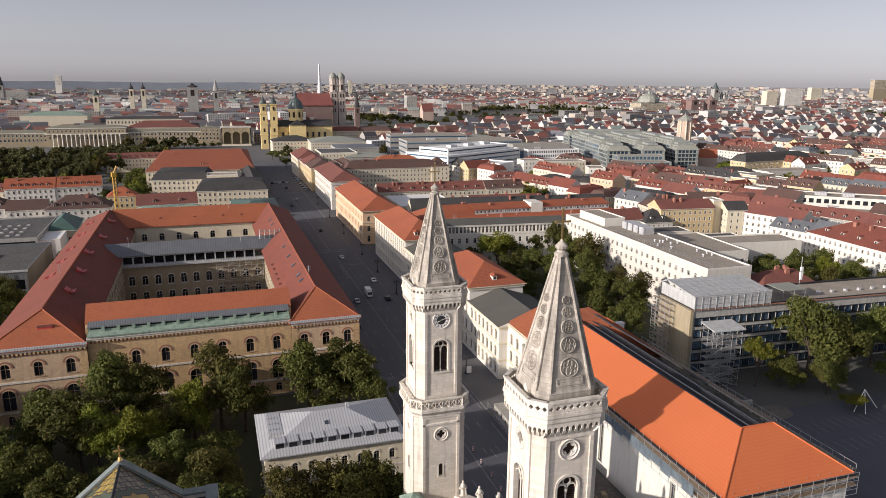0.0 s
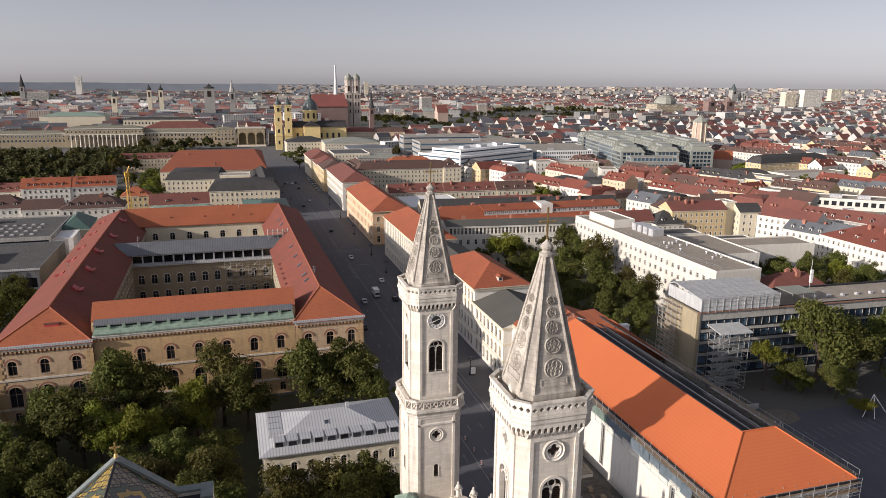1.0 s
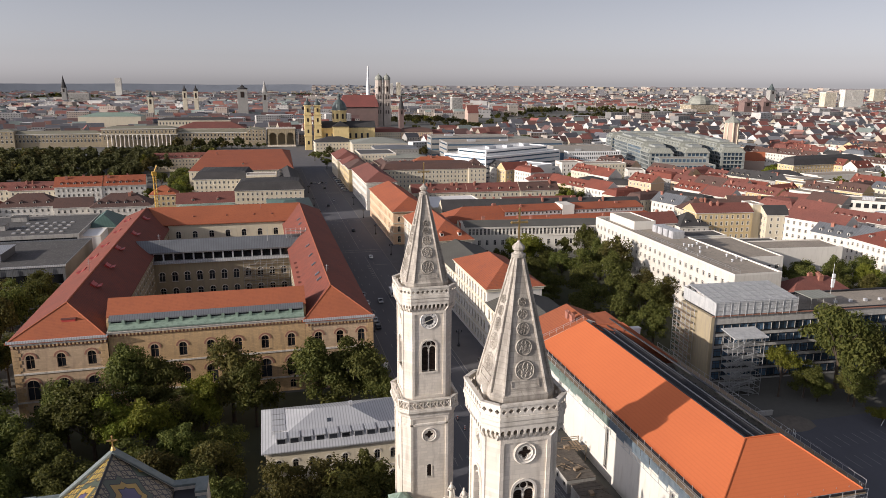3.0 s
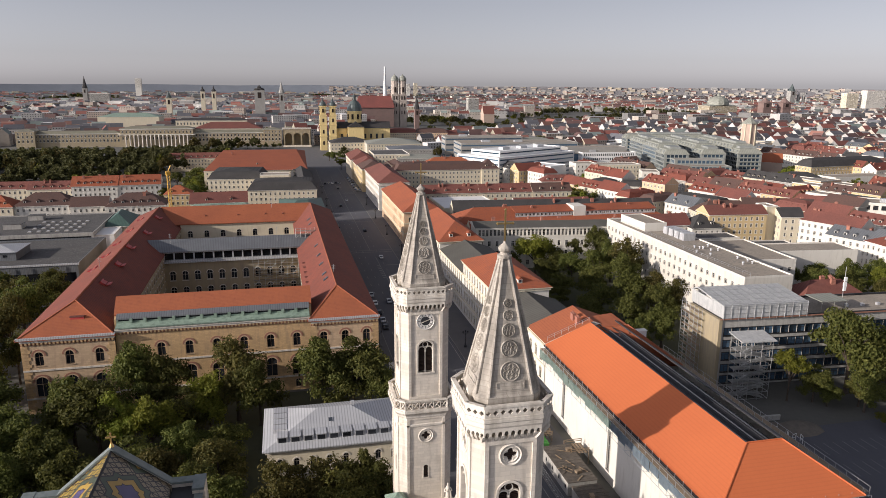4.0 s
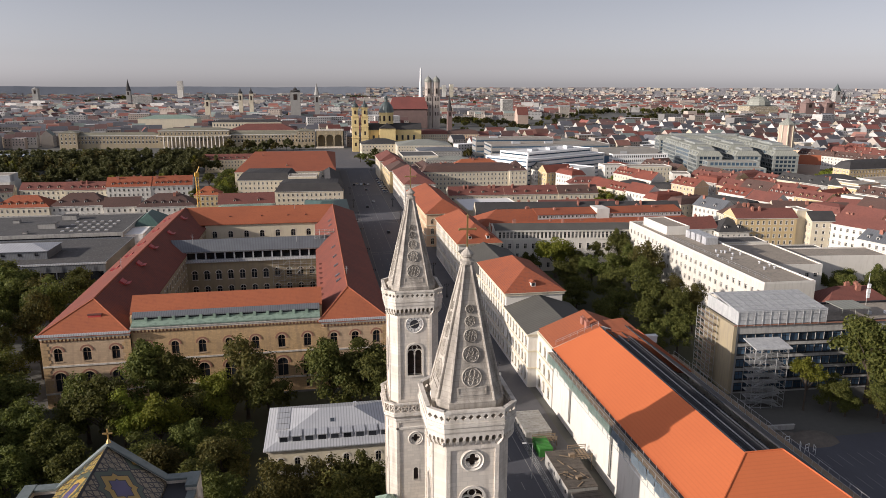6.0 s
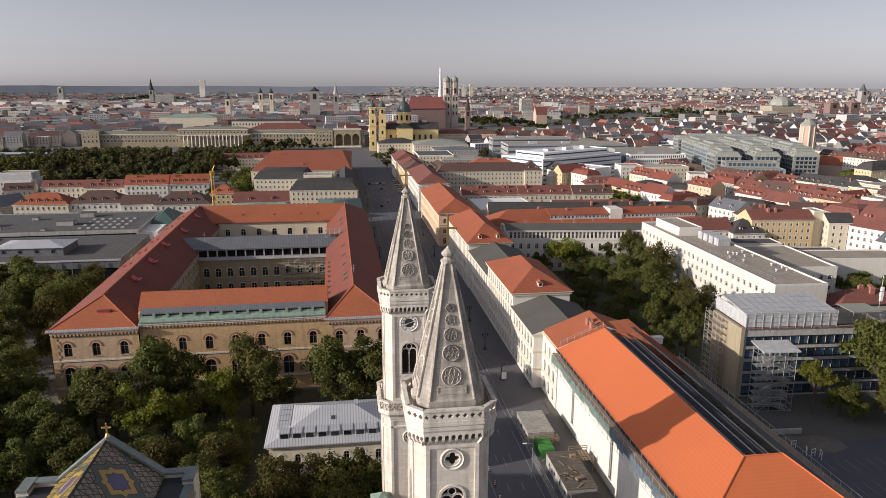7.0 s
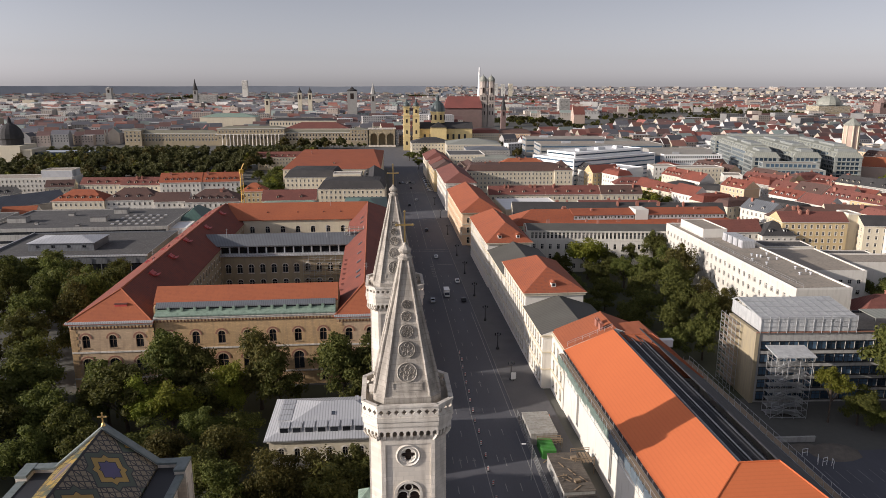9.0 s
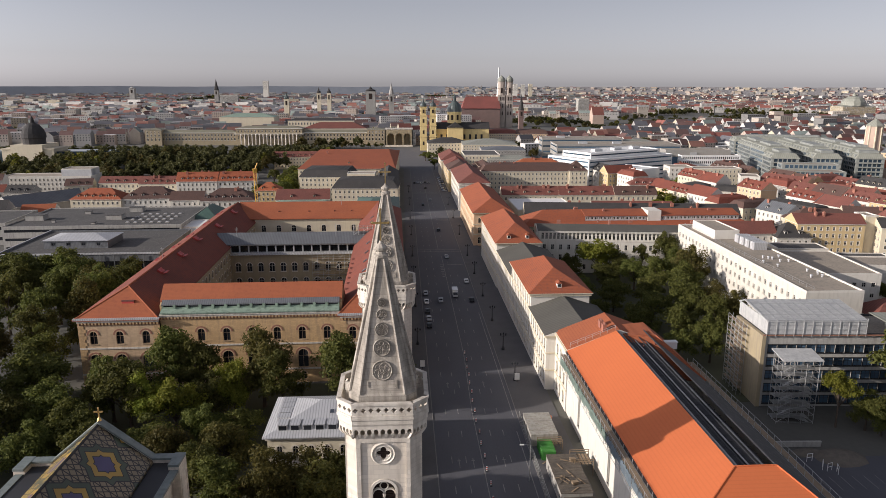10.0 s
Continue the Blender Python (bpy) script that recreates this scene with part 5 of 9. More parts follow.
    for x, y, h in ((-44.5, 226, 4.2), (xr2 + 0.4, 205, 3.6), (7, 330, 4.6), (9, 270.5, 5.2), (-30, 271, 4.0)):
        bm = bmesh.new()
        bar(bm, (0, 0, -1), (0, 0, h), 0.07)
        for k in range(3):
            bar(bm, (-0.6, 0, h - 0.4 - 0.5 * k), (0.6, 0, h - 0.4 - 0.5 * k), 0.03)
        part("aerial", bm, M["steel"], th, m=pose(x, y, (23.6 if 260 < y < 280 else 26.0) if y < 300 else 26.0))
    return th


library()


def tube_scaffold(name, label, x0, y0, x1, y1, h, bay=2.5, lift=2.0, z0=0.0, deck="timber", off=1.2):
    """Tube scaffold along the line from (x0, y0) to (x1, y1), standing off to the right-hand side."""
    a, b = Vector((x0, y0, 0)), Vector((x1, y1, 0))
    ln = (b - a).length
    m = Matrix.Translation(a) @ Matrix.Rotation(math.atan2(b.y - a.y, b.x - a.x), 4, "Z")
    th = thing(name, label, "scaffold", m)
    nb, nl = max(1, round(ln / bay)), max(1, round((h - z0) / lift))
    bm = bmesh.new()
    for i in range(nb + 1):
        u = ln * i / nb
        for v in (0.0, -off):
            bar(bm, (u, v, z0), (u, v, h + 1.0), 0.06, 0, 4)
    for k in range(nl + 1):
        z = z0 + (h - z0) * k / nl
        for v in (0.0, -off):
            bar(bm, (0, v, z), (ln, v, z), 0.05, 0, 4)
        bar(bm, (0, -off, z + 1.0), (ln, -off, z + 1.0), 0.045, 0, 4)
        for i in range(nb):
            if (i + k) % 3 == 0 and k < nl:
                bar(bm, (ln * i / nb, -off, z), (ln * (i + 1) / nb, -off, z + (h - z0) / nl), 0.04, 0, 4)
        if z0 > 5:
            bar(bm, (0, 0, z), (0, 1.3, z), 0.05, 0, 4)
            bar(bm, (ln, 0, z), (ln, 1.3, z), 0.05, 0, 4)
    tagged(part("scaffold_tube", bm, M["steel"], th), kind="stuff")
    for k in range(1, nl + 1):
        z = z0 + (h - z0) * k / nl
        bm = bmesh.new()
        box(bm, 0, -off + 0.1, z, ln, -0.1, z + 0.06)
        part("deck", bm, M[deck], th)
    return th


tube_scaffold("court_scaffold", "steel tube scaffold with plank decks in the court", -1.5, 268.1, 15.5, 268.3, 17.2, 2.2, 2.1)
tube_scaffold("roof_scaffold", "white steel roof scaffold platform", 15.0, 272.2, 22.5, 272.2, 26.6, 1.8, 1.2, 23.9)


# ---------- zinc-roofed house before the library ----------
def zinc_house():
    th = house("cream plaster house with a pale zinc hipped roof", 6.0, 129.8, 34.2, 148.0, 10.9, "hip", 3.9, "cream", "zinc", {"n": [(6.6, 2.2, 1.2, 3.1, "arch"), (1.2, 2.6, 1.3, 3.1, "arch")], "l": [(6.6, 2.2, 1.2, 3.1, "arch"), (1.2, 2.6, 1.3, 3.1, "arch")]}, trim="stone_trim", along="x", inset=11.5, bands=((4.9, 0.35, 0.12), (10.3, 0.5, 0.35)), o=0.9, fascia="zinc")
    bm = bmesh.new()
    box(bm, -1.0, -0.1, -0.8, 1.0, 2.2, 0.95, 0)
    box(bm, -1.1, -0.2, 0.95, 1.1, 2.6, 1.05, 0)
    box(bm, -0.8, -0.14, -0.6, 0.8, -0.08, 0.8, 1)
    me = mesh_of("dormer_window", bm, [M["zinc"], M["glass"]])
    for i in range(10):
        part("dormer_window", me, None, th, m=pose(-11.0 + i * 2.6, -7.95, 12.05))
    for i in range(4):
        part("dormer_window", me, None, th, m=pose(-12.6, 4.6 - i * 2.6, 11.9, 0, 0, -90))
    bm = bmesh.new()
    box(bm, -0.5, -0.6, 0, 0.5, 0.6, 0.14, 0)
    box(bm, -0.4, -0.5, 0.14, 0.4, 0.5, 0.16, 1)
    part("roof_window", bm, [M["zinc"], M["skylight"]], th, m=pose(-1.0, -3.4, 13.65, 24))
    bm = bmesh.new()
    box(bm, -0.35, -0.35, 0, 0.35, 0.35, 1.3)
    part("chimney", bm, M["zinc"], th, m=pose(4.0, 0.4, 14.4))


zinc_house()


# ---------- the avenue's west side ----------
ARCADE = [(11.6, 2.9, 1.5, 3.3, "arch"), (6.6, 2.9, 1.5, 3.3, "arch"), (1.6, 3.0, 1.5, 3.3, "arch")]
PAVROWS = [(15.8, 2.9, 1.4, 3.3, "arch")] + ARCADE
CORN = ((5.6, 0.4, 0.18), (10.6, 0.4, 0.18))
house("cream university wing with a grey sheet roof", 73.8, 173.6, 94.0, 198.2, 15.9, "gable", 3.6, "white", "grey_felt", {"l": ARCADE, "r": [(11, 2, 1.3, 4, "rect")]}, trim="cream", along="y", bands=CORN + ((15.3, 0.5, 0.4),), o=0.7, group="university range")
house("cream university pavilion with a red hipped roof", 73.8, 198.2, 92.0, 236.4, 20.4, "hip", 5.2, "white", "tile_vermilion", {"l": PAVROWS, "n": []}, trim="cream", along="y", inset=12.0, bands=CORN + ((15.0, 0.35, 0.15), (19.6, 0.7, 0.5)), o=0.9, group="university range", dormers=1)
house("cream university wing with a grey sheet roof", 73.8, 236.4, 94.0, 274.0, 15.9, "gable", 3.6, "white", "grey_felt", {"l": ARCADE}, trim="cream", along="y", bands=CORN + ((15.3, 0.5, 0.4),), o=0.7, group="university range")
house("long cream university pavilion with a red hipped roof", 73.4, 274.0, 91.4, 331.0, 19.0, "hip", 6.4, "white", "tile_vermilion", {"l": [(14.9, 2.7, 1.4, 3.3, "arch")] + ARCADE, "n": []}, trim="cream", along="y", inset=12.0, bands=CORN + ((14.4, 0.35, 0.15), (18.3, 0.6, 0.45)), o=0.9, group="university range", dormers=2)
house("cream university rear range with a pillared top storey", 96.2, 294.4, 159.4, 310.4, 19.0, "gable", 1.6, "white", "grey_felt",
      {"n": [(15.4, 2.9, 1.1, 1.75, "rect"), (10.6, 2.4, 1.3, 3.6, "rect"), (6.0, 2.4, 1.3, 3.6, "rect"), (1.6, 2.4, 1.3, 3.6, "rect")]}, along="x", bands=((14.6, 0.4, 0.25), (18.5, 0.5, 0.5)), rot=-6.5, o=0.7, chimneys=2, group="university range")
house("low rear range with a bright red ridge roof", 98.0, 311.7, 182.0, 322.9, 14.2, "gable", 4.2, "cream", "tile_vermilion", {"n": [(11, 1.8, 1.2, 3.2, "rect")]}, rot=-4.5, along="x", o=0.3, chimneys=3, group="university range")
rear = house("red-roofed rear range with a glazed attic band", 92.8, 324.0, 206.0, 347.0, 15.6, "hip", 6.2, "cream", "tile_vermilion", {"n": [(12.0, 2.0, 1.3, 3.2, "rect"), (8, 2.0, 1.3, 3.6, "rect")]}, along="x", o=0.7, chimneys=5, group="university range")
for xa, xb in ((124.0, 154.5), (162.0, 201.0)):                # long attic dormers with strip windows
    bm = bmesh.new()
    mm = Matrix.Translation(((xa + xb) / 2 - 149.4, 327.2 - 335.5, 0))
    n = int((xb - xa) / 2.1)
    wall_sheet(bm, mm, xb - xa, 20.2, [(round((i + 0.5) * (xb - xa) / n - (xb - xa) / 2 - 0.8, 3), 18.3, round((i + 0.5) * (xb - xa) / n - (xb - xa) / 2 + 0.8, 3), 19.7) for i in range(n)], 0.2, 0, 17.2)
    attic = part("attic_storey", bm, M["zinc"], rear)
    for i in range(n):                                         # white casements
        bm = bmesh.new()
        u = (i + 0.5) * (xb - xa) / n - (xb - xa) / 2
        for q in ((-0.8, 18.3, -0.62, 19.7), (0.62, 18.3, 0.8, 19.7), (-0.09, 18.3, 0.09, 19.7), (-0.62, 18.3, -0.09, 18.45), (0.09, 18.3, 0.62, 18.45), (-0.62, 19.55, -0.09, 19.7), (0.09, 19.55, 0.62, 19.7)):
            box(bm, u + q[0], 0.02, q[1], u + q[2], 0.1, q[3], 0, mm)
        part("window_frame", bm, M["white"], attic)
    bm = bmesh.new()
    box(bm, -(xb - xa) / 2, 0.2, 17.4, (xb - xa) / 2, 0.25, 20.0, 0, mm)
    part("strip_glazing", bm, M["glass"], attic)
    bm = bmesh.new()
    long_roof(bm, [tuple(mm @ Vector(p)) for p in ((-(xb - xa) / 2 - 0.3, -0.4, 20.3), ((xb - xa) / 2 + 0.3, -0.4, 20.3), ((xb - xa) / 2 + 0.3, 8.4, 22.2), (-(xb - xa) / 2 - 0.3, 8.4, 22.2))])
    part("attic_roof", bm, M["tile_vermilion"], attic)
bm = bmesh.new()
box(bm, 155 - 149.4, 326.8 - 335.5, 17, 161.6 - 149.4, 337 - 335.5, 22.6)
part("stair_head", bm, M["white"], rear)

house("cream corner palace with round windows and red roof", 71.6, 352.5, 92.0, 436.0, 17.4, "hip", 6.2, "peach", "tile_vermilion", {"l": [(12.2, 2.8, 1.4, 4.2, "arch"), (6.8, 3.2, 1.7, 4.2, "arch"), (1.2, 3.6, 2.0, 4.2, "arch")], "n": [(12.2, 2.6, 1.4, 4.4, "arch"), (6.8, 3.0, 1.5, 4.4, "arch"), (1.2, 3.4, 1.6, 4.4, "arch")]}, trim="cream", along="y", bands=((5.9, 0.5, 0.25), (11.2, 0.5, 0.25), (17.0, 0.6, 0.6)), o=0.9, group="avenue palaces")
house("white palace with rows of windows and red roof", 72.2, 456.0, 92.5, 533.0, 18.6, "hip", 6.0, "white", "tile_red", {"l": [(12.6, 2.4, 1.3, 3.4, "rect"), (7.6, 2.6, 1.3, 3.4, "rect"), (2.0, 2.6, 1.3, 3.4, "arch")], "n": [(12.6, 2.4, 1.3, 3.8, "rect"), (7.6, 2.6, 1.3, 3.8, "rect")]}, trim="stone_trim", along="y", bands=((6.0, 0.4, 0.2), (16.8, 0.6, 0.6)), o=0.9, group="avenue palaces")
for y0, y1, e, tone in ((541.0, 575.0, 17.6, "tile_brown"), (576.0, 611.0, 16.6, "tile_red")):
    house("ochre palace with a dull red hipped roof", 70.6, y0, 90.0, y1, e, "hip", 5.6, "yellow", tone, {"l": [(12.6, 2.4, 1.3, 3.4, "rect"), (7.6, 2.6, 1.3, 3.4, "rect"), (2.0, 2.6, 1.3, 3.4, "arch")], "n": [(12.6, 2.4, 1.3, 3.8, "rect"), (7.6, 2.6, 1.3, 3.8, "rect")]}, along="y", bands=((e - 0.6, 0.6, 0.6),), o=0.9, group="avenue palaces")
house("cream palace with red roof", 69.0, 614.0, 89.0, 668.0, 17.4, "hip", 6.0, "cream", "tile_red", {"l": [(12.6, 2.4, 1.3, 3.4, "rect"), (7.6, 2.6, 1.3, 3.4, "rect")]}, along="y", bands=((16.8, 0.6, 0.6),), o=0.9, group="avenue palaces")

# hall with the new orange roof
def orange_hall():
    x0, x1, y0, y1, e, top = 76.2, 103.7, 83.6, 159.8, 16.9, 22.1
    fx0, fx1, fy0 = 88.7, 95.8, 94.9
    th = thing("hall", "white-walled hall under repair with a new bright orange tile roof", "hall")
    wall_run(th, (x0 + 0.4, y1), (x0 + 0.4, y0 + 0.6), e - 0.4, [(2.6, 9.0, 1.3, 26.0, "rect")], "white", "greywall")
    wall_run(th, (x0 + 0.4, y0 + 0.6), (x1 - 0.4, y0 + 0.6), e - 0.4, [], "white", "white")
    wall_run(th, (x1 - 0.4, y0 + 0.6), (x1 - 0.4, y1), e - 0.4, [], "white", "white")
    bm = bmesh.new()
    long_roof(bm, [(x0, y1, e), (x0, y0, e), (fx0, fy0, top), (fx0, y1, top)])
    long_roof(bm, [(x0, y0, e), (x1, y0, e), (fx1, fy0, top), (fx0, fy0, top)])
    part("roof", bm, M["tile_new"], th, "new bright orange clay tiles")
    bm = bmesh.new()
    long_roof(bm, [(x1, y0, e), (x1, y1, e), (fx1, y1, top), (fx1, fy0, top)])
    part("untiled_slope", bm, M["felt"], th, "rear slope in dark grey membrane, still untiled")
    bm = bmesh.new()
    box(bm, fx0 + 0.2, fy0 + 0.2, top - 2.6, fx1 - 0.2, y1, top - 1.4)
    part("sunken_deck", bm, M["black"], th)
    bm = bmesh.new()
    for x, z in ((fx0 + 0.1, top + 0.05), (fx0 + 2.4, top - 0.7), (fx0 + 4.8, top - 0.7), (fx1 - 0.1, top + 0.05)):
        bar(bm, (x, fy0, z), (x, y1, z), 0.14, 0, 5)
    for i in range(26):
        y = fy0 + 1 + i * 2.4
        bar(bm, (fx0 + 0.2, y, top - 1.2), (fx1 - 0.2, y, top - 1.2), 0.06, 0, 4)
    tagged(part("batten", bm, M["iron"], th), kind="stuff")
    bm = bmesh.new()
    for x, w in ((fx0 + 1.3, 0.35), (fx0 + 3.4, 0.3), (fx0 + 5.8, 0.3)):
        box(bm, x, fy0 + 1, top - 1.15, x + w, y1, top - 1.05)
    part("sheeting", bm, M["tarp"], th)
    bm = bmesh.new()
    bar(bm, (x0, y0, e + 0.06), (fx0, fy0, top + 0.06), 0.15)
    bar(bm, (x1, y0, e + 0.06), (fx1, fy0, top + 0.06), 0.15)
    bar(bm, (fx0, fy0, top + 0.06), (fx1, fy0, top + 0.06), 0.15)
    part("hip_tiles", bm, M["tile_new"], th)
    bm = bmesh.new()
    box(bm, x0 - 0.35, y0 - 0.3, e - 0.45, x0, y1, e - 0.1)
    box(bm, x0 - 0.35, y0 - 0.35, e - 0.45, x1 + 0.3, y0, e - 0.1)
    part("gutter", bm, M["iron"], th)


orange_hall()
house("white end house with a weathered red roof", 76.4, 160.0, 102.6, 173.6, 16.9, "gable", 5.2, "white", "tile_orange", {"l": ARCADE, "n": []}, trim="cream", along="y", bands=CORN + ((16.2, 0.5, 0.4),), o=0.2, chimneys=2)


def rear_wing():
    """A low wing behind the hall, its roof running into the hall's sunken deck."""
    th = thing("house", "narrow rear wing of the hall with an orange hipped roof", "building")
    bm = bmesh.new()
    box(bm, 96.2, 140.0, 0, 103.2, 166.0, 17.0)
    part("wall", bm, M["white"], th)
    bm = bmesh.new()
    long_roof(bm, [(90.4, 157.6, 21.3), (96.3, 140.2, 17.5), (103.5, 139.2, 17.2), (97.6, 156.4, 21.9)])
    long_roof(bm, [(97.6, 156.4, 21.9), (103.5, 139.2, 17.2), (103.6, 166.4, 17.2), (97.8, 166.4, 21.9)])
    long_roof(bm, [(90.4, 157.6, 21.3), (97.6, 156.4, 21.9), (97.8, 166.4, 21.9), (90.4, 166.4, 21.3)])
    bmesh.ops.remove_doubles(bm, verts=bm.verts[:], dist=0.001)
    part("roof", bm, M["tile_orange"], th)
    bm = bmesh.new()
    bar(bm, (103.5, 139.2, 17.3), (97.6, 156.4, 22.0), 0.16)
    bar(bm, (90.4, 157.6, 21.4), (97.6, 156.4, 22.0), 0.14)
    part("hip_tiles", bm, M["tile_orange"], th)
    for x, y, z in ((93.2, 152.0, 20.2), (96.4, 153.2, 21.0)):
        bm = bmesh.new()
        lathe(bm, [(0.14, -0.3), (0.14, 0.7), (0.24, 0.75), (0.05, 1.0)], 8)
        part("vent_pipe", bm, M["tile_red"], th, m=pose(x, y, z))
    bm = bmesh.new()
    box(bm, -1.5, -0.7, -0.8, 1.5, 0.7, 0.9)
    box(bm, -1.65, -0.85, 0.9, 1.65, 0.85, 1.1)
    part("roof_housing", bm, M["whitemetal"], th, "white sheet housing on the roof", pose(102.2, 158.0, 18.6))


rear_wing()
verge = thing("roof_rail", "thin steel guard rail across the joint of two tiled roofs", "guard rail")
for i in range(7):
    bm = bmesh.new()
    x = 77.2 + i * 1.9
    bar(bm, (x, 160.6, 17.2 + (x - 76.4) * 0.4), (x, 160.6, 18.5 + (x - 76.4) * 0.4), 0.05, 0, 4)
    part("post", bm, M["steel"], verge)
for dz in (0.75, 1.25):
    bm = bmesh.new()
    bar(bm, (77.2, 160.6, 17.5 + dz), (88.6, 160.6, 22.05 + dz), 0.045, 0, 4)
    part("rail", bm, M["steel"], verge)
eave = tube_scaffold("eave_scaffold", "tube scaffold with plank decks along the hall's eave", 75.6, 158.0, 75.6, 85.0, 16.6, 2.6, 1.6, 13.4, off=1.4)
tube_scaffold("eave_scaffold", "tube scaffold along the hall's gable eave", 76.0, 84.2, 104.0, 84.2, 16.4, 2.6, 1.6, 13.2, off=1.4)
tube_scaffold("eave_scaffold", "steel guard rail scaffold beside the hall roof", 104.4, 85.0, 104.4, 152.0, 16.4, 2.6, 1.6, 13.2, off=1.4)
net_rnd = random.Random(8)
for i in range(22):                                            # sagging nets on the outer scaffold face
    bm = bmesh.new()
    ya, w, zl = 88.5 + i * 3.15, 3.1, 14.9 + net_rnd.uniform(-0.5, 0.4)
    grid = [[bm.verts.new((74.02 + 0.12 * math.sin(k * 2.1 + i) * (1 - v / 4), ya + w * k / 6, 16.7 - (16.7 - zl) * v / 4)) for k in range(7)] for v in range(5)]
    for v in range(4):
        for k in range(6):
            bm.faces.new((grid[v][k], grid[v][k + 1], grid[v + 1][k + 1], grid[v + 1][k]))
    bmesh.ops.solidify(bm, geom=bm.faces[:], thickness=0.03)
    part("net", bm, M["bluetarp" if i > 8 else "bluenet"], eave, ("green" if i > 8 else "blue") + " net hung from the scaffold rail", eave.matrix_basis.inverted())

# ---------- white office block and the block under scaffold ----------
OFF = [(z, 1.7, 1.5, 3.6, "rect") for z in (18.2, 14.6, 11.0, 7.4, 3.6)]
house("long white office block with a flat gravel roof", 155.5, 188.0, 173.3, 291.0, 22.4, "flat", 0.5, "office_white", "flatroof", {"l": OFF, "n": []}, trim="white", rot=-0.75, category="office block")
house("flat-roofed plant storey on the office block", 159.5, 262.0, 169.5, 284.0, 25.6, "flat", 0.4, "white", "flatroof", {"l": []}, rot=0.0, category="roof storey", name="plant_storey")
house("grey flat-roofed slab beside the office block", 184.0, 226.0, 206.0, 262.0, 17.0, "flat", 0.5, "white", "flatroof", {"l": [], "n": [(12.6, 1.6, 1.5, 3, "rect"), (8.6, 1.6, 1.5, 3, "rect")]}, rot=-4.0, category="office block")


def scaffolded_block():
    th = house("grey concrete institute with a sheeted repair roof", 128.7, 158.1, 218.7, 174.1, 19.6, "flat", 0.6, "concrete", "flatroof",
               {"n": [(z, 2.2, 2.35, 2.5, "rect") for z in (15.0, 11.4, 7.8, 4.2, 0.8)], "l": []}, glass="glass_blue", trim="iron", category="institute", rot=-3.0)
    th["label"] = "grey concrete institute with a sheeted temporary repair roof"
    bm = bmesh.new()
    box(bm, -46.0, -8.3, 0.0, -45.0, 8.0, 19.8)
    part("end_wall", bm, M["sandstone"], th, "pale bare end wall")
    for x0, x1, z0, z1, y0, y1 in ((-45, -19.8, 20.3, 24.0, -8.6, -8.4), (-45.2, -45, 20.3, 24.0, -8.6, 8.4), (-19.8, -19.6, 20.3, 24.0, -8.6, 8.4)):
        bm = bmesh.new()
        box(bm, x0, y0, z0, x1, y1, z1)
        part("sheet_wall", bm, M["tarp"], th)
    bm = bmesh.new()
    long_roof(bm, [(-45.4, -8.8, 24.0), (-19.4, -8.8, 24.0), (-19.4, 5.5, 25.4), (-45.4, 5.5, 25.4)])
    long_roof(bm, [(-19.4, 8.8, 24.0), (-45.4, 8.8, 24.0), (-45.4, 5.5, 25.4), (-19.4, 5.5, 25.4)])
    part("sheeted_roof", bm, M["tarp"], th, "grey translucent sheeting on a scaffold roof")
    bm = bmesh.new()
    for i in range(12):
        x = -45.2 + i * 2.33
        bar(bm, (x, -8.75, 19.8), (x, -8.75, 24.6), 0.07, 0, 4)
        bar(bm, (x, -8.9, 24.15), (x, 5.5, 25.56), 0.05, 0, 4)
    for z in (21.6, 22.9, 24.1, 24.6):
        bar(bm, (-45.2, -8.75, z), (-19.6, -8.75, z), 0.05, 0, 4)
    for y in (-5.0, -1.4, 2.2):
        bar(bm, (-45.2, y, 24.05 + (y + 8.8) * 0.098), (-19.6, y, 24.05 + (y + 8.8) * 0.098), 0.04, 0, 4)
    tagged(part("roof_tube", bm, M["steel"], th), kind="stuff")
    bm = bmesh.new()
    box(bm, -46, -8.7, 19.9, 45, -8.3, 20.15)
    part("red_rail", bm, M["redtrim"], th)
    bm = bmesh.new()
    box(bm, -13.5, -6.5, 22.9, -5.0, 1.0, 23.1)
    for x in (-13.2, -9.2, -5.3):
        for y in (-6.2, 0.7):
            bar(bm, (x, y, 19.7), (x, y, 22.9), 0.07, 0, 4)
    part("roof_canopy", bm, M["grey_green"], th, "green-grey sheet canopy on thin posts")
    bm = bmesh.new()
    bar(bm, (3.5, 6.0, 19.7), (3.5, 6.0, 29.5), 0.09, 0, 5)
    part("aerial_mast", bm, M["steel"], th)
    for z, w in ((23.4, 0.5), (25.0, 0.42), (22.0, 0.4)):
        bm = bmesh.new()
        box(bm, 3.5 - w, 5.4, z, 3.5 + w, 5.9, z + 1.3)
        part("aerial_box", bm, M["whitemetal"], th)
    for i in range(9):
        bm = bmesh.new()
        x = -2 + i * 5.2
        box(bm, x, -2.5, 19.7, x + 0.9, -1.6, 20.5)
        part("roof_vent", bm, M["zinc"], th)
    return th


scaffolded_block()


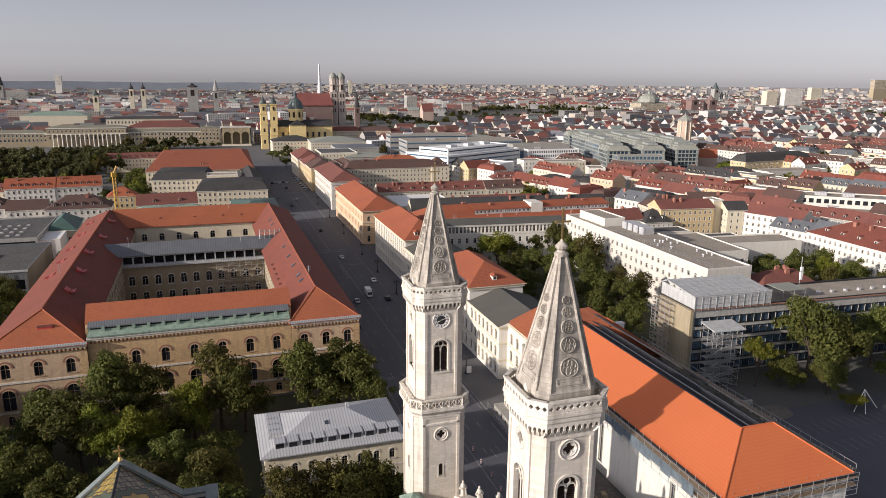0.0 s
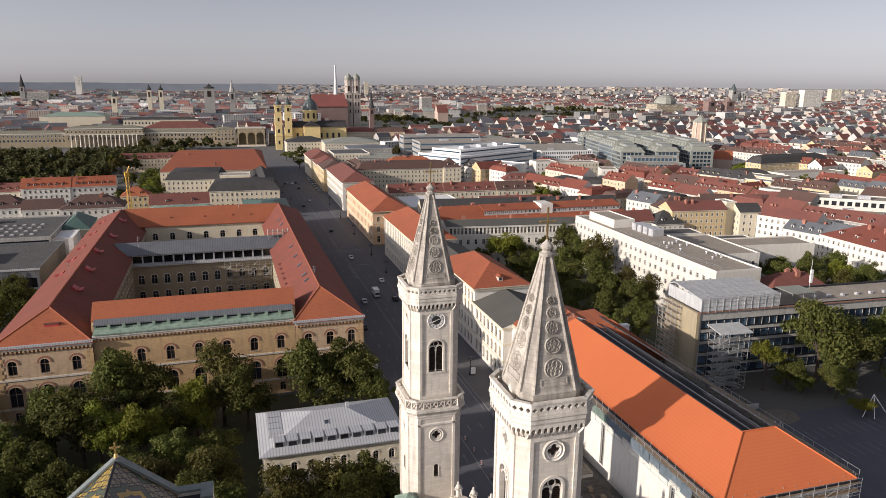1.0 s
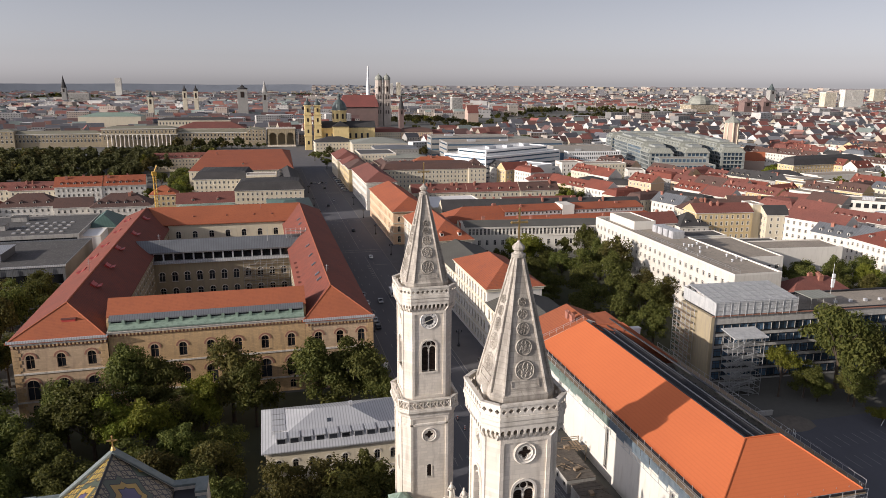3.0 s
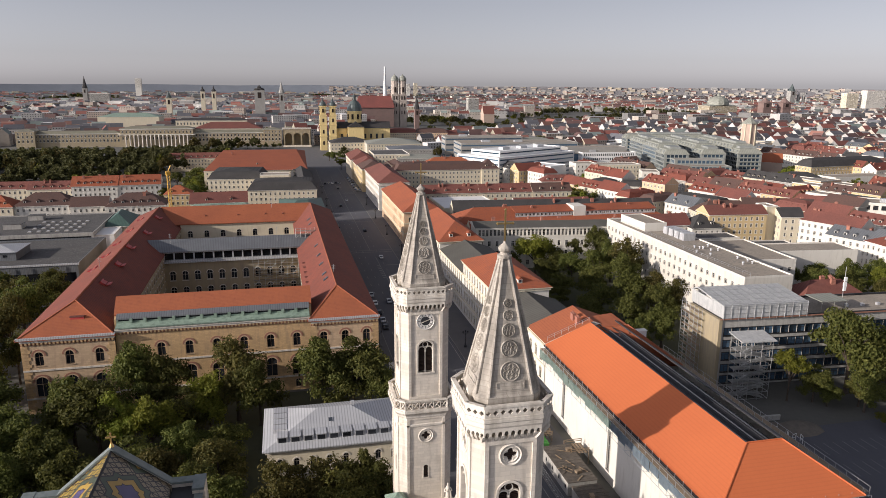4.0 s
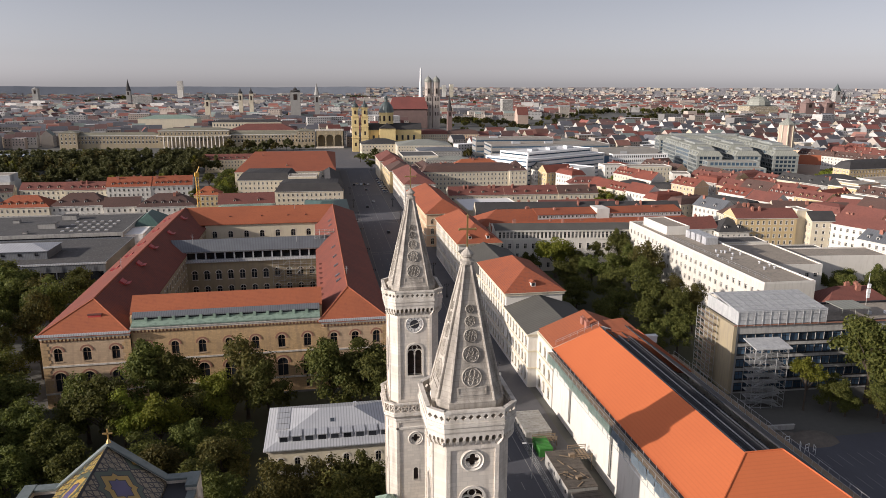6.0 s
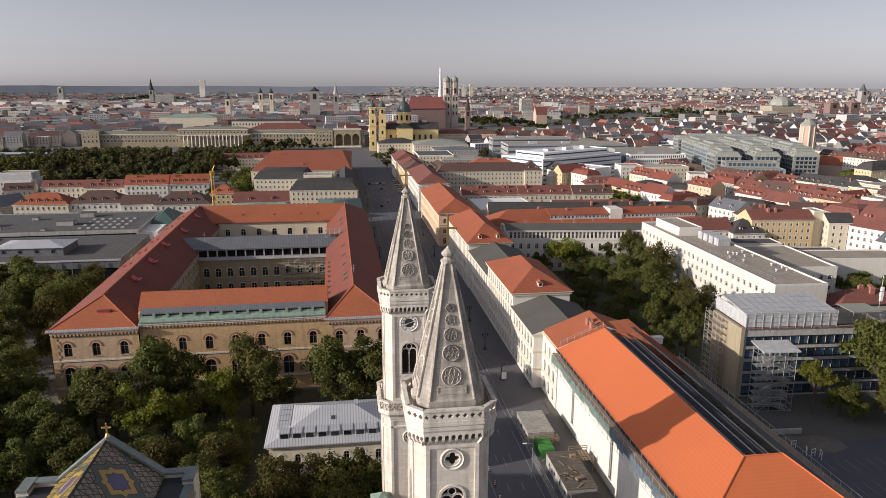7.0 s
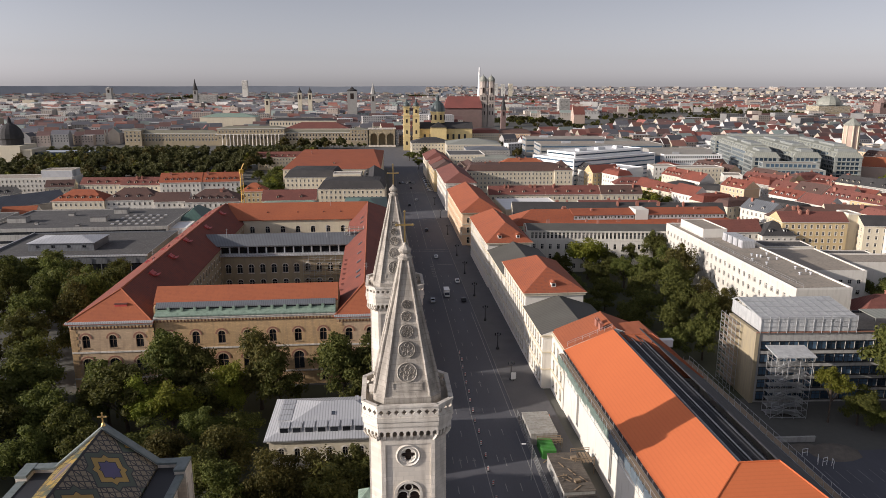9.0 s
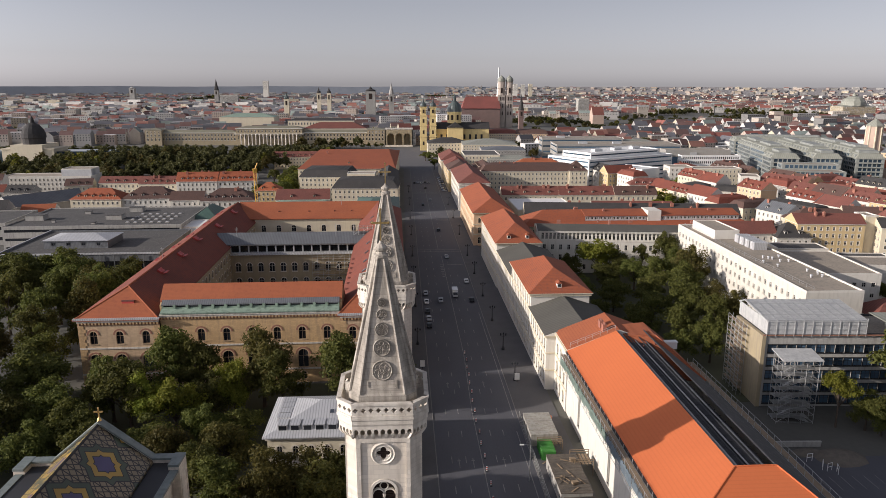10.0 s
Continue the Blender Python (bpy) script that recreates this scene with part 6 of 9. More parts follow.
def stair_tower():
    th = thing("scaffold_stair", "tall steel scaffold stair tower with a sheet roof", "scaffold", pose(132.7, 152.8, 0, 0, 0, -4))
    bm = bmesh.new()
    for x in (-4.6, -1.5, 1.5, 4.6):
        for y in (-2.4, 0.0, 2.4):
            bar(bm, (x, y, 0), (x, y, 17.0), 0.07, 0, 4)
    for k in range(9):
        z = 1.9 * k + 0.4
        for y in (-2.4, 0.0, 2.4):
            bar(bm, (-4.6, y, z), (4.6, y, z), 0.055, 0, 4)
        for x in (-4.6, -1.5, 1.5, 4.6):
            bar(bm, (x, -2.4, z), (x, 2.4, z), 0.055, 0, 4)
        s = 1 if k % 2 else -1
        bar(bm, (-4.6 * s, -2.4, z), (-1.5 * s, -2.4, z + 1.9), 0.05, 0, 4)
        bar(bm, (4.6 * s, -2.4, z), (1.5 * s, -2.4, z + 1.9), 0.05, 0, 4)
    tagged(part("scaffold_tube", bm, M["steel"], th), kind="stuff")
    for k in range(8):
        bm = bmesh.new()
        z = 1.9 * k + 0.4
        s = 1 if k % 2 else -1
        for i in range(8):
            box(bm, s * (-3.2 + i * 0.8) - 0.4, -2.2, z + i * 0.24, s * (-3.2 + i * 0.8) + 0.4, -0.4, z + i * 0.24 + 0.07)
        box(bm, -4.5, 0.2, z, 4.5, 2.2, z + 0.07)
        bar(bm, (s * -3.6, -2.3, z + 1.0), (s * 3.2, -2.3, z + 2.9), 0.06, 0, 4)
        part("stair_flight", bm, M["steel"], th)
    bm = bmesh.new()
    long_roof(bm, [(-5.0, -3.3, 17.2), (5.0, -3.3, 17.2), (5.0, 3.3, 17.9), (-5.0, 3.3, 17.9)])
    part("canopy", bm, M["tarp"], th)


stair_tower()
tube_scaffold("end_scaffold", "tall tube scaffold against the institute's bare end wall", 127.6, 177.4, 126.8, 167.5, 19.4, 2.4, 2.0)


# ---------- houses of the middle distance ----------
def town(label, x, y, w, d, rot, h, floors, roof, rise, wall, tile, **more):
    rows = [(round(h - 2.9 - k * 3.4, 1), 1.7, 1.1, 2.9, "rect") for k in range(floors) if h - 2.9 - k * 3.4 > 1]
    return house(label, x - w / 2, y - d / 2, x + w / 2, y + d / 2, h, roof, rise, wall, tile, {"n": rows, "l": rows}, rot=rot, along="x", far=y > 330 and abs(x - 10) > 60, **more)


town("yellow apartment house with a brown tiled roof", 236.5, 313.0, 31.0, 14, -6.0, 19, 5, "gable", 4, "yellow", "tile_red", chimneys=2)
town("cream stair tower beside the apartment house", 256.0, 312.0, 6.0, 10, -3.0, 22.4, 0, "flat", 0.5, "cream", "flatroof")
town("cream apartment house with a dark roof", 264.0, 306.0, 12.0, 14, -12.0, 18, 4, "gable", 4, "cream", "slate")
town("white apartment house with balconies and brown roof", 277.0, 287.0, 30.0, 13, -70.0, 17, 5, "gable", 4.5, "white", "tile_red", chimneys=2)
town("white hall-like school with a broad red hipped roof", 279.0, 230.5, 52.0, 27, -92.0, 15, 3, "hip", 7, "white", "tile_dark", dormers=5, dormer_side="n", chimneys=2)
town("small white rear house with red roof", 198.0, 316.0, 27.0, 13, 0.0, 14, 3, "gable", 5, "white", "tile_red", chimneys=1)
town("white house with a dark hipped slate roof", 218.0, 312.0, 16.0, 15, -3.0, 13, 3, "hip", 6, "white", "slate", dormers=2)
town("long low white rear wall building with a flat roof", 231.0, 254.5, 43.0, 15, -6.0, 14, 0, "flat", 0.5, "white", "flatroof")
town("small white house with a red hipped roof and chimneys", 188.0, 191.0, 24.0, 13, -4.0, 14.5, 3, "hip", 5, "cream", "tile_red", chimneys=3)
town("low workshop with a dark flat roof", 228.0, 277.0, 40.0, 26, -6.0, 9, 0, "flat", 0.4, "greywall", "felt")
town("low workshop with a grey flat roof", 212.0, 292.0, 22.0, 12, -6.0, 12, 2, "flat", 0.4, "cream", "felt")
town("long dark-roofed rear house with small dormers", 156.0, 358.5, 112.0, 17, -6.0, 15, 2, "gable", 6, "cream", "slate", chimneys=7, dormers=16)
town("cream terrace house with a red roof", 115.2, 432.0, 36.0, 12, -2.0, 15, 4, "gable", 5, "cream", "tile_red", chimneys=4, dormers=4)
town("cream terrace house with a red roof", 150.8, 430.5, 35.0, 12, -2.0, 15, 4, "gable", 5, "cream", "tile_red", chimneys=4, dormers=4)
town("cream terrace house with a brown roof", 181.4, 429.0, 26.0, 12, -2.0, 15, 4, "gable", 5, "cream", "tile_brown", chimneys=2, dormers=3)
town("low hall with a bright white flat roof", 116.0, 398.0, 34.0, 40, 0.0, 14, 0, "flat", 0.4, "cream", "whitemetal")
town("low courtyard house with a red roof", 168.0, 392.0, 46.0, 12, -4.0, 12, 3, "gable", 4.5, "white", "tile_red", chimneys=2, dormers=4)
town("grey courtyard house with a flat felt roof", 165.0, 374.0, 60.0, 10, -4.0, 11, 2, "flat", 0.4, "greywall", "felt")
town("long cream ministry with a dark mansard roof", 133.0, 541.0, 74.0, 20, -2.0, 17, 4, "mansard", 6, "cream", "tile_brown", chimneys=4, dormers=14)
town("cream ministry end pavilion with a hipped roof", 171.0, 539.0, 14.0, 22, -2.0, 17.6, 4, "hip", 7, "cream", "tile_brown", dormers=2)
town("cream ministry side wing with a dark roof", 101.0, 563.0, 40.0, 16, -90.0, 17, 4, "hip", 5, "cream", "tile_brown", dormers=5)
town("cream office with rows of windows and flat roof", 280.0, 533.0, 37.0, 15, -3.0, 19, 5, "flat", 0.5, "cream", "flatroof")
town("white office link with small windows", 252.0, 536.0, 18.0, 16, -3.0, 20, 5, "flat", 0.5, "white", "flatroof")
town("white balconied apartment house", 288.0, 492.0, 13.0, 18, -20.0, 18, 5, "flat", 0.5, "white", "flatroof")
town("orange-plastered terrace with a brick-red roof", 307.0, 474.0, 34.0, 13, -60.0, 16, 5, "gable", 4.5, "peach", "tile_red", chimneys=4, dormers=6)
town("white house with a red roof and dormers", 212.0, 486.0, 30.0, 12, -8.0, 13, 3, "hip", 4.5, "white", "tile_red", dormers=5)
town("yellow corner house with a low dark roof", 238.0, 466.0, 17.0, 14, -25.0, 15, 4, "hip", 2.5, "peach", "slate")
town("white house with a dark slate roof and dormers", 256.0, 452.0, 22.0, 13, -25.0, 13, 3, "mansard", 4, "white", "slate", dormers=4)
town("long dark slate roofed row with white dormers", 261.0, 379.0, 34.0, 14, -66.0, 13, 3, "mansard", 5, "white", "slate", dormers=9)
town("broad cream house with brown roof", 292.0, 350.0, 40.0, 17, -20.0, 13, 3, "gable", 6, "cream", "tile_brown", chimneys=4)
town("broad dark-red roofed house", 256.0, 348.0, 34.0, 16, -8.0, 13, 3, "hip", 6, "cream", "tile_brown", chimneys=3)
town("long red hipped terrace with dormers", 338.0, 358.0, 46.0, 15, -26.0, 12, 3, "hip", 5.5, "white", "tile_red", dormers=6, chimneys=2)
town("cream terrace house with a red roof", 324.0, 426.0, 30.0, 12, -64.0, 15, 4, "gable", 4.5, "cream", "tile_red", dormers=4, chimneys=2)
town("school with yellow gable and dark slate roof", 480.0, 512.0, 82.0, 17, 6.0, 17, 4, "mansard", 7, "yellow", "slate", dormers=12)
town("white hall with a blank wall and dark roof", 412.0, 479.0, 30.0, 18, -28.0, 13, 0, "hip", 3.5, "white", "slate")
town("low school hall with a glazed front", 464.0, 473.0, 66.0, 18, 4.0, 13, 0, "flat", 0.5, "white", "flatroof")
town("large cream palace with a broad red hipped roof", -8.0, 627.0, 76.0, 158, -1.0, 17.6, 4, "hip", 8.4, "cream", "tile_vermilion", inset=8.0, chimneys=1, dormers=1)
town("cream ministry with a dark slate mansard roof", -21.0, 529.0, 38.0, 36, -4.0, 16, 4, "mansard", 6.5, "cream", "slate", dormers=8, dormer_side="n")
town("cream penthouse storey with a flat roof", 5.0, 504.0, 20.0, 14, -1.0, 20, 0, "flat", 0.5, "cream", "flatroof")
town("cream ministry side range with a slate roof", 24.0, 508.0, 80.0, 15, -90.0, 16, 4, "hip", 5.5, "cream", "slate", dormers=8, dormer_side="n")
town("cream palace with arched windows and a dark slate roof", 10.5, 465.5, 43.0, 27, -3.0, 16, 4, "mansard", 6.5, "cream", "slate", dormers=11, dormer_side="n")
town("low cream range with a dull red roof", -27.0, 432.0, 32.0, 22, 3.0, 14, 3, "gable", 5, "cream", "tile_red", dormers=2)
town("low range with a pale green copper roof", -25.0, 411.0, 40.0, 14, 2.0, 12, 2, "hip", 3.5, "cream", "copper")
town("yellow house under repair with an orange roof", -54.5, 465.0, 16.0, 13, 0.0, 14, 4, "hip", 5, "yellow", "tile_orange", dormers=2)
town("white apartment row with orange roof and dormers", -112.0, 506.0, 28.0, 15, 2.0, 15, 4, "gable", 6, "white", "tile_vermilion", dormers=6, chimneys=3)
town("white apartment row with orange roof and dormers", -85.0, 508.0, 27.0, 15, 5.0, 15, 4, "gable", 6, "white", "tile_vermilion", dormers=6, chimneys=2)
town("white apartment row with dull red roof", -141.0, 516.0, 30.0, 14, -2.0, 12, 3, "gable", 5, "cream", "tile_red", dormers=5, chimneys=2)
town("cream house with an orange roof and dark dormers", -154.5, 442.0, 31.0, 18, -2.0, 13, 3, "hip", 6, "cream", "tile_vermilion", dormers=6)
town("white gabled villa with a brown-red roof", -124.0, 444.0, 32.0, 19, 2.0, 13, 3, "hip", 6.5, "white", "tile_brown", dormers=4)
town("white house with a dark brown roof", -100.0, 440.0, 20.0, 13, 3.0, 12, 3, "gable", 5, "white", "tile_brown")
town("white house with a dark brown roof and white dormers", -73.0, 434.5, 32.5, 20, 2.0, 13, 4, "hip", 6.5, "white", "tile_brown", dormers=6, chimneys=2)
town("house with a red roof beside the garden", -171.0, 520.0, 30.0, 12, -2.5, 12, 3, "gable", 4.5, "cream", "tile_red", dormers=4)
town("white flat-roofed institute with window rows", -235.0, 548.0, 66.0, 22, 2.0, 14, 3, "flat", 0.5, "white", "flatroof")
town("grey roof storey of the institute", -214.0, 550.0, 22.0, 16, 2.0, 19, 0, "flat", 0.5, "zinc", "flatroof")
town("grey hall with a blue-grey gabled roof", -196.0, 452.0, 46.0, 20, 50.0, 9, 0, "gable", 6, "greywall", "darkzinc")
town("low house with a bright orange roof", -184.0, 424.0, 18.0, 12, 10.0, 8, 2, "gable", 4, "white", "tile_orange")
town("dark slate roofed coach house", -214.0, 414.0, 34.0, 14, 6.0, 10, 2, "gable", 6, "greywall", "slate")
town("low red-roofed garden range with dormers", -66.0, 706.0, 54.0, 13, 2.0, 12, 3, "gable", 5, "cream", "tile_red", dormers=8)

# plain apartment houses added out of view, placed to shade the park's edge
for x, y, w, d, h in ((-86.0, 104.0, 18.0, 26.0, 20.5), (-86.0, 131.0, 18.0, 26.0, 20.5), (-86.0, 158.0, 18.0, 26.0, 22.5), (-118.0, 72.0, 24.0, 34.0, 24.0)):
    town("plain cream apartment house added out of view to shade the park", x, y, w, d, 0.0, h, 5, "hip", 4.0, "cream", "tile_brown")


def ribbon_block(label, x, y, w, d, rot, h, wall="white", floors=5, glass="glass_blue", roof="flatroof", pitch=None, plant=3):
    """An office block with window bands between spandrels on its two seen sides."""
    th = thing("office_block", label, "office block", pose(x, y, 0, 0, 0, rot), "office blocks")
    bm = bmesh.new()
    fh = h / floors
    for side in "nrsl":
        m, ln = side_frame(side, w, d)
        holes = []
        if side in "nl":
            for k in range(floors):
                if pitch:
                    n = int((ln - 1) / pitch)
                    for i in range(n):
                        u = (i - (n - 1) / 2) * pitch
                        holes.append((round(u - pitch * 0.32, 3), round(k * fh + fh * 0.28, 3), round(u + pitch * 0.32, 3), round(k * fh + fh * 0.82, 3)))
                else:
                    holes.append((-ln / 2 + 1.0, round(k * fh + fh * 0.44, 3), ln / 2 - 1.0, round(k * fh + fh * 0.76, 3)))
        wall_sheet(bm, m, ln, h, holes, 0.3)
    part("wall", bm, M[wall], th)
    for side in "nl":
        m, ln = side_frame(side, w, d)
        for k in range(floors):
            bm = bmesh.new()
            box(bm, -ln / 2 + 0.4, 0.3, k * fh + fh * 0.3, ln / 2 - 0.4, 0.36, k * fh + fh * 0.84, 0, m)
            part("window_band", bm, M[glass], th)
    bm = bmesh.new()
    roof_mesh(bm, w, d, h, "flat", 0.6)
    part("roof", bm, [M[roof], M[wall], M[wall]], th)
    for i in range(plant):
        bm = bmesh.new()
        a = (-0.3 + 0.28 * i) * w
        box(bm, a, -d * 0.15, h + 0.1, a + min(9.0, w * 0.12), min(5.0, d * 0.2) - d * 0.15, h + 2.2)
        part("plant_box", bm, M["zinc"], th)
    return th


ribbon_block("white modern office cube with window bands", 220.0, 540.5, 28, 22, -55.7, 18.5, "white_panel", 5, plant=1, roof="whitemetal")
ribbon_block("white modern office block with long window bands", 217.7, 603.0, 102, 50, 30, 22.5, "white_panel", 6, plant=0, roof="whitemetal")
ribbon_block("white set-back office storey with a pale roof", 219.0, 607.0, 84, 34, 30, 26.5, "white_panel", 7, plant=3, roof="whitemetal")
ribbon_block("pale grey office block with close-set fins", 314, 628, 54, 26, -2, 20, "white_panel", 5, "glass", pitch=1.9, plant=1)
ribbon_block("pale grey roof storey of the finned block", 306, 634, 60, 18, -2, 24, "greywall", 1, "glass_blue", plant=0)
ribbon_block("dark glazed office hall with a flat roof", 262, 742, 130, 44, -3, 21, "greywall", 4, "glass_blue", plant=2)
ribbon_block("dark glazed office hall with a flat roof", 236, 786, 90, 26, -3, 24, "greywall", 4, "glass_blue", plant=1)
ribbon_block("white school office with large square windows", 354, 318, 52, 20, -39, 19, "white", 4, "glass", pitch=4.0, plant=2)
ribbon_block("low white office front with a flat roof", 340, 297, 46, 16, -39, 14.5, "white", 3, "glass", pitch=4.0, plant=1)
ribbon_block("low grey hall with a flat roof", 560, 560, 60, 30, 8, 14, "concrete", 3)
town("grey courtyard office with a dark flat roof", 106, 640, 32, 44, -1, 21, 4, "flat", 0.5, "cream", "felt")
town("grey-green sheet-roofed office range", 130, 622, 40, 24, -3, 18, 4, "hip", 2.5, "greywall", "grey_green")
town("dark sheet-roofed office range", 134, 694, 42, 40, -2, 20, 4, "hip", 2.5, "greywall", "darkzinc")
town("grey glass-roofed bank court", 132, 790, 60, 50, -3, 18, 4, "hip", 5.0, "cream", "grey_green")
town("red-roofed rear house with chimneys", 150, 590, 40, 16, -2, 16, 4, "hip", 5, "cream", "tile_orange", chimneys=3)
town("cream ministry with a brown mansard roof", 206, 930, 42, 26, -6, 19, 5, "mansard", 6, "peach", "tile_brown", dormers=8)
town("cream ministry with a red mansard roof", 166, 936, 40, 26, -2, 19, 5, "mansard", 6, "cream", "tile_red", dormers=8)
town("grey-green glazed hall beside the woods", 300, 800, 60, 30, 3, 17, 3, "hip", 4, "greywall", "grey_green")


def office_complex():
    """A stepped glass and steel office quarter of comb-like wings with sloped grey-green roofs."""
    th = thing("office_complex", "stepped grey-green glass office complex with sloped metal roofs", "office complex", pose(337, 540, 0, 0, 0, -13.5))

    def wing(u0, v0, u1, v1, h, rise, floors):
        w, d = u1 - u0, v1 - v0
        at = Matrix.Translation(((u0 + u1) / 2, (v0 + v1) / 2, 0))
        bm = bmesh.new()
        fh = h / floors
        panes = bmesh.new()
        for side in "nrsl":
            m, ln = side_frame(side, w, d)
            holes = []
            n = max(1, int((ln - 1.5) / 3.6))
            for k in range(floors):
                for i in range(n if side in "nl" else 0):
                    u = (i - (n - 1) / 2) * 3.6
                    holes.append((round(u - 1.4, 3), round(k * fh + 0.9, 3), round(u + 1.4, 3), round(k * fh + fh - 0.35, 3)))
            wall_sheet(bm, m, ln, h, holes, 0.3)
            if side in "nl":
                box(panes, -ln / 2 + 0.5, 0.3, 0.5, ln / 2 - 0.5, 0.36, h - 0.2, 0, m)
                for k in range(floors):
                    box(bm, -ln / 2, -0.9, k * fh - 0.05, ln / 2, -0.003, k * fh + 0.12, 0, m)
        body = part("wing", bm, M["grey_green_wall"], th, m=at)
        part("glazing", panes, M["glass_blue"], body)
        bm = bmesh.new()
        roof_mesh(bm, w, d, h, "mansard" if rise > 3 else "flat", rise, 0.6)
        part("roof", bm, [M["grey_green"] if rise > 3 else M["flatroof"], M["grey_green_wall"], M["grey_green_wall"]], body)
        if rise > 3:                                           # raised glazed ridge and sloped dormer bays
            bm = bmesh.new()
            lw, ld = (w * 0.22, d * 0.36) if d > w else (w * 0.36, d * 0.22)
            box(bm, -lw, -ld, h + rise - 0.8, lw, ld, h + rise + 1.2)
            part("ridge_lantern", bm, M["grey_green_wall"], body)
            for i in range(max(1, int(d / 8))):
                bm = bmesh.new()
                y = (i + 0.5) * d / max(1, int(d / 8)) - d / 2
                box(bm, -w / 2 - 0.2, y - 1.6, h + 0.2, -w / 2 + 3.0, y + 1.6, h + 3.4)
                part("dormer_bay", bm, M["grey_green_wall"], body)

    wing(0, 0, 50, 16, 15, 0.6, 4)
    wing(6, 16, 50, 30, 19, 0.6, 5)
    for i in range(3):
        u = 2 + i * 35
        wing(u, 34 + 5 * i, u + 22, 62, 22, 5.5, 6)
        wing(u + 1, 62, u + 23, 112, 25, 5.5, 7)
        wing(u + 1, 112, u + 23, 165, 25, 5.5, 7)
        if i < 2:
            wing(u + 22, 74, u + 36, 92, 20, 0.6, 5)
            wing(u + 22, 130, u + 36, 150, 22, 0.6, 6)
    wing(0, 168, 96, 190, 26, 5.5, 7)


office_complex()

# library annex and yards to the east
def annex():
    th = ribbon_block("flat-roofed library annex in grey concrete", -121.5, 374.5, 87, 54, 1.5, 13.0, "concrete", 3, "glass", "felt", plant=0)
    for i in range(6):
        for k in range(4):
            bm = bmesh.new()
            box(bm, -0.9, -0.9, 0, 0.9, 0.9, 0.35)
            box(bm, -0.6, -0.6, 0.35, 0.6, 0.6, 0.55, 1)
            part("skylight", bm, [M["concrete"], M["zinc"]], th, m=pose(14 + i * 4.0, -18 + k * 8.0, 13.12))
    for x, y, w, d, h in ((-36, -6, 9, 6, 2.6), (8, 16, 7, 5, 2.4), (4, -6, 8, 6, 2.4), (-16, 10, 3, 3, 1.6), (-24, -14, 1.6, 1.6, 1.2), (-2, -20, 2, 2, 1.0)):
        bm = bmesh.new()
        box(bm, -w / 2, -d / 2, 0, w / 2, d / 2, h)
        box(bm, -w / 2 - 0.2, -d / 2 - 0.2, h, w / 2 + 0.2, d / 2 + 0.2, h + 0.2, 1)
        part("roof_housing", bm, [M["concrete"], M["felt"]], th, m=pose(x, y, 13.1))
    th = ribbon_block("low library annex with a deep dark flat roof", -103.5, 316.0, 67, 50, 1.0, 12.0, "darkzinc", 1, "glass", "felt", plant=0)
    bm = bmesh.new()
    for q in ((-33.9, -25.4, 33.9, -24.9), (-33.9, -24.9, -33.4, 25.4)):
        box(bm, q[0], q[1], 12.2, q[2], q[3], 12.9)
    part("roof_edge", bm, M["zinc"], th)
    for i in range(12):
        bm = bmesh.new()
        box(bm, -0.15, -0.15, 0, 0.15, 0.15, 12.0)
        part("column", bm, M["darkzinc"], th, m=pose(-33 + i * 6.0, -25.6, 0))


annex()
house("grey sheet-clad roof storey on the annex", -123.0, 303.5, -95.5, 320.5, 15.4, "hip", 1.8, "darkzinc", "zinc", {"n": [(13.4, 1.3, 1.6, 6.0, "rect")]}, trim="darkzinc", along="x", far=True)
ribbon_block("flat-roofed depot in grey concrete", -200, 385, 50, 40, 4, 11.0, "concrete", 2, "glass", "felt", plant=2)
house("stone house with a dark green copper roof", -80.4, 374.0, -66.6, 404.0, 11, "hip", 5.4, "cream", "sea_copper", {"n": [(4.5, 3.4, 1.8, 4.2, "arch")], "l": [(4.5, 3.4, 1.8, 4.2, "arch")]}, rot=3, along="y", inset=9.0)
town("low link building with a green copper roof", 20.5, 387.0, 24, 66, 0.7, 15.5, 3, "hip", 4.4, "cream", "sea_copper", inset=10.0)
town("pale copper-roofed rear stair", 6.0, 388.0, 12, 18, 0, 14, 2, "hip", 2.5, "cream", "copper")
town("scaffold hall wrapped in white sheeting", -75.0, 360.0, 12, 20, 2, 11.5, 0, "flat", 0.4, "whitemetal", "whitemetal")


def crane(x, y):
    th = thing("tower_crane", "slim yellow tower crane with a folded jib", "crane", pose(x, y, 0, 0, 0, 20))
    bm = bmesh.new()
    h = 33.0
    for sx2 in (-0.7, 0.7):
        for sy2 in (-0.7, 0.7):
            bar(bm, (sx2, sy2, 0), (sx2, sy2, h), 0.12, 0, 4)
    for k in range(16):
        z = k * h / 16
        for a, b in (((-0.7, -0.7), (0.7, -0.7)), ((0.7, -0.7), (0.7, 0.7)), ((0.7, 0.7), (-0.7, 0.7)), ((-0.7, 0.7), (-0.7, -0.7))):
            bar(bm, (*a, z), (*b, z + h / 16), 0.08, 0, 4)
    part("mast", bm, M["crane_yellow"], th)
    bm = bmesh.new()
    box(bm, -1.1, -1.1, h, 1.1, 1.1, h + 2.2)
    bar(bm, (0, 0, h + 2), (1.6, 0, h + 5.5), 0.3, 0, 4)
    part("slewing_head", bm, M["crane_yellow"], th)
    bm = bmesh.new()
    box(bm, -2.5, -2.5, 0, 2.5, 2.5, 1.2)
    part("base", bm, M["concrete"], th)


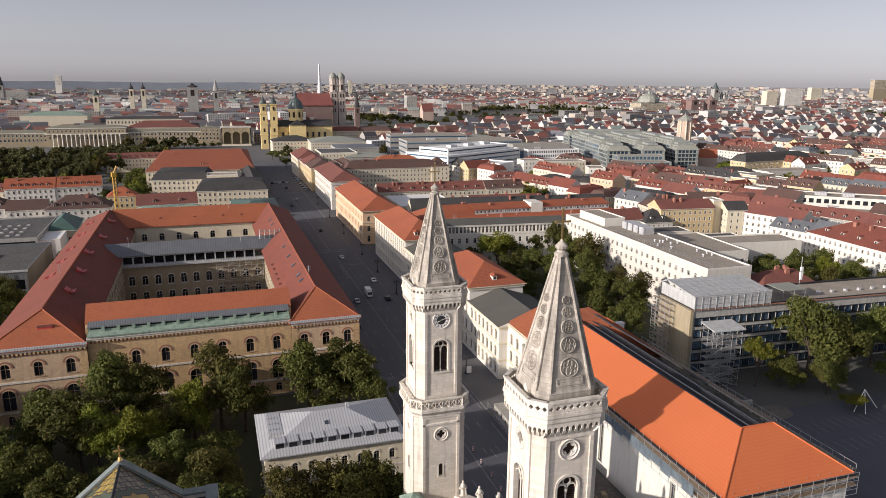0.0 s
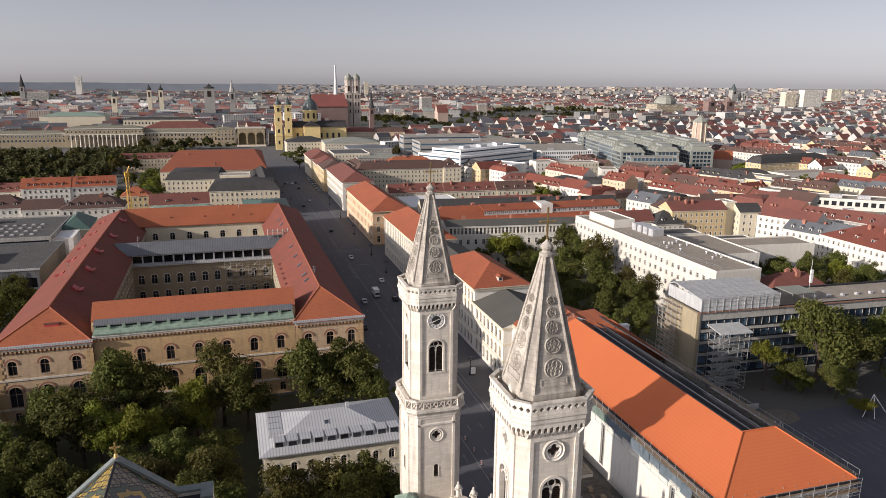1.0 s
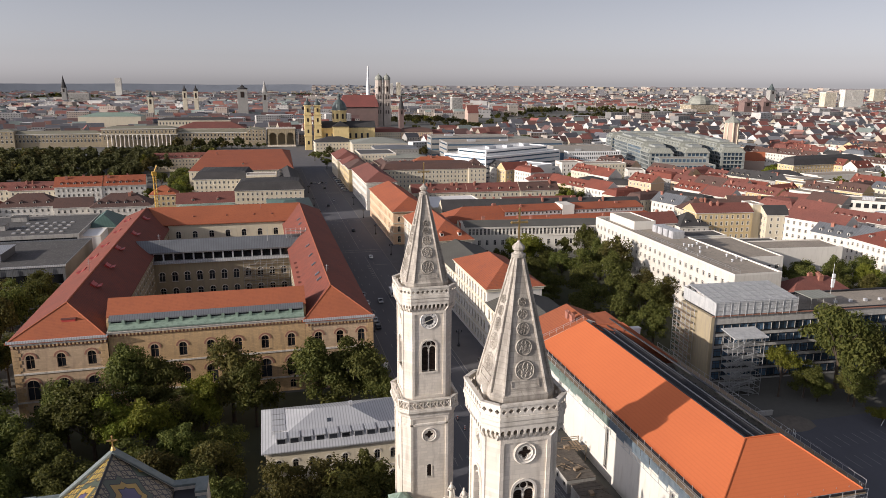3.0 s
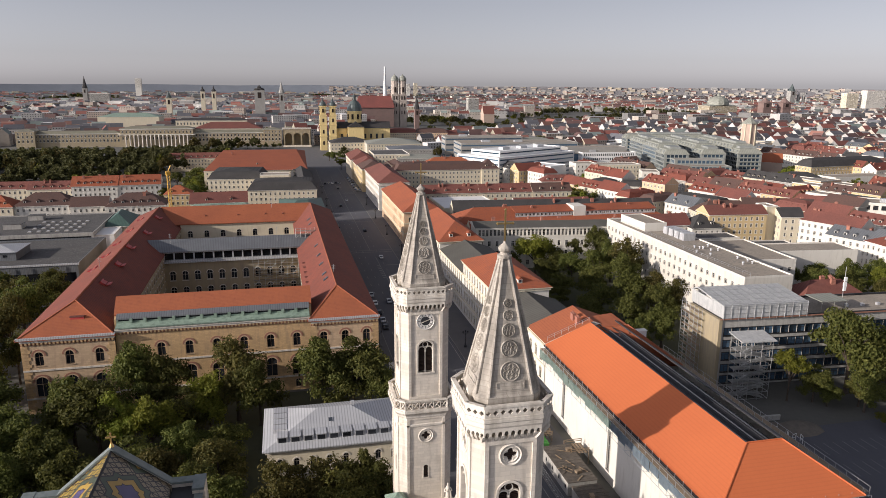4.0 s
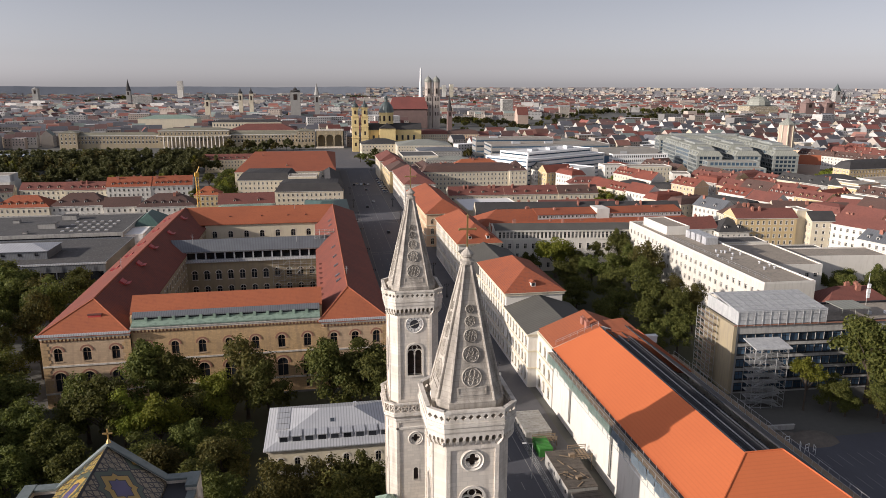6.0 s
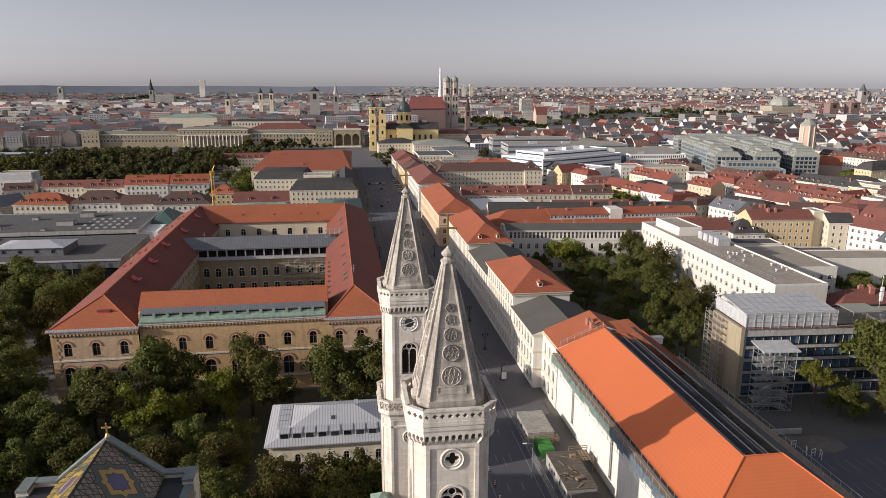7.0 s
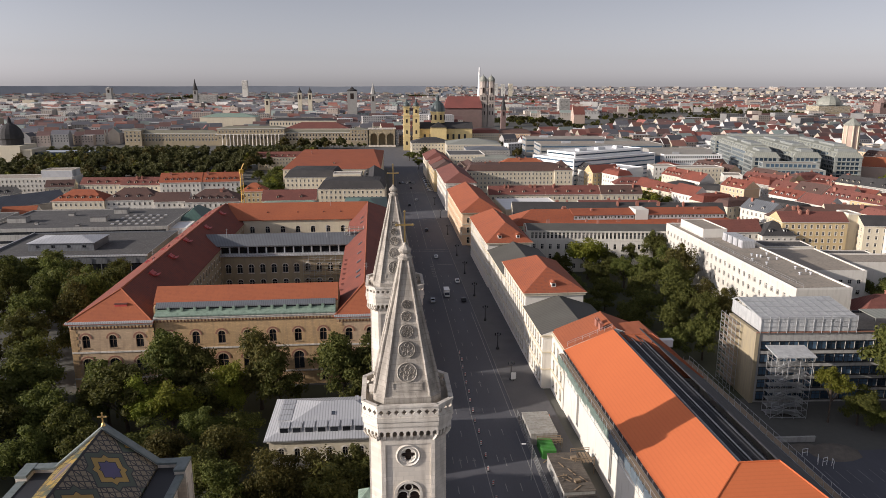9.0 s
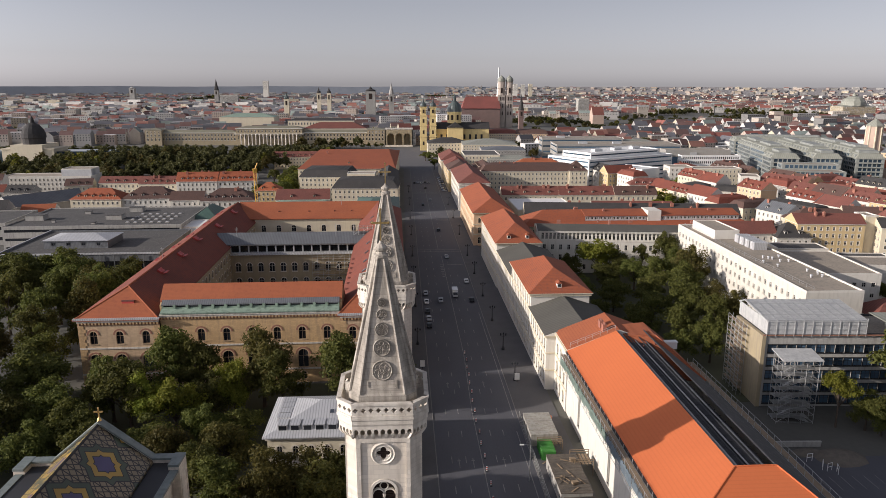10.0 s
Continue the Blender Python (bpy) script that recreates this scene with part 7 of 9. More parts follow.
M["crane_yellow"] = surface("yellow_crane_paint", (0.62, 0.36, 0.04), (0.5, 0.3, 0.05), 0.5, 1.0, 0.2)
crane(-50.5, 404.0)


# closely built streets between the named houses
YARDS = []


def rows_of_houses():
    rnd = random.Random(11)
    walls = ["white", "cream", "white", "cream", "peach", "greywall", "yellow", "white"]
    tiles = ["tile_red", "tile_brown", "tile_brown", "slate", "tile_red", "tile_dark", "darkzinc", "tile_brown", "flatroof", "tile_dark", "flatroof"]
    words = {"white": "white", "cream": "cream", "peach": "peach-coloured", "yellow": "yellow", "greywall": "grey", "tile_red": "red tiled", "tile_brown": "brown tiled", "tile_orange": "orange tiled", "tile_dark": "dark red tiled", "slate": "dark slate", "darkzinc": "grey sheet", "flatroof": "flat gravel", "felt": "flat felt"}
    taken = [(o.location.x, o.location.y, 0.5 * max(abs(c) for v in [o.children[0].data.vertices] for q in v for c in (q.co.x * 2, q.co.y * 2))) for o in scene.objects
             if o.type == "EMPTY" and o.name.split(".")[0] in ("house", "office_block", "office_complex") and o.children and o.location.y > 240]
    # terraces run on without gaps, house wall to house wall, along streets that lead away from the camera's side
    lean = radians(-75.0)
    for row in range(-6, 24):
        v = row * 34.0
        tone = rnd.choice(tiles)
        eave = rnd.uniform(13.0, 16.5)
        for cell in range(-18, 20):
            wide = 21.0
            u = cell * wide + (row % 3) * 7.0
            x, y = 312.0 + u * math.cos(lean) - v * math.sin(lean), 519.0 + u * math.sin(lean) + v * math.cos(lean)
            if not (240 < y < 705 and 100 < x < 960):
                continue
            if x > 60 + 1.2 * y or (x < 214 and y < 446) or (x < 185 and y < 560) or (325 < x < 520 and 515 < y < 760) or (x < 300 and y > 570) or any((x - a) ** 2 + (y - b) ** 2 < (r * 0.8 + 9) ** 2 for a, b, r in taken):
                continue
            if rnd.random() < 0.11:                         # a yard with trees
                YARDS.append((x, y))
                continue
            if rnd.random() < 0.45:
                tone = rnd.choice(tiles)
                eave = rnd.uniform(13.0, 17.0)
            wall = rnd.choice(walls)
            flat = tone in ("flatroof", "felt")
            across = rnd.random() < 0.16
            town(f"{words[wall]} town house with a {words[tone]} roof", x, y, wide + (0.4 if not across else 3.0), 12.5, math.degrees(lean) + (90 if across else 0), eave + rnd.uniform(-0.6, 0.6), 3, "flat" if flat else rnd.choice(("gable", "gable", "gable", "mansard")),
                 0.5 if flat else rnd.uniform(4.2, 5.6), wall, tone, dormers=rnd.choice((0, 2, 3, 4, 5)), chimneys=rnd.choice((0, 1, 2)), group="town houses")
    for ry in range(440, 520, 38):
        for rx in range(-330, -190, 22):
            x, y = rx + rnd.uniform(-2, 2), ry + rnd.uniform(-3, 3)
            if any((x - a) ** 2 + (y - b) ** 2 < (r * 0.8 + 9) ** 2 for a, b, r in taken):
                continue
            wall, tile = rnd.choice(walls), rnd.choice(tiles)
            town(f"{words[wall]} town house with a {words[tile]} roof", x, y, 18, 12.5, rnd.uniform(-6, 10), rnd.uniform(11, 15), 3, "gable", 4.5, wall, "tile_brown" if tile in ("flatroof", "felt") else tile, dormers=rnd.choice((0, 3)), group="town houses")


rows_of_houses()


# ---------- landmarks far off ----------
M["cathedral_roof"] = surface("dark_red_church_tiles", (0.24, 0.075, 0.06), (0.17, 0.06, 0.05), 0.8, 20.0, 2.0, 0.8, 0.0)
M["towerbrick"] = surface("pale_weathered_brick", (0.50, 0.43, 0.36), (0.36, 0.30, 0.26), 0.9, 9.0, 0.4, 0.8, 0.1)


def twin_dome_church():
    th = thing("cathedral", "brick cathedral with twin round-capped towers and a steep red roof", "cathedral")
    for x in (228.0, 243.6):
        bm = bmesh.new()
        box(bm, x - 6.8, 1379, 0, x + 6.8, 1391, 62)
        lathe(bm, [(7.0, 62), (7.0, 86), (7.4, 86.4), (7.4, 87.5)], 8, (x, 1385), 0, 0.5)
        for z in (20, 34, 48, 61, 74):
            box(bm, x - 7.1, 1378.6, z, x + 7.1, 1391.4, z + 1.0)
        tw = part("tower", bm, M["towerbrick"], th)
        bm = bmesh.new()
        for z in (24, 38, 52):
            for u in (-2.6, 2.6):
                box(bm, x + u - 0.9, 1378.5, z, x + u + 0.9, 1378.98, z + 7)
        box(bm, x - 1.6, 1378.1, 66, x + 1.6, 1378.9, 76)
        tagged(part("belfry_opening", bm, M["louvre"], tw), kind="stuff")
        bm = bmesh.new()
        lathe(bm, [(7.0, 87.5), (7.6, 89.5), (7.4, 92), (5.6, 95), (3.2, 97.2), (1.2, 98.4), (0.5, 99.5), (0.6, 100.3), (0.1, 101.2)], 14, (x, 1385))
        part("dome", bm, M["grey_green"], th)
    bm = bmesh.new()
    box(bm, 150, 1370, 0, 224, 1400, 36)
    part("wall", bm, M["dullbrick"], th)
    bm = bmesh.new()
    roof = [(1368, 37), (1402, 37), (1385, 59.5)]
    loft(bm, [[(158, y, z) if z > 50 else (149, y, z) for y, z in roof], [(222, y, z) if z > 50 else (225, y, z) for y, z in roof]])
    part("roof", bm, M["cathedral_roof"], th)


twin_dome_church()


def court_church():
    th = thing("court_church", "yellow baroque church with two towers and a green dome", "church", pose(0, 0, 0))
    Y = 900.0
    for x in (61.5, 73.5):
        bm = bmesh.new()
        box(bm, x - 4.2, Y - 4.2, 0, x + 4.2, Y + 4.2, 44)
        box(bm, x - 3.6, Y - 3.6, 44, x + 3.6, Y + 3.6, 55)
        for z in (17, 31, 43, 54):
            box(bm, x - 4.8, Y - 4.8, z, x + 4.8, Y + 4.8, z + 1.0)
        tw = part("bell_tower", bm, M["church_yellow"], th)
        bm = bmesh.new()
        for z in (7, 21, 35, 47):
            box(bm, x - 1.1, Y - 4.3, z, x + 1.1, Y - 3.4, z + 4.5)
        tagged(part("opening", bm, M["louvre"], tw), kind="stuff")
        bm = bmesh.new()
        lathe(bm, [(4.0, 55), (4.3, 56.5), (3.6, 58.5), (1.8, 60), (1.2, 61), (1.3, 62), (0.6, 63.5), (0.1, 65.5)], 12, (x, Y))
        part("cap", bm, M["darkcopper"], th)
    bm = bmesh.new()
    box(bm, 70, Y + 2, 0, 146, Y + 20, 27)
    box(bm, 92, Y - 6, 0, 112, Y + 26, 29)
    part("nave", bm, M["church_yellow"], th)
    bm = bmesh.new()
    for a, b in ((69, 147),):
        q = [(Y + 1, 27), (Y + 21, 27), (Y + 11, 35)]
        loft(bm, [[(a, y, z) for y, z in q], [(b, y, z) for y, z in q]])
    q = [(91, 29), (113, 29), (102, 35.5)]
    prism(bm, q, Y - 7, Y + 27)
    part("roof", bm, M["slate"], th)
    bm = bmesh.new()
    lathe(bm, [(9.0, 34), (9.0, 47), (9.8, 47.3), (9.8, 48.4)], 16, (102, Y + 11))
    dr = part("drum", bm, M["church_yellow"], th)
    bm = bmesh.new()
    for i in range(8):
        a = 6.28319 * (i + 0.5) / 8
        m = Matrix.Translation((102 + 9.0 * math.cos(a), Y + 11 + 9.0 * math.sin(a), 38)) @ Matrix.Rotation(a, 4, "Z")
        box(bm, -0.2, -1.3, 0, 0.2, 1.3, 6.5, 0, m)
    tagged(part("drum_window", bm, M["louvre"], dr), kind="stuff")
    bm = bmesh.new()
    lathe(bm, [(9.6, 48.4), (9.3, 52), (8.0, 56), (5.6, 59.4), (2.6, 61.6), (2.0, 62.2), (2.0, 65.5), (2.5, 66), (1.4, 68), (0.4, 69.5), (0.1, 72)], 16, (102, Y + 11))
    part("dome", bm, M["darkcopper"], th)
    bm = bmesh.new()
    for i in range(9):
        box(bm, 76 + i * 7.4, Y + 1.4, 14, 78.6 + i * 7.4, Y + 2.05, 20)
    tagged(part("nave_window", bm, M["glass"], th), kind="stuff")


court_church()
house("cream monastery range before the church", 64, 813, 110, 846, 16, "hip", 5.5, "cream", "slate", {"n": [(12.4, 2.0, 1.3, 3.6, "rect"), (8.2, 2.0, 1.3, 3.6, "rect"), (4, 2.0, 1.3, 3.6, "rect")], "l": [(12.4, 2.0, 1.3, 3.6, "rect"), (8.2, 2.0, 1.3, 3.6, "rect")]}, along="x", far=True)


def arcade_hall():
    """Open loggia with three tall arches."""
    th = thing("loggia", "open stone loggia with three tall round arches", "loggia", pose(29.8, 962, 0))
    bm = bmesh.new()
    w, h = 37.0, 23.0
    m = Matrix.Translation((0, -7, 0))
    holes = [(-15.8, 2.2, -6.4, 17.8), (-4.7, 2.2, 4.7, 17.8), (6.4, 2.2, 15.8, 17.8)]
    wall_sheet(bm, m, w, h, holes, 2.0)
    for a, b in ((-18.5, -17.5), (17.5, 18.5)):
        box(bm, a, -7, 0, b, 7, h)
    box(bm, -18.5, 6, 0, 18.5, 7, h)
    box(bm, -17.5, -4.9, h - 1.2, 17.5, 6, h - 0.5)
    for c in (-11.1, 0.0, 11.1):
        r = 4.7
        arc = [(c + r * math.cos(math.pi * i / 12), 17.8 - r + r * math.sin(math.pi * i / 12)) for i in range(13)]
        for s in (0, 1):
            pts = [(c + (r if s == 0 else -r), 17.8)] + (arc[:7] if s == 0 else arc[6:][::-1])
            loft(bm, [[(x, -6.99, z) for x, z in pts], [(x, -5.2, z) for x, z in pts]])
    part("arcade", bm, M["sandstone"], th)
    bm = bmesh.new()
    box(bm, -18.9, -7.4, h, 18.9, 7.4, h + 0.9)
    for i in range(18):
        box(bm, -18.2 + i * 2.1, -7.3, h + 0.9, -17.6 + i * 2.1, -6.9, h + 2.2)
    box(bm, -18.6, -7.4, h + 2.2, 18.6, -6.8, h + 2.5)
    part("balustrade", bm, M["stone_trim"], th)
    bm = bmesh.new()
    for k in range(5):
        box(bm, -18.4, -11 + k * 0.8, 0, 18.4, -7, 0.4 + k * 0.4)
    part("steps", bm, M["stone_trim"], th)


arcade_hall()

# long royal residence behind the garden
M["tanroof"] = surface("tan_sheet_roof", (0.22, 0.205, 0.14), (0.165, 0.155, 0.115), 0.8, 8.0, 0.6, 0.8, 0.0)
RESROWS = [(12.4, 2.8, 2.0, 4.4, "rect"), (6.6, 3.6, 2.2, 4.4, "arch")]
house("long sandstone residence range with rows of windows", -306, 986, -194, 1004, 17.0, "hip", 3.4, "sandstone", "tanroof", {"n": RESROWS}, along="x", bands=((16.4, 0.6, 0.5),), group="royal residence", far=True)
house("long sandstone residence range with rows of windows", -104, 986, 6, 1004, 17.0, "hip", 3.4, "sandstone", "tanroof", {"n": RESROWS}, along="x", bands=((16.4, 0.6, 0.5),), group="royal residence", far=True)
house("residence corner pavilion in weathered sandstone", -316, 980, -294, 1006, 21.0, "hip", 2.6, "sandstone", "tanroof", {"n": RESROWS + [(17.0, 2.2, 1.4, 4.2, "rect")]}, along="x", group="royal residence", far=True)
house("residence corner pavilion in weathered sandstone", -14, 980, 10, 1006, 21.0, "hip", 2.6, "sandstone", "tanroof", {"n": RESROWS + [(17.0, 2.2, 1.4, 4.2, "rect")]}, along="x", group="royal residence", far=True)


def festival_range():
    th = house("sandstone residence centre with a two-storey colonnade", -194, 982, -104, 1008, 23.0, "hip", 3.0, "sandstone", "tanroof", {"n": [(17.5, 3.2, 1.6, 4.5, "arch"), (9, 4.0, 1.6, 4.5, "arch")]}, along="x", bands=((22.3, 0.8, 0.7), (15.2, 0.7, 2.6)), group="royal residence")
    for i in range(16):
        bm = bmesh.new()
        lathe(bm, [(1.0, 0), (1.0, 1.2), (0.75, 1.6), (0.65, 13.6), (1.0, 14.2), (1.0, 15.2)], 10)
        part("column", bm, M["stone_trim"], th, m=pose(-38 + i * 5.06, -15.2, 0))


festival_range()
house("grand theatre with a pale green copper roof", -268, 1190, -178, 1236, 29.0, "hip", 5.5, "cream", "copper", {"n": []}, along="x", far=True)
house("residence wing with a broad red roof", -106, 1008, -16, 1050, 21.0, "hip", 8.0, "cream", "tile_red", {"n": []}, along="x", far=True)
house("cream palace with tall arched top windows", -140, 1090, -40, 1110, 28.0, "hip", 3.5, "cream", "slate", {"n": [(22, 3.4, 2.0, 4.4, "arch")]}, along="x", far=True)


def spire_tower(name, label, x, y, w, shaft, top, wall, cap, onion=False):
    th = thing(name, label, "church tower", pose(x, y, 0))
    bm = bmesh.new()
    box(bm, -w / 2, -w / 2, 0, w / 2, w / 2, shaft)
    box(bm, -w / 2 - 0.5, -w / 2 - 0.5, shaft - 1, w / 2 + 0.5, w / 2 + 0.5, shaft)
    box(bm, -w / 2 - 0.5, -w / 2 - 0.5, shaft * 0.7, w / 2 + 0.5, w / 2 + 0.5, shaft * 0.7 + 1)
    part("shaft", bm, M[wall], th)
    bm = bmesh.new()
    box(bm, -w * 0.18, -w / 2 - 0.3, shaft * 0.76, w * 0.18, -w / 2 + 0.3, shaft * 0.93)
    part("belfry_opening", bm, M["louvre"], th)
    bm = bmesh.new()
    h = top - shaft
    if onion:
        prof = [(w * 0.5, shaft), (w * 0.58, shaft + h * 0.15), (w * 0.42, shaft + h * 0.35), (w * 0.2, shaft + h * 0.45), (w * 0.22, shaft + h * 0.6), (w * 0.1, shaft + h * 0.75), (0.1, top)]
    else:
        prof = [(w * 0.62, shaft), (w * 0.35, shaft + h * 0.4), (0.1, top)]
    lathe(bm, prof, 8, (0, 0), 0, 0.5)
    part("cap", bm, M[cap], th)
    return th


spire_tower("church_tower_far", "pale church tower with a lantern top", -206, 1500, 10, 52, 66, "cream", "darkcopper", True)
spire_tower("town_hall_tower", "tall slim neo-gothic town hall tower", 12, 1500, 10, 62, 86, "greywall", "greywall")
spire_tower("church_tower_far", "grey church tower under repair", -32, 1520, 20, 68, 78, "greywall", "slate", True)
spire_tower("church_tower_far", "pale double-capped church tower", -162, 1700, 9, 62, 76, "cream", "slate", True)
spire_tower("church_tower_far", "pale double-capped church tower", -138, 1700, 9, 62, 76, "cream", "slate", True)
spire_tower("brick_spire", "slim brick church spire", 237, 1200, 8, 40, 67, "dullbrick", "slate")
spire_tower("church_tower_far", "distant pointed church spire", -628, 2600, 14, 60, 100, "greywall", "slate")
spire_tower("museum_tower", "pale square museum tower", -922, 2600, 18, 66, 72, "concrete", "concrete")
for bx in (1143, 1196):
    spire_tower("brick_church_tower", "dull red brick court tower with a stepped top", bx, 1500, 22, 44, 56, "dullbrick", "dullbrick")
spire_tower("gothic_church_tower", "tall grey stone church tower with a pointed cap", 2012, 2500, 24, 64, 92, "greywall", "darkcopper")
for gx in (2047, 2071):
    spire_tower("gothic_side_tower", "slim grey stone side tower of a church", gx, 2500, 9, 42, 61, "greywall", "greywall")
house("brick church with a red saddle roof", 440, 1490, 464, 1516, 19, "gable", 17, "pinkbrick", "tile_red", {}, along="x", far=True)
court = town("stone court building with a glazed green dome", 1083, 1600, 78, 50, 0, 34, 4, "hip", 5, "sandstone", "grey_green")
bm = bmesh.new()
lathe(bm, [(27, 36), (26, 44), (21, 51), (13, 56), (4, 58), (3.4, 62), (0.4, 65)], 12)
part("dome", bm, M["grey_green"], court)


def campanile():
    th = thing("campanile", "tall pink brick church tower with a pale tent roof", "church tower", pose(491, 655, 0))
    bm = bmesh.new()
    lathe(bm, [(7.4, 0), (7.0, 44)], 8, (0, 0), 0, 0.5)
    part("shaft", bm, M["pinkbrick"], th)
    for i in range(8):
        bm = bmesh.new()
        a = 6.28319 * (i + 0.5) / 8
        bar(bm, (7.4 * math.cos(a), 7.4 * math.sin(a), 0), (7.0 * math.cos(a), 7.0 * math.sin(a), 44), 0.7, 0, 6)
        part("rib", bm, M["cream"], th)
    bm = bmesh.new()
    lathe(bm, [(8.0, 44), (8.0, 45), (0.4, 51.5), (0.2, 54)], 8, (0, 0), 0, 0.5)
    part("roof", bm, M["grey_green"], th)


campanile()
house("modern church with a bright orange roof", 460, 586, 486, 610, 11, "gable", 8, "pinkbrick", "tile_orange", {}, along="x", rot=-35, far=True)
house("church hall with a dark slate roof", 432, 600, 454, 622, 17, "hip", 6, "peach", "slate", {}, along="x", far=True)


def power_chimney():
    th = thing("chimney_stack", "tall white industrial chimney on the skyline", "chimney", pose(495, 3400, 0))
    bm = bmesh.new()
    lathe(bm, [(12, 0), (8, 60), (5, 110), (3.4, 160)], 12)
    part("shaft", bm, M["whitemetal"], th)


power_chimney()
for x, y, w, h, lab, wall in ((1808, 1875, 72, 70, "white high-rise slab on the skyline", "white"), (1735, 1890, 42, 62, "cream high-rise slab on the skyline", "cream"), (3022, 2600, 84, 108, "brown high-rise block on the skyline", "sandstone"), (2640, 2600, 60, 70, "pale high-rise slab on the skyline", "cream"),
                             (700, 4200, 26, 84, "distant pale housing tower", "white"), (745, 4200, 22, 80, "distant pale housing tower", "white"), (-560, 2500, 60, 44, "dark distant office slab of glass", "greywall"), (-640, 3600, 26, 96, "distant pale tower block", "white"), (470, 1700, 26, 48, "grey office tower over the roofs", "greywall"), (790, 4200, 22, 84, "distant pale housing tower", "cream")):
    town(lab, x, y, w, 24, 0, h, 12, "flat", 1.0, wall, "flatroof", name="high_rise", category="tower block")


def garden_dome():
    th = thing("state_chancellery", "stone government palace with a dark dome", "palace", pose(-352, 760, 0))
    bm = bmesh.new()
    box(bm, -26, -16, 0, 26, 16, 17)
    box(bm, -16, -18, 0, 16, 18, 21)
    box(bm, -27, -17, 16.4, 27, 17, 17.4)
    part("wall", bm, M["cream"], th)
    bm = bmesh.new()
    lathe(bm, [(11, 21), (11, 27), (12, 27.4), (11.6, 32), (9.5, 37), (6, 41), (2.2, 43), (1.8, 47), (0.2, 50)], 16)
    part("dome", bm, M["slate"], th)
    for s in (-1, 1):
        bm = bmesh.new()
        box(bm, s * 30 - 3, -12, 0, s * 30 + 3 + s * 60, 12, 14)
        part("glazed_wing", bm, M["glass_blue"], th)


garden_dome()


# ---------- the far city ----------
def far_city():
    """Thousands of distant houses and their roofs, joined."""
    rng = np.random.default_rng(5)
    verts, faces, mats = [], [], []

    def add_house(x, y, w, d, h, r, rot, wi, ti, flat):
        c, s = math.cos(rot), math.sin(rot)
        b = len(verts)
        loc = [(-w / 2, -d / 2), (w / 2, -d / 2), (w / 2, d / 2), (-w / 2, d / 2)]
        for z in (0, h):
            for u, v in loc:
                verts.append((x + u * c - v * s, y + u * s + v * c, z))
        for i in range(4):
            faces.append((b + i, b + (i + 1) % 4, b + 4 + (i + 1) % 4, b + 4 + i))
            mats.append(wi)
        if flat:
            faces.append((b + 4, b + 5, b + 6, b + 7))
            mats.append(ti)
        else:
            for u in (-w / 2, w / 2):
                verts.append((x + u * c, y + u * s, h + r))
            p, q = b + 8, b + 9
            for f, k in (((b + 4, b + 5, q, p), ti), ((b + 6, b + 7, p, q), ti), ((b + 5, b + 6, q), wi), ((b + 7, b + 4, p), wi)):
                faces.append(f)
                mats.append(k)
        if y < 2200 and h > 8:
            n = max(2, int(w / 3.6))
            for fl in range(2 if y > 1400 else 3):
                z = h - 2.6 - 3.4 * fl
                for i in range(n):
                    u = (i + 0.5) * w / n - w / 2
                    k = len(verts)
                    for du, dz in ((-0.55, 0), (0.55, 0), (0.55, 1.7), (-0.55, 1.7)):
                        v = -d / 2 - 0.06
                        verts.append((x + (u + du) * c - v * s, y + (u + du) * s + v * c, z + dz))
                    faces.append((k, k + 1, k + 2, k + 3))
                    mats.append(14)

    def blocked(x, y):
        if y < 715 and -60 < x < 950:
            return True
        if y < 1085 and -330 < x < 62:
            return True
        if -360 < x < 150 and y < 1000 and x > -360 and (x < 62 or y < 720):
            return True
        if 40 < x < 190 and 560 < y < 960:
            return True
        if 135 < x < 275 and 1350 < y < 1412:
            return True
        if 300 < x < 540 and 520 < y < 770 or 90 < x < 340 and 560 < y < 830:
            return True
        if x < -60 and y < 985:
            return True
        return False
    y = 700.0
    while y < 4700:
        step = 27 + (y - 700) * 0.013
        half = y * 1.22 + 120
        x = -y * 0.66 - 120
        turn = 0.25 * math.sin(y * 0.0021) + rng.normal(0, 0.06)
        while x < half:
            w = rng.uniform(10, 27) * (1 + (y - 700) / 5000)
            px, py = x + w / 2, y + rng.normal(0, step * 0.22)
            if not blocked(px, py) and rng.random() < 0.86:
                green = noise.noise((px * 0.0016, py * 0.0016, 3.0))
                if green < 0.24:
                    big = rng.random() < 0.07 and y > 1150
                    h = rng.uniform(12, 17.5) if not big else rng.uniform(16, 30)
                    flat = rng.random() < (0.30 + 0.15 * (px > 300)) or big
                    wi = int(rng.choice([0, 1, 2, 3, 0, 4, 1, 5]))
                    ti = int(rng.choice([12, 13, 13, 12])) if flat else int(rng.choice([6, 7, 8, 7, 9, 10, 7, 10, 10, 8, 6, 7, 10, 11] if px > 0.05 * y else [10, 7, 10, 6, 10, 7, 10, 11, 9, 10]))
                    add_house(px, py, w * (1.5 if big else 0.97), rng.uniform(11, 15) * (1.6 if big else 1), h, rng.uniform(4.5, 7), turn + (1.57 if rng.random() < 0.13 else 0.0) + rng.normal(0, 0.03), wi, ti, flat)
            x += w
        y += step
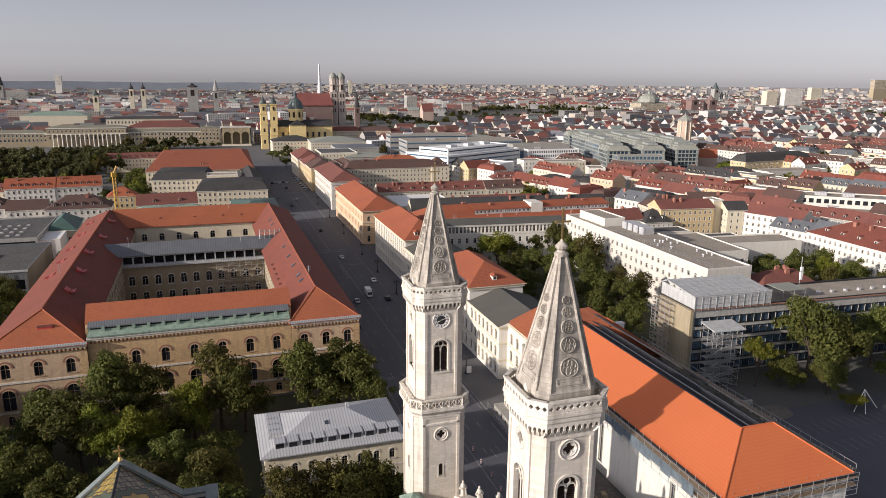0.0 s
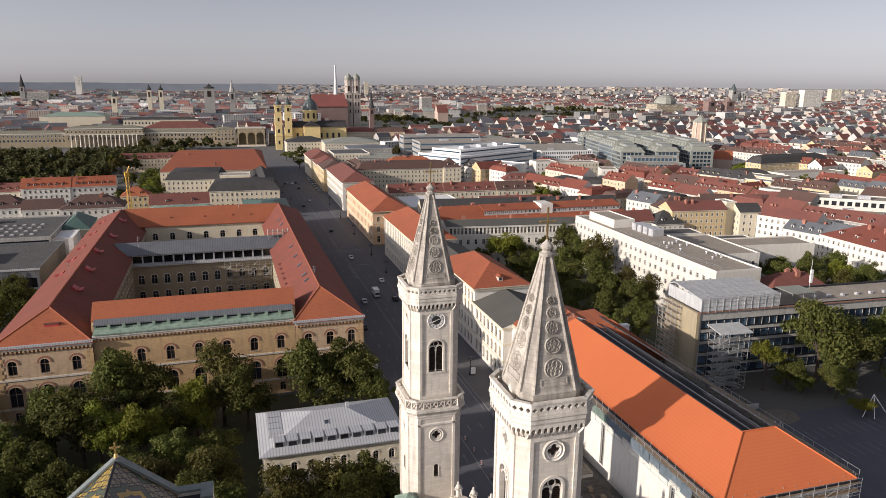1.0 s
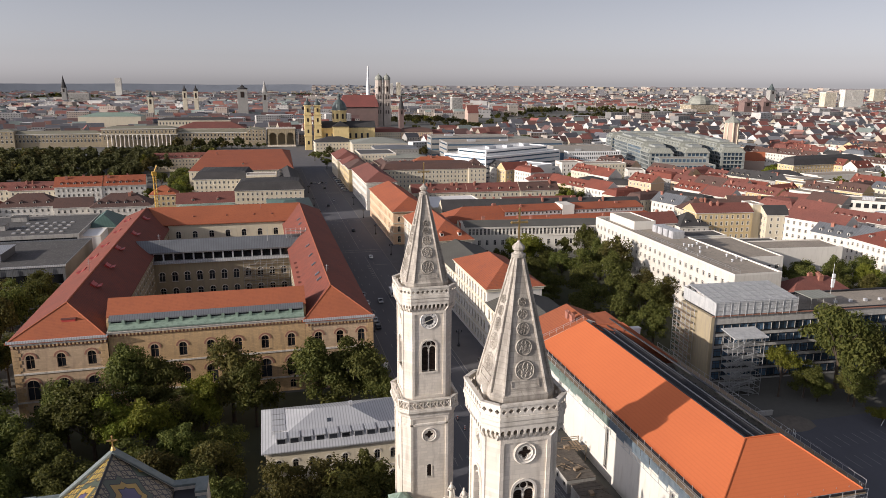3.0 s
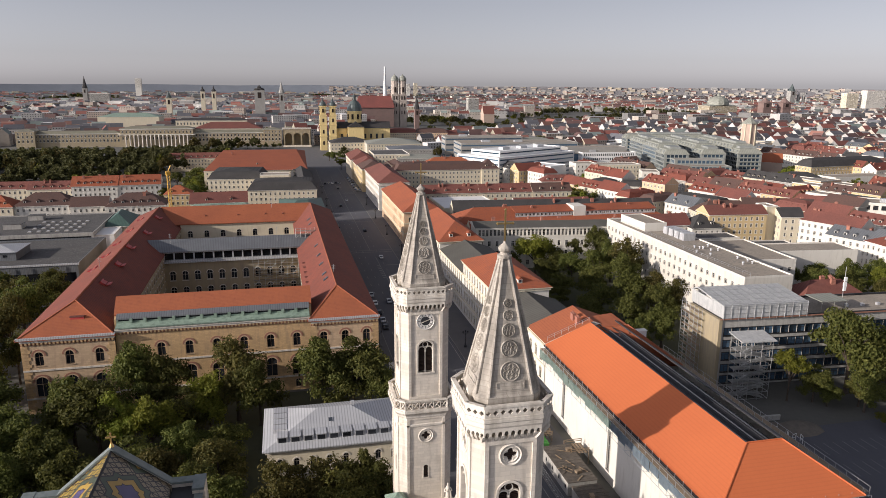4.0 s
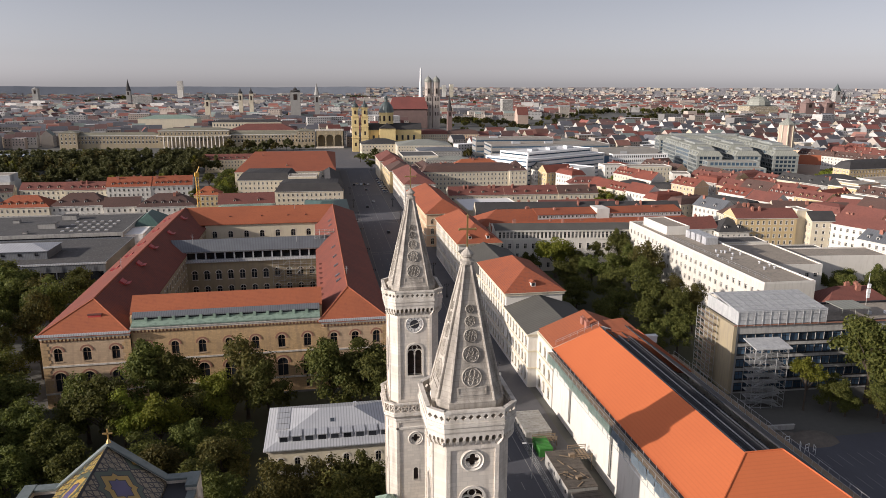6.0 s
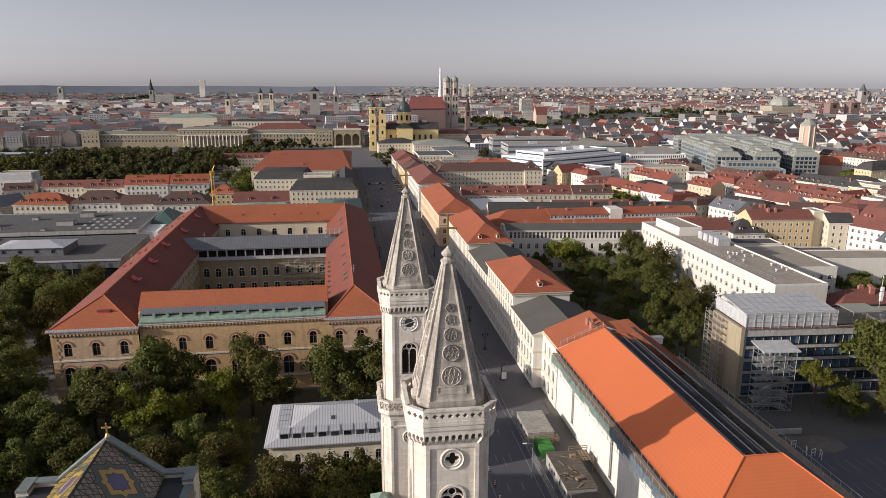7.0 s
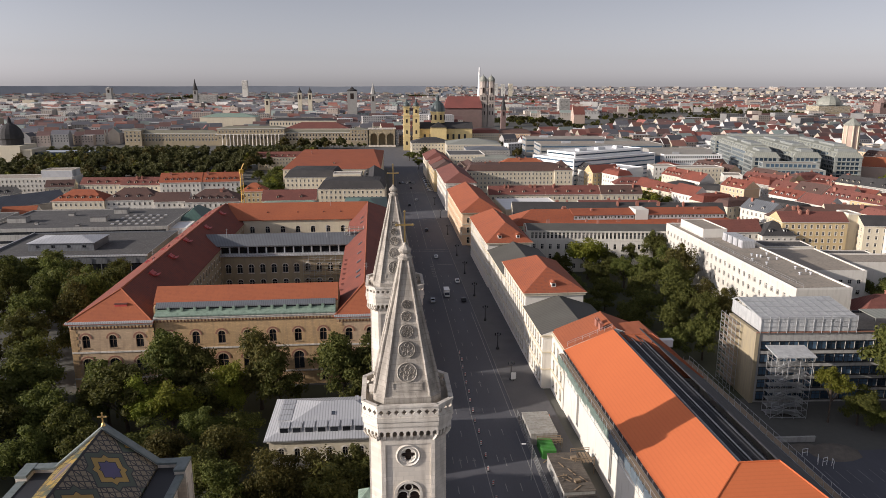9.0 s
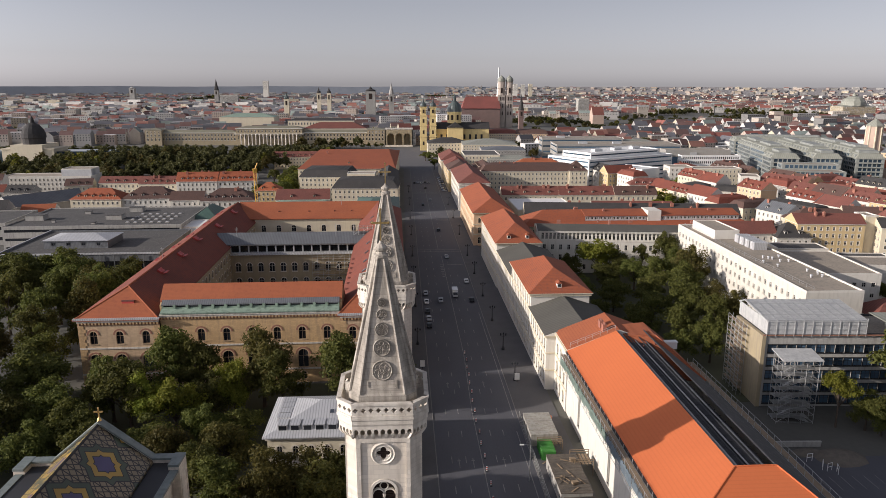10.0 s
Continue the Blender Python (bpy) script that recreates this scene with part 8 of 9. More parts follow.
    # the outermost quarters, row behind row up to the skyline
    for row in range(13):
        r = 4776 + 8.4 * row
        a = radians(-30.0 if row < 5 else 4.0)
        while a < radians(62.0):
            w = rng.uniform(9, 38)
            if rng.random() < 0.5:
                add_house(r * math.sin(a), r * math.cos(a), w, 9.0, 5.05 * row + rng.uniform(3, 9), 3.0, -a, int(rng.choice([1, 2, 3, 3, 3, 5])), int(rng.choice([6, 7, 10, 12])), rng.random() < 0.6)
            a += (w + rng.uniform(0, 40)) / r
    me = bpy.data.meshes.new("far_houses")
    me.from_pydata(verts, [], faces)
    for k in ("white", "cream", "peach", "greywall", "white", "yellow", "tile_red", "tile_brown", "tile_red", "tile_orange", "slate", "copper", "flatroof", "whitemetal", "glass"):
        me.materials.append(M["far_" + k])
    me.polygons.foreach_set("material_index", mats)
    me.update()
    tagged(new("far_city", me), "dense sea of distant pale houses with red and grey roofs", "city", kind="stuff")


# distant colours hold low contrast: the haze over them is painted in
for k, base in (("white", (0.54, 0.515, 0.48)), ("cream", (0.45, 0.395, 0.335)), ("peach", (0.44, 0.36, 0.30)), ("greywall", (0.29, 0.28, 0.265)), ("yellow", (0.46, 0.40, 0.30)), ("tile_red", (0.235, 0.085, 0.066)), ("tile_brown", (0.15, 0.085, 0.075)),
                ("tile_orange", (0.26, 0.125, 0.095)), ("slate", (0.13, 0.128, 0.14)), ("copper", (0.26, 0.30, 0.27)), ("flatroof", (0.36, 0.34, 0.31)), ("whitemetal", (0.7, 0.69, 0.67))):
    M["far_" + k] = surface("distant_" + k, base, tuple(c * 0.72 for c in base), 0.85, 25.0, 3.0, 0.8, 0.0, island=0.3)
M["far_glass"] = M["glass"]
far_city()

# woods, tinted blue-grey for haze, and the hazy rest of the city closing the horizon
def horizon(name, a0, a1, mat, label):
    bm = bmesh.new()
    n = 90
    lo, hi = [], []
    for i in range(n + 1):
        a = radians(a0 + (a1 - a0) * i / n)
        k = noise.noise((a * 9.0, 0, 0)) + 0.5 * noise.noise((a * 40.0, 2, 0))
        lo.append(bm.verts.new((4780 * math.sin(a), 4780 * math.cos(a), -2)))
        hi.append(bm.verts.new((4890 * math.sin(a), 4890 * math.cos(a), 66 + 5 * k)))
    for i in range(n):
        bm.faces.new((lo[i], lo[i + 1], hi[i + 1], hi[i]))
    tagged(part(name, bm, mat), label, "horizon", kind="structure")


# distance haze is painted into this blue-grey
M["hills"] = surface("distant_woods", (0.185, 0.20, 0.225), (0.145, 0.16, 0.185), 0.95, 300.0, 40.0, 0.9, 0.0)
M["far_quarters"] = surface("distant_quarters", (0.135, 0.13, 0.137), (0.18, 0.17, 0.172), 0.95, 70.0, 10.0, 0.9, 0.0, stretch=(1, 1, 3.0), grime=(0.42, 0.40, 0.39), grime_at=0.64)
horizon("backdrop_1", -75, 9, M["hills"], "wooded horizon coloured blue-grey for haze")
horizon("backdrop_2", 9, 75, M["far_quarters"], "hazy grey outer city quarters on the horizon")


# ---------- trees ----------
def crown_mesh(seed, mat, leaves, size, spread=(1.0, 1.0, 1.0), clumps=16):
    """A crown about 2 wide and 2 high, of leaf sprays gathered in uneven clumps with gaps between."""
    rnd = random.Random(seed)
    centres = []
    lobes = []
    for i in range(6):                             # big uneven limbs' masses, then sprays on each
        a, z = 6.283 * i / 6 + rnd.uniform(-0.5, 0.5), rnd.uniform(-0.5, 0.45)
        rr = rnd.uniform(0.3, 0.62)
        lobes.append((rr * math.cos(a), rr * math.sin(a), z, rnd.uniform(0.3, 0.48)))
    lobes.append((rnd.uniform(-0.2, 0.2), rnd.uniform(-0.2, 0.2), 0.5, 0.46))
    lobes.append((rnd.uniform(-0.2, 0.2), rnd.uniform(-0.2, 0.2), 0.0, 0.5))
    for i in range(clumps):
        lx, ly, lz, lr = lobes[i % len(lobes)]
        a, z = rnd.uniform(0, 6.283), rnd.uniform(-0.7, 1.0)
        s = math.sqrt(1 - min(1, z * z)) * lr * rnd.uniform(0.5, 1.1)
        centres.append(((lx + s * math.cos(a)) * spread[0], (ly + s * math.sin(a)) * spread[1], (lz + lr * z * rnd.uniform(0.7, 1.05)) * 0.9 * spread[2], rnd.uniform(0.12, 0.27)))
    verts, faces = [], []
    for i in range(leaves):
        cx, cy, cz, cr = rnd.choice(centres)
        a, z = rnd.uniform(0, 6.283), rnd.uniform(-0.6, 1)
        s = math.sqrt(1 - z * z)
        k = cr * rnd.choice((rnd.uniform(0.3, 0.8), rnd.uniform(0.75, 1.1), rnd.uniform(0.9, 1.35)))
        p = Vector((cx + k * s * math.cos(a), cy + k * s * math.sin(a), cz + k * z * 0.85))
        nrm = (Vector((s * math.cos(a), s * math.sin(a), z)) + Vector((rnd.gauss(0, 0.5), rnd.gauss(0, 0.5), rnd.gauss(0.25, 0.5)))).normalized()
        t = nrm.orthogonal().normalized()
        t.rotate(Matrix.Rotation(rnd.uniform(0, 6.283), 3, nrm))
        b = nrm.cross(t)
        q = size * rnd.uniform(0.6, 1.35)
        n0 = len(verts)
        verts += [tuple(p - t * q), tuple(p + b * q * 0.55 + nrm * q * 0.2), tuple(p + t * q), tuple(p - b * q * 0.55 + nrm * q * 0.2)]
        faces += [(n0, n0 + 1, n0 + 2, n0 + 3)]
    me = bpy.data.meshes.new("crown")
    me.from_pydata(verts, [], faces)
    me.materials.append(M[mat])
    return me, centres


def trunk_mesh(centres):
    bm = bmesh.new()
    loft(bm, [[(r * math.cos(a), r * math.sin(a), z) for a in [6.2832 * i / 7 for i in range(7)]] for r, z in ((0.075, -2.1), (0.05, -1.8), (0.04, -0.9), (0.02, 0.1))])
    for cx, cy, cz, cr in centres[:14]:
        bar(bm, (0, 0, -1.0 + 0.3 * cz), (cx * 0.5, cy * 0.5, cz * 0.5 - 0.25), 0.018, 0, 4)
        bar(bm, (cx * 0.5, cy * 0.5, cz * 0.5 - 0.25), (cx * 0.95, cy * 0.95, cz), 0.011, 0, 4)
    return mesh_of("trunk", bm, M["bark"])


CROWNS = {}
for key, mat, seeds in (("g", "leaf", (1, 2, 3, 4)), ("l", "leaf_light", (5, 6)), ("w", "leaf_warm", (7, 8, 9))):
    CROWNS[key] = []
    for sd in seeds:
        me, cs = crown_mesh(sd, mat, 7600, 0.048, clumps=64)
        CROWNS[key].append((me, trunk_mesh(cs)))
me, cs = crown_mesh(21, "leaf_light", 5200, 0.05, (0.5, 0.5, 1.1), 36)
FAR_CROWNS = {}
for key, mat, sd in (("g", "leaf", 31), ("l", "leaf_light", 32), ("w", "leaf_warm", 33)):
    FAR_CROWNS[key] = [(lambda q: (q[0], trunk_mesh(q[1])))(crown_mesh(sd + 5 * i, mat, 1700, 0.085, clumps=40)) for i in range(2)]
CROWNS["p"] = [(me, trunk_mesh(cs))]

TREE_RND = random.Random(3)
TREE_WORDS = {"g": "broad old tree with dense dark green leaves", "l": "tree with bright yellow-green leaves", "w": "tree with leaves turning brown", "p": "upright tree with bright yellow-green leaves"}


def tree(x, y, top, radius, kind="g", group="garden trees"):
    """A tree whose crown reaches up to top."""
    half = min(top * 0.44, radius * 1.1)
    th = thing("tree", TREE_WORDS[kind], "tree", pose(x, y, 0, 0, 0, TREE_RND.uniform(0, 360)), group)
    crown, trunk = TREE_RND.choice((FAR_CROWNS if y > 330 else CROWNS)[kind])
    zc = top - half
    part("crown", crown, None, th, m=Matrix.Translation((0, 0, zc)) @ Matrix.Diagonal((radius, radius, half, 1)))
    part("trunk", trunk, None, th, m=Matrix.Translation((0, 0, zc)) @ Matrix.Diagonal((radius, radius, zc / 2.05, 1)))
    return th


# old trees in front of the library and round the church
tree(-24.5, 170, 22.7, 9.0)
tree(-19, 166, 19.7, 7.0)
tree(-2, 167, 21.7, 9.6, "w")
tree(3.5, 163, 18.2, 7.0)
tree(19.5, 167, 21.7, 9.0)
tree(26.5, 164, 21.2, 9.6)
tree(31.5, 170, 17.2, 7.0)
tree(34, 160, 14.7, 5.8)
tree(-8, 160, 16.2, 6.4, "l")
tree(-14, 158, 14.7, 7.0)
tree(-31, 153, 20.2, 9.6)
tree(-38, 160, 19.2, 8.3)
tree(-27, 150, 17.7, 5.9, "p")
tree(-24.5, 149.5, 15.0, 4.8, "l")
tree(-19.5, 150, 17.2, 7.0, "l")
tree(-11, 146, 12.0, 6.3)
tree(-3, 145, 10.0, 5.8)
tree(-4, 134, 13.5, 6.9, "w")
tree(-14, 131, 14.0, 6.9, "w")
tree(-22, 137, 13.5, 6.9)
tree(-8, 122, 14.0, 6.9)
tree(0, 118, 13.5, 6.3)
tree(8.5, 116.5, 16.0, 6.4, "w")
tree(15.5, 118, 15.5, 6.7, "w")
tree(22.7, 119.5, 15.5, 6.3)
tree(27.5, 116, 14.5, 6.0)
tree(20, 112, 15.5, 6.5, "w")
tree(29, 108, 14.5, 5.5)
tree(-36.5, 137, 17.0, 7.5)
tree(-30, 130, 16.0, 6.9)
tree(-44, 130, 16.0, 7.5)
tree(-46, 146, 18.0, 8.0)
tree(-56, 140, 19.0, 8.6)
tree(-55, 158, 20.7, 9.6)
tree(-66, 150, 21.2, 10.2)
for x, y, tp, rd, kd in ((-62, 172, 17, 7, "g"), (-68, 186, 18, 7.5, "g"), (-78, 172, 19, 8, "w"), (-75, 200, 20, 8, "g"), (-63, 202, 17, 6, "g"), (-84, 188, 19, 8, "w"), (-70, 218, 22, 8, "w"), (-82, 214, 21, 8, "g"),
                         (-93, 205, 20, 8, "g"), (-72, 236, 23, 8.5, "g"), (-86, 236, 23, 8.5, "g"), (-98, 226, 22, 8, "w"), (-66, 250, 20, 7, "g"), (-102, 246, 22, 8, "g"), (-112, 232, 22, 8, "g"), (-92, 256, 21, 8, "g"), (-112, 258, 21, 8, "g"), (-70, 262, 19, 7, "g"), (-122, 250, 22, 8, "g"), (-128, 270, 22, 8, "w"), (-115, 273, 20.5, 11, "g"), (-101, 270, 21, 11, "g"), (-88, 262, 20, 10, "g"), (-78, 252, 19, 8.5, "w"), (-108, 262, 17, 10, "g"), (-84, 246, 17, 9, "g")):
    tree(x, y, tp, rd, kd, "park trees")
# garden behind the university
for x, y, tp, rd, kd in ((119, 283, 16.5, 9.5, "l"), (127, 279, 12, 6, "g"), (130, 268, 12, 6, "g"), (138, 284, 13.5, 3.6, "g"), (136, 258, 16, 7, "g"), (146, 252, 19, 7.5, "w"), (147, 266, 16, 6, "g"), (140, 240, 17, 7, "g"), (128, 243, 13, 6.5, "g"), (116, 262, 12, 6, "g"), (113, 240, 11, 6, "g"), (121, 222, 12, 6.5, "g"), (133, 222, 15, 7, "g"),
                         (142, 224, 14, 5.5, "w"), (112, 210, 11, 6, "g"), (124, 204, 13, 6.5, "g"), (136, 205, 15, 6, "g"), (143, 208, 15, 5, "w"), (128, 190, 13, 6, "g"), (118, 190, 10, 5.5, "g"), (106, 280, 11, 6, "g"), (104, 255, 9, 5, "g"), (103, 228, 8, 5, "g"), (151, 289, 17, 6, "g"), (158, 183, 12, 4.5, "l")):
    tree(x, y, tp * 1.2, rd * 1.1, kd, "university garden trees")
# trees before the institute
for x, y, tp, rd, kd in ((161, 149, 27.5, 11.0, "g"), (168, 143, 20, 8.0, "g"), (157, 138, 12, 5.5, "g"), (158, 141, 10, 4.5, "w"), (185, 149, 21, 6.6, "g"), (197, 150, 19, 7.5, "g"), (141.7, 148, 15.6, 4.6, "l"), (148, 146, 11, 4.6, "g"), (178, 134, 14, 6.5, "g"), (156, 128, 5, 4, "l"), (170, 122, 6, 4, "l"), (205, 146, 18, 7, "g"), (182, 124, 9, 5, "w"), (150, 143, 8, 4, "g")):
    tree(x, y, tp, rd, kd, "institute garden trees")
for x, y, tp, rd, kd in ((206, 214, 17, 7, "g"), (214, 222, 16, 7, "g"), (222, 216, 16, 7, "g"), (230, 224, 17, 7, "g"), (238, 218, 15, 6, "l"), (246, 226, 16, 7, "g"), (213, 204, 14, 6, "g"), (226, 204, 15, 6, "w"), (240, 208, 15, 7, "g"), (252, 214, 14, 6, "g"), (208, 236, 15, 6, "g"), (218, 186, 15, 6.5, "g"), (230, 190, 14, 6, "g"), (244, 194, 15, 6.5, "w"), (204, 246, 13, 5, "l"), (212, 240, 13, 6, "g"), (222, 236, 14, 6, "g"), (198, 418, 16, 8, "l"), (232, 470, 14, 7, "l"), (262, 478, 13, 6, "g"), (300, 520, 14, 7, "g"), (312, 536, 13, 7, "g"), (430, 480, 15, 8, "g"), (418, 470, 14, 7, "w"), (396, 470, 14, 7, "g"), (-60, 392, 11, 5, "w"), (-66, 340, 9, 5, "g"), (30.5, 118, 9, 3.5, "g"), (66, 690, 12, 7, "g"), (66, 752, 12, 8, "g"), (60, 770, 11, 7, "g"), (210, 452, 16, 9, "l"), (222, 444, 14, 8, "g"), (204, 440, 13, 7, "g"), (292, 560, 15, 8, "g"), (304, 556, 14, 8, "w"), (316, 566, 15, 8, "g"), (328, 580, 14, 8, "g"), (262, 500, 12, 6, "l"), (270, 506, 12, 6, "g"), (404, 520, 14, 7, "g"), (452, 540, 14, 8, "l"), (462, 548, 14, 8, "g"), (400, 440, 14, 9, "g"), (412, 446, 13, 8, "w")):
    tree(x, y, tp, rd, kd, "street trees")
for i in range(15):
    tree(-74 + TREE_RND.uniform(0, 26), 482 + i * 8 + TREE_RND.uniform(-3, 3), TREE_RND.uniform(12, 17), TREE_RND.uniform(5.5, 8), TREE_RND.choice("ggl"), "park trees")
for i in range(16):
    tree(-116 + i * 8.2 + TREE_RND.uniform(-1, 1), 930 + TREE_RND.uniform(-3, 3), TREE_RND.uniform(7.2, 8.8), TREE_RND.uniform(3.6, 4.4), "g", "court garden trees")
for x, y in YARDS:
    for k in range(3):
        tree(x + TREE_RND.uniform(-6, 6), y + TREE_RND.uniform(-6, 6), TREE_RND.uniform(11, 16), TREE_RND.uniform(4.5, 6.5), TREE_RND.choice("ggwl"), "courtyard trees")


def far_woods():
    """Park trees past counting: joined leaf sprays."""
    rng = np.random.default_rng(9)
    base = [crown_mesh(50 + i, "leaf", 420, 0.18, clumps=24)[0] for i in range(4)]
    vs, fs, ms = [], [], []
    coords = []
    for me in base:
        a = np.empty(len(me.vertices) * 3)
        me.vertices.foreach_get("co", a)
        coords.append(a.reshape(-1, 3))
    spots = []
    for i in range(900):
        x, y = rng.uniform(-460, -40), rng.uniform(545, 972)
        edge = -45 if y > 720 else -75 - (720 - y) * 0.2
        if x > edge or x < -0.55 * y + 15 or (x > -66 and y < 590) or (x + 352) ** 2 + (y - 760) ** 2 < 60 ** 2:
            continue
        if y > 850:
            continue
        spots.append((x, y, rng.uniform(6, 9.5), min(rng.uniform(12, 19), 83.0 - 0.0836 * y + rng.uniform(-2.5, 0.6))))
    for cx, cy, rx, ry, k in ((330, 905, 90, 30, 60), (420, 960, 60, 22, 30), (640, 900, 50, 30, 25), (900, 1050, 200, 30, 70), (1150, 1350, 220, 40, 70), (-700, 1500, 300, 60, 90), (300, 1500, 60, 30, 12), (-60, 930, 40, 12, 10), (740, 700, 60, 30, 24), (610, 560, 40, 30, 14), (1500, 1900, 400, 60, 90), (-900, 2300, 500, 90, 110), (200, 2600, 600, 80, 90)):
        for i in range(k):
            spots.append((cx + rng.normal(0, rx / 2), cy + rng.normal(0, ry / 2), rng.uniform(6, 9), rng.uniform(11, 16)))
    small = [crown_mesh(70 + i, "leaf", 60, 0.4, clumps=12)[0] for i in range(3)]
    for me in small:
        a = np.empty(len(me.vertices) * 3)
        me.vertices.foreach_get("co", a)
        coords.append(a.reshape(-1, 3))
    for i in range(2600):                          # street and yard trees all over the far city
        y = rng.uniform(720, 4600)
        x = rng.uniform(-0.66 * y - 60, 1.2 * y)
        if y < 1100 and x < 60:
            continue
        spots.append((x, y, rng.uniform(3.5, 6) * (1 + y / 5000), rng.uniform(9, 15)))
    tiny = [crown_mesh(90 + i, "leaf", 24, 0.7, clumps=8)[0] for i in range(3)]
    for me in tiny:
        a = np.empty(len(me.vertices) * 3)
        me.vertices.foreach_get("co", a)
        coords.append(a.reshape(-1, 3))
    for i in range(900):                           # rows and clumps of them between the far houses
        y = 1150 + 3500 * rng.random() ** 0.8
        x, slant = rng.uniform(-0.66 * y - 60, 1.2 * y), rng.uniform(-0.5, 0.5)
        for j in range(int(rng.integers(3, 11))):
            spots.append((x + 11.0 * j + rng.normal(0, 3), y + 11.0 * j * slant + rng.normal(0, 4), rng.uniform(5, 8) * (1 + y / 6000), rng.uniform(12, 18)))
    n = 0
    for x, y, r, h in spots:
        k = int(rng.integers(4)) if y < 1100 else (4 if y < 1800 else 7) + int(rng.integers(3))
        c = coords[k] * np.array([r, r, h * 0.45]) + np.array([x, y, h * 0.58])
        a = rng.uniform(0, 6.28)
        vs.append(c)
        q = np.arange(n, n + len(c)).reshape(-1, 4)
        fs.append(q)
        ms.append(np.full(len(q), int(rng.choice([0, 0, 0, 1, 2], p=[0.3, 0.3, 0.22, 0.06, 0.12]))))
        n += len(c)
    me = bpy.data.meshes.new("park_trees")
    me.from_pydata(np.concatenate(vs).tolist(), [], np.concatenate(fs).tolist())
    for k in ("leaf_far", "leaf_light", "leaf_warm"):
        me.materials.append(M[k])
    me.polygons.foreach_set("material_index", np.concatenate(ms))
    me.update()
    tagged(new("park_woods", me), "dense dark green crowns of the city park", "woods", kind="stuff")


far_woods()


# ---------- things on the avenue ----------
def car_mesh():
    bm = bmesh.new()
    prof = [(-2.15, 0.35), (-2.2, 0.75), (-1.95, 0.92), (-1.1, 0.98), (-0.55, 1.42), (1.0, 1.45), (1.75, 1.0), (2.15, 0.92), (2.2, 0.4)]
    loft(bm, [[(x, y, z) for y, z in prof] for x in (-0.86, 0.86)])
    bmesh.ops.bevel(bm, geom=bm.edges[:], offset=0.06, segments=1, affect="EDGES")
    return bm


CAR = {}


def car(x, y, turn=0.0, colour="silver", label=""):
    if not CAR:
        CAR["body"] = car_mesh()
        tmp = bpy.data.meshes.new("tmp")
        CAR["body"].to_mesh(tmp)
        CAR["src"] = tmp
        b = bmesh.new()
        for s in (-1, 1):
            q = [(-0.95, 1.02), (-0.55, 1.36), (0.9, 1.38), (1.45, 1.04)]
            loft(b, [[(s * 0.872, yy, z) for yy, z in q], [(s * 0.86, yy, z) for yy, z in q]])
        for ya, za, yb, zb in ((-1.12, 1.02, -0.6, 1.42), (1.08, 1.42, 1.7, 1.06)):
            q = [(-0.7, ya, za), (0.7, ya, za), (0.62, yb, zb), (-0.62, yb, zb)]
            d = 0.03 if ya > 0 else -0.03
            loft(b, [[(a, bb + d, c + 0.02) for a, bb, c in q], [(a, bb, c) for a, bb, c in q]])
        CAR["glass"] = mesh_of("car_glass", b, M["glass"])
        b = bmesh.new()
        lathe(b, [(0.32, -0.11), (0.33, 0.0), (0.32, 0.11)], 12)
        CAR["wheel"] = mesh_of("wheel", b, M["black"])
    if colour not in CAR:
        me = CAR["src"].copy()
        me.materials.append(M["car_" + colour])
        CAR[colour] = me
    th = thing("car", label or f"{colour} car on the avenue", "car", pose(x, y, 0.0, 0, 0, turn), "cars")
    part("body", CAR[colour], None, th)
    part("windows", CAR["glass"], None, th)
    for sx2 in (-0.8, 0.8):
        for sy2 in (-1.35, 1.35):
            part("wheel", CAR["wheel"], None, th, m=pose(sx2, sy2, 0.33, 0, 90, 0))
    return th


for k, c in (("silver", (0.42, 0.43, 0.45)), ("black", (0.02, 0.02, 0.022)), ("white", (0.75, 0.75, 0.74)), ("blue", (0.05, 0.08, 0.16)), ("red", (0.30, 0.03, 0.03))):
    M["car_" + k] = surface("car_paint_" + k, c, tuple(v * 0.85 for v in c), 0.25, 1.0, 0.3, 0.3, 0.0, metal=0.2)
for x, y, c in ((43.7, 227.0, "black"), (43.8, 234.4, "silver"), (43.6, 243.0, "black"), (43.6, 254.5, "white"), (43.6, 265.8, "silver")):
    car(x, y, 0, c, f"{c} car parked by the kerb")
for x, y, c in ((49.2, 256.1, "silver"), (61.3, 256.0, "black"), (61.6, 282.8, "white"), (55.8, 326.7, "white"), (55.1, 390.9, "black"), (48.6, 478, "black"), (54.5, 500, "silver"), (53.0, 560, "black")):
    car(x, y, 0, c)
for i in range(14):
    car(67.6, 545 + i * 6.2, 90, ("silver", "black", "white", "blue")[i * 7 % 4], "car parked across the pavement bays")
for i in range(5):
    car(44.5 + 3.0 * i, 590 + 3 * (i % 2), 0, ("black", "silver", "white")[i % 3])


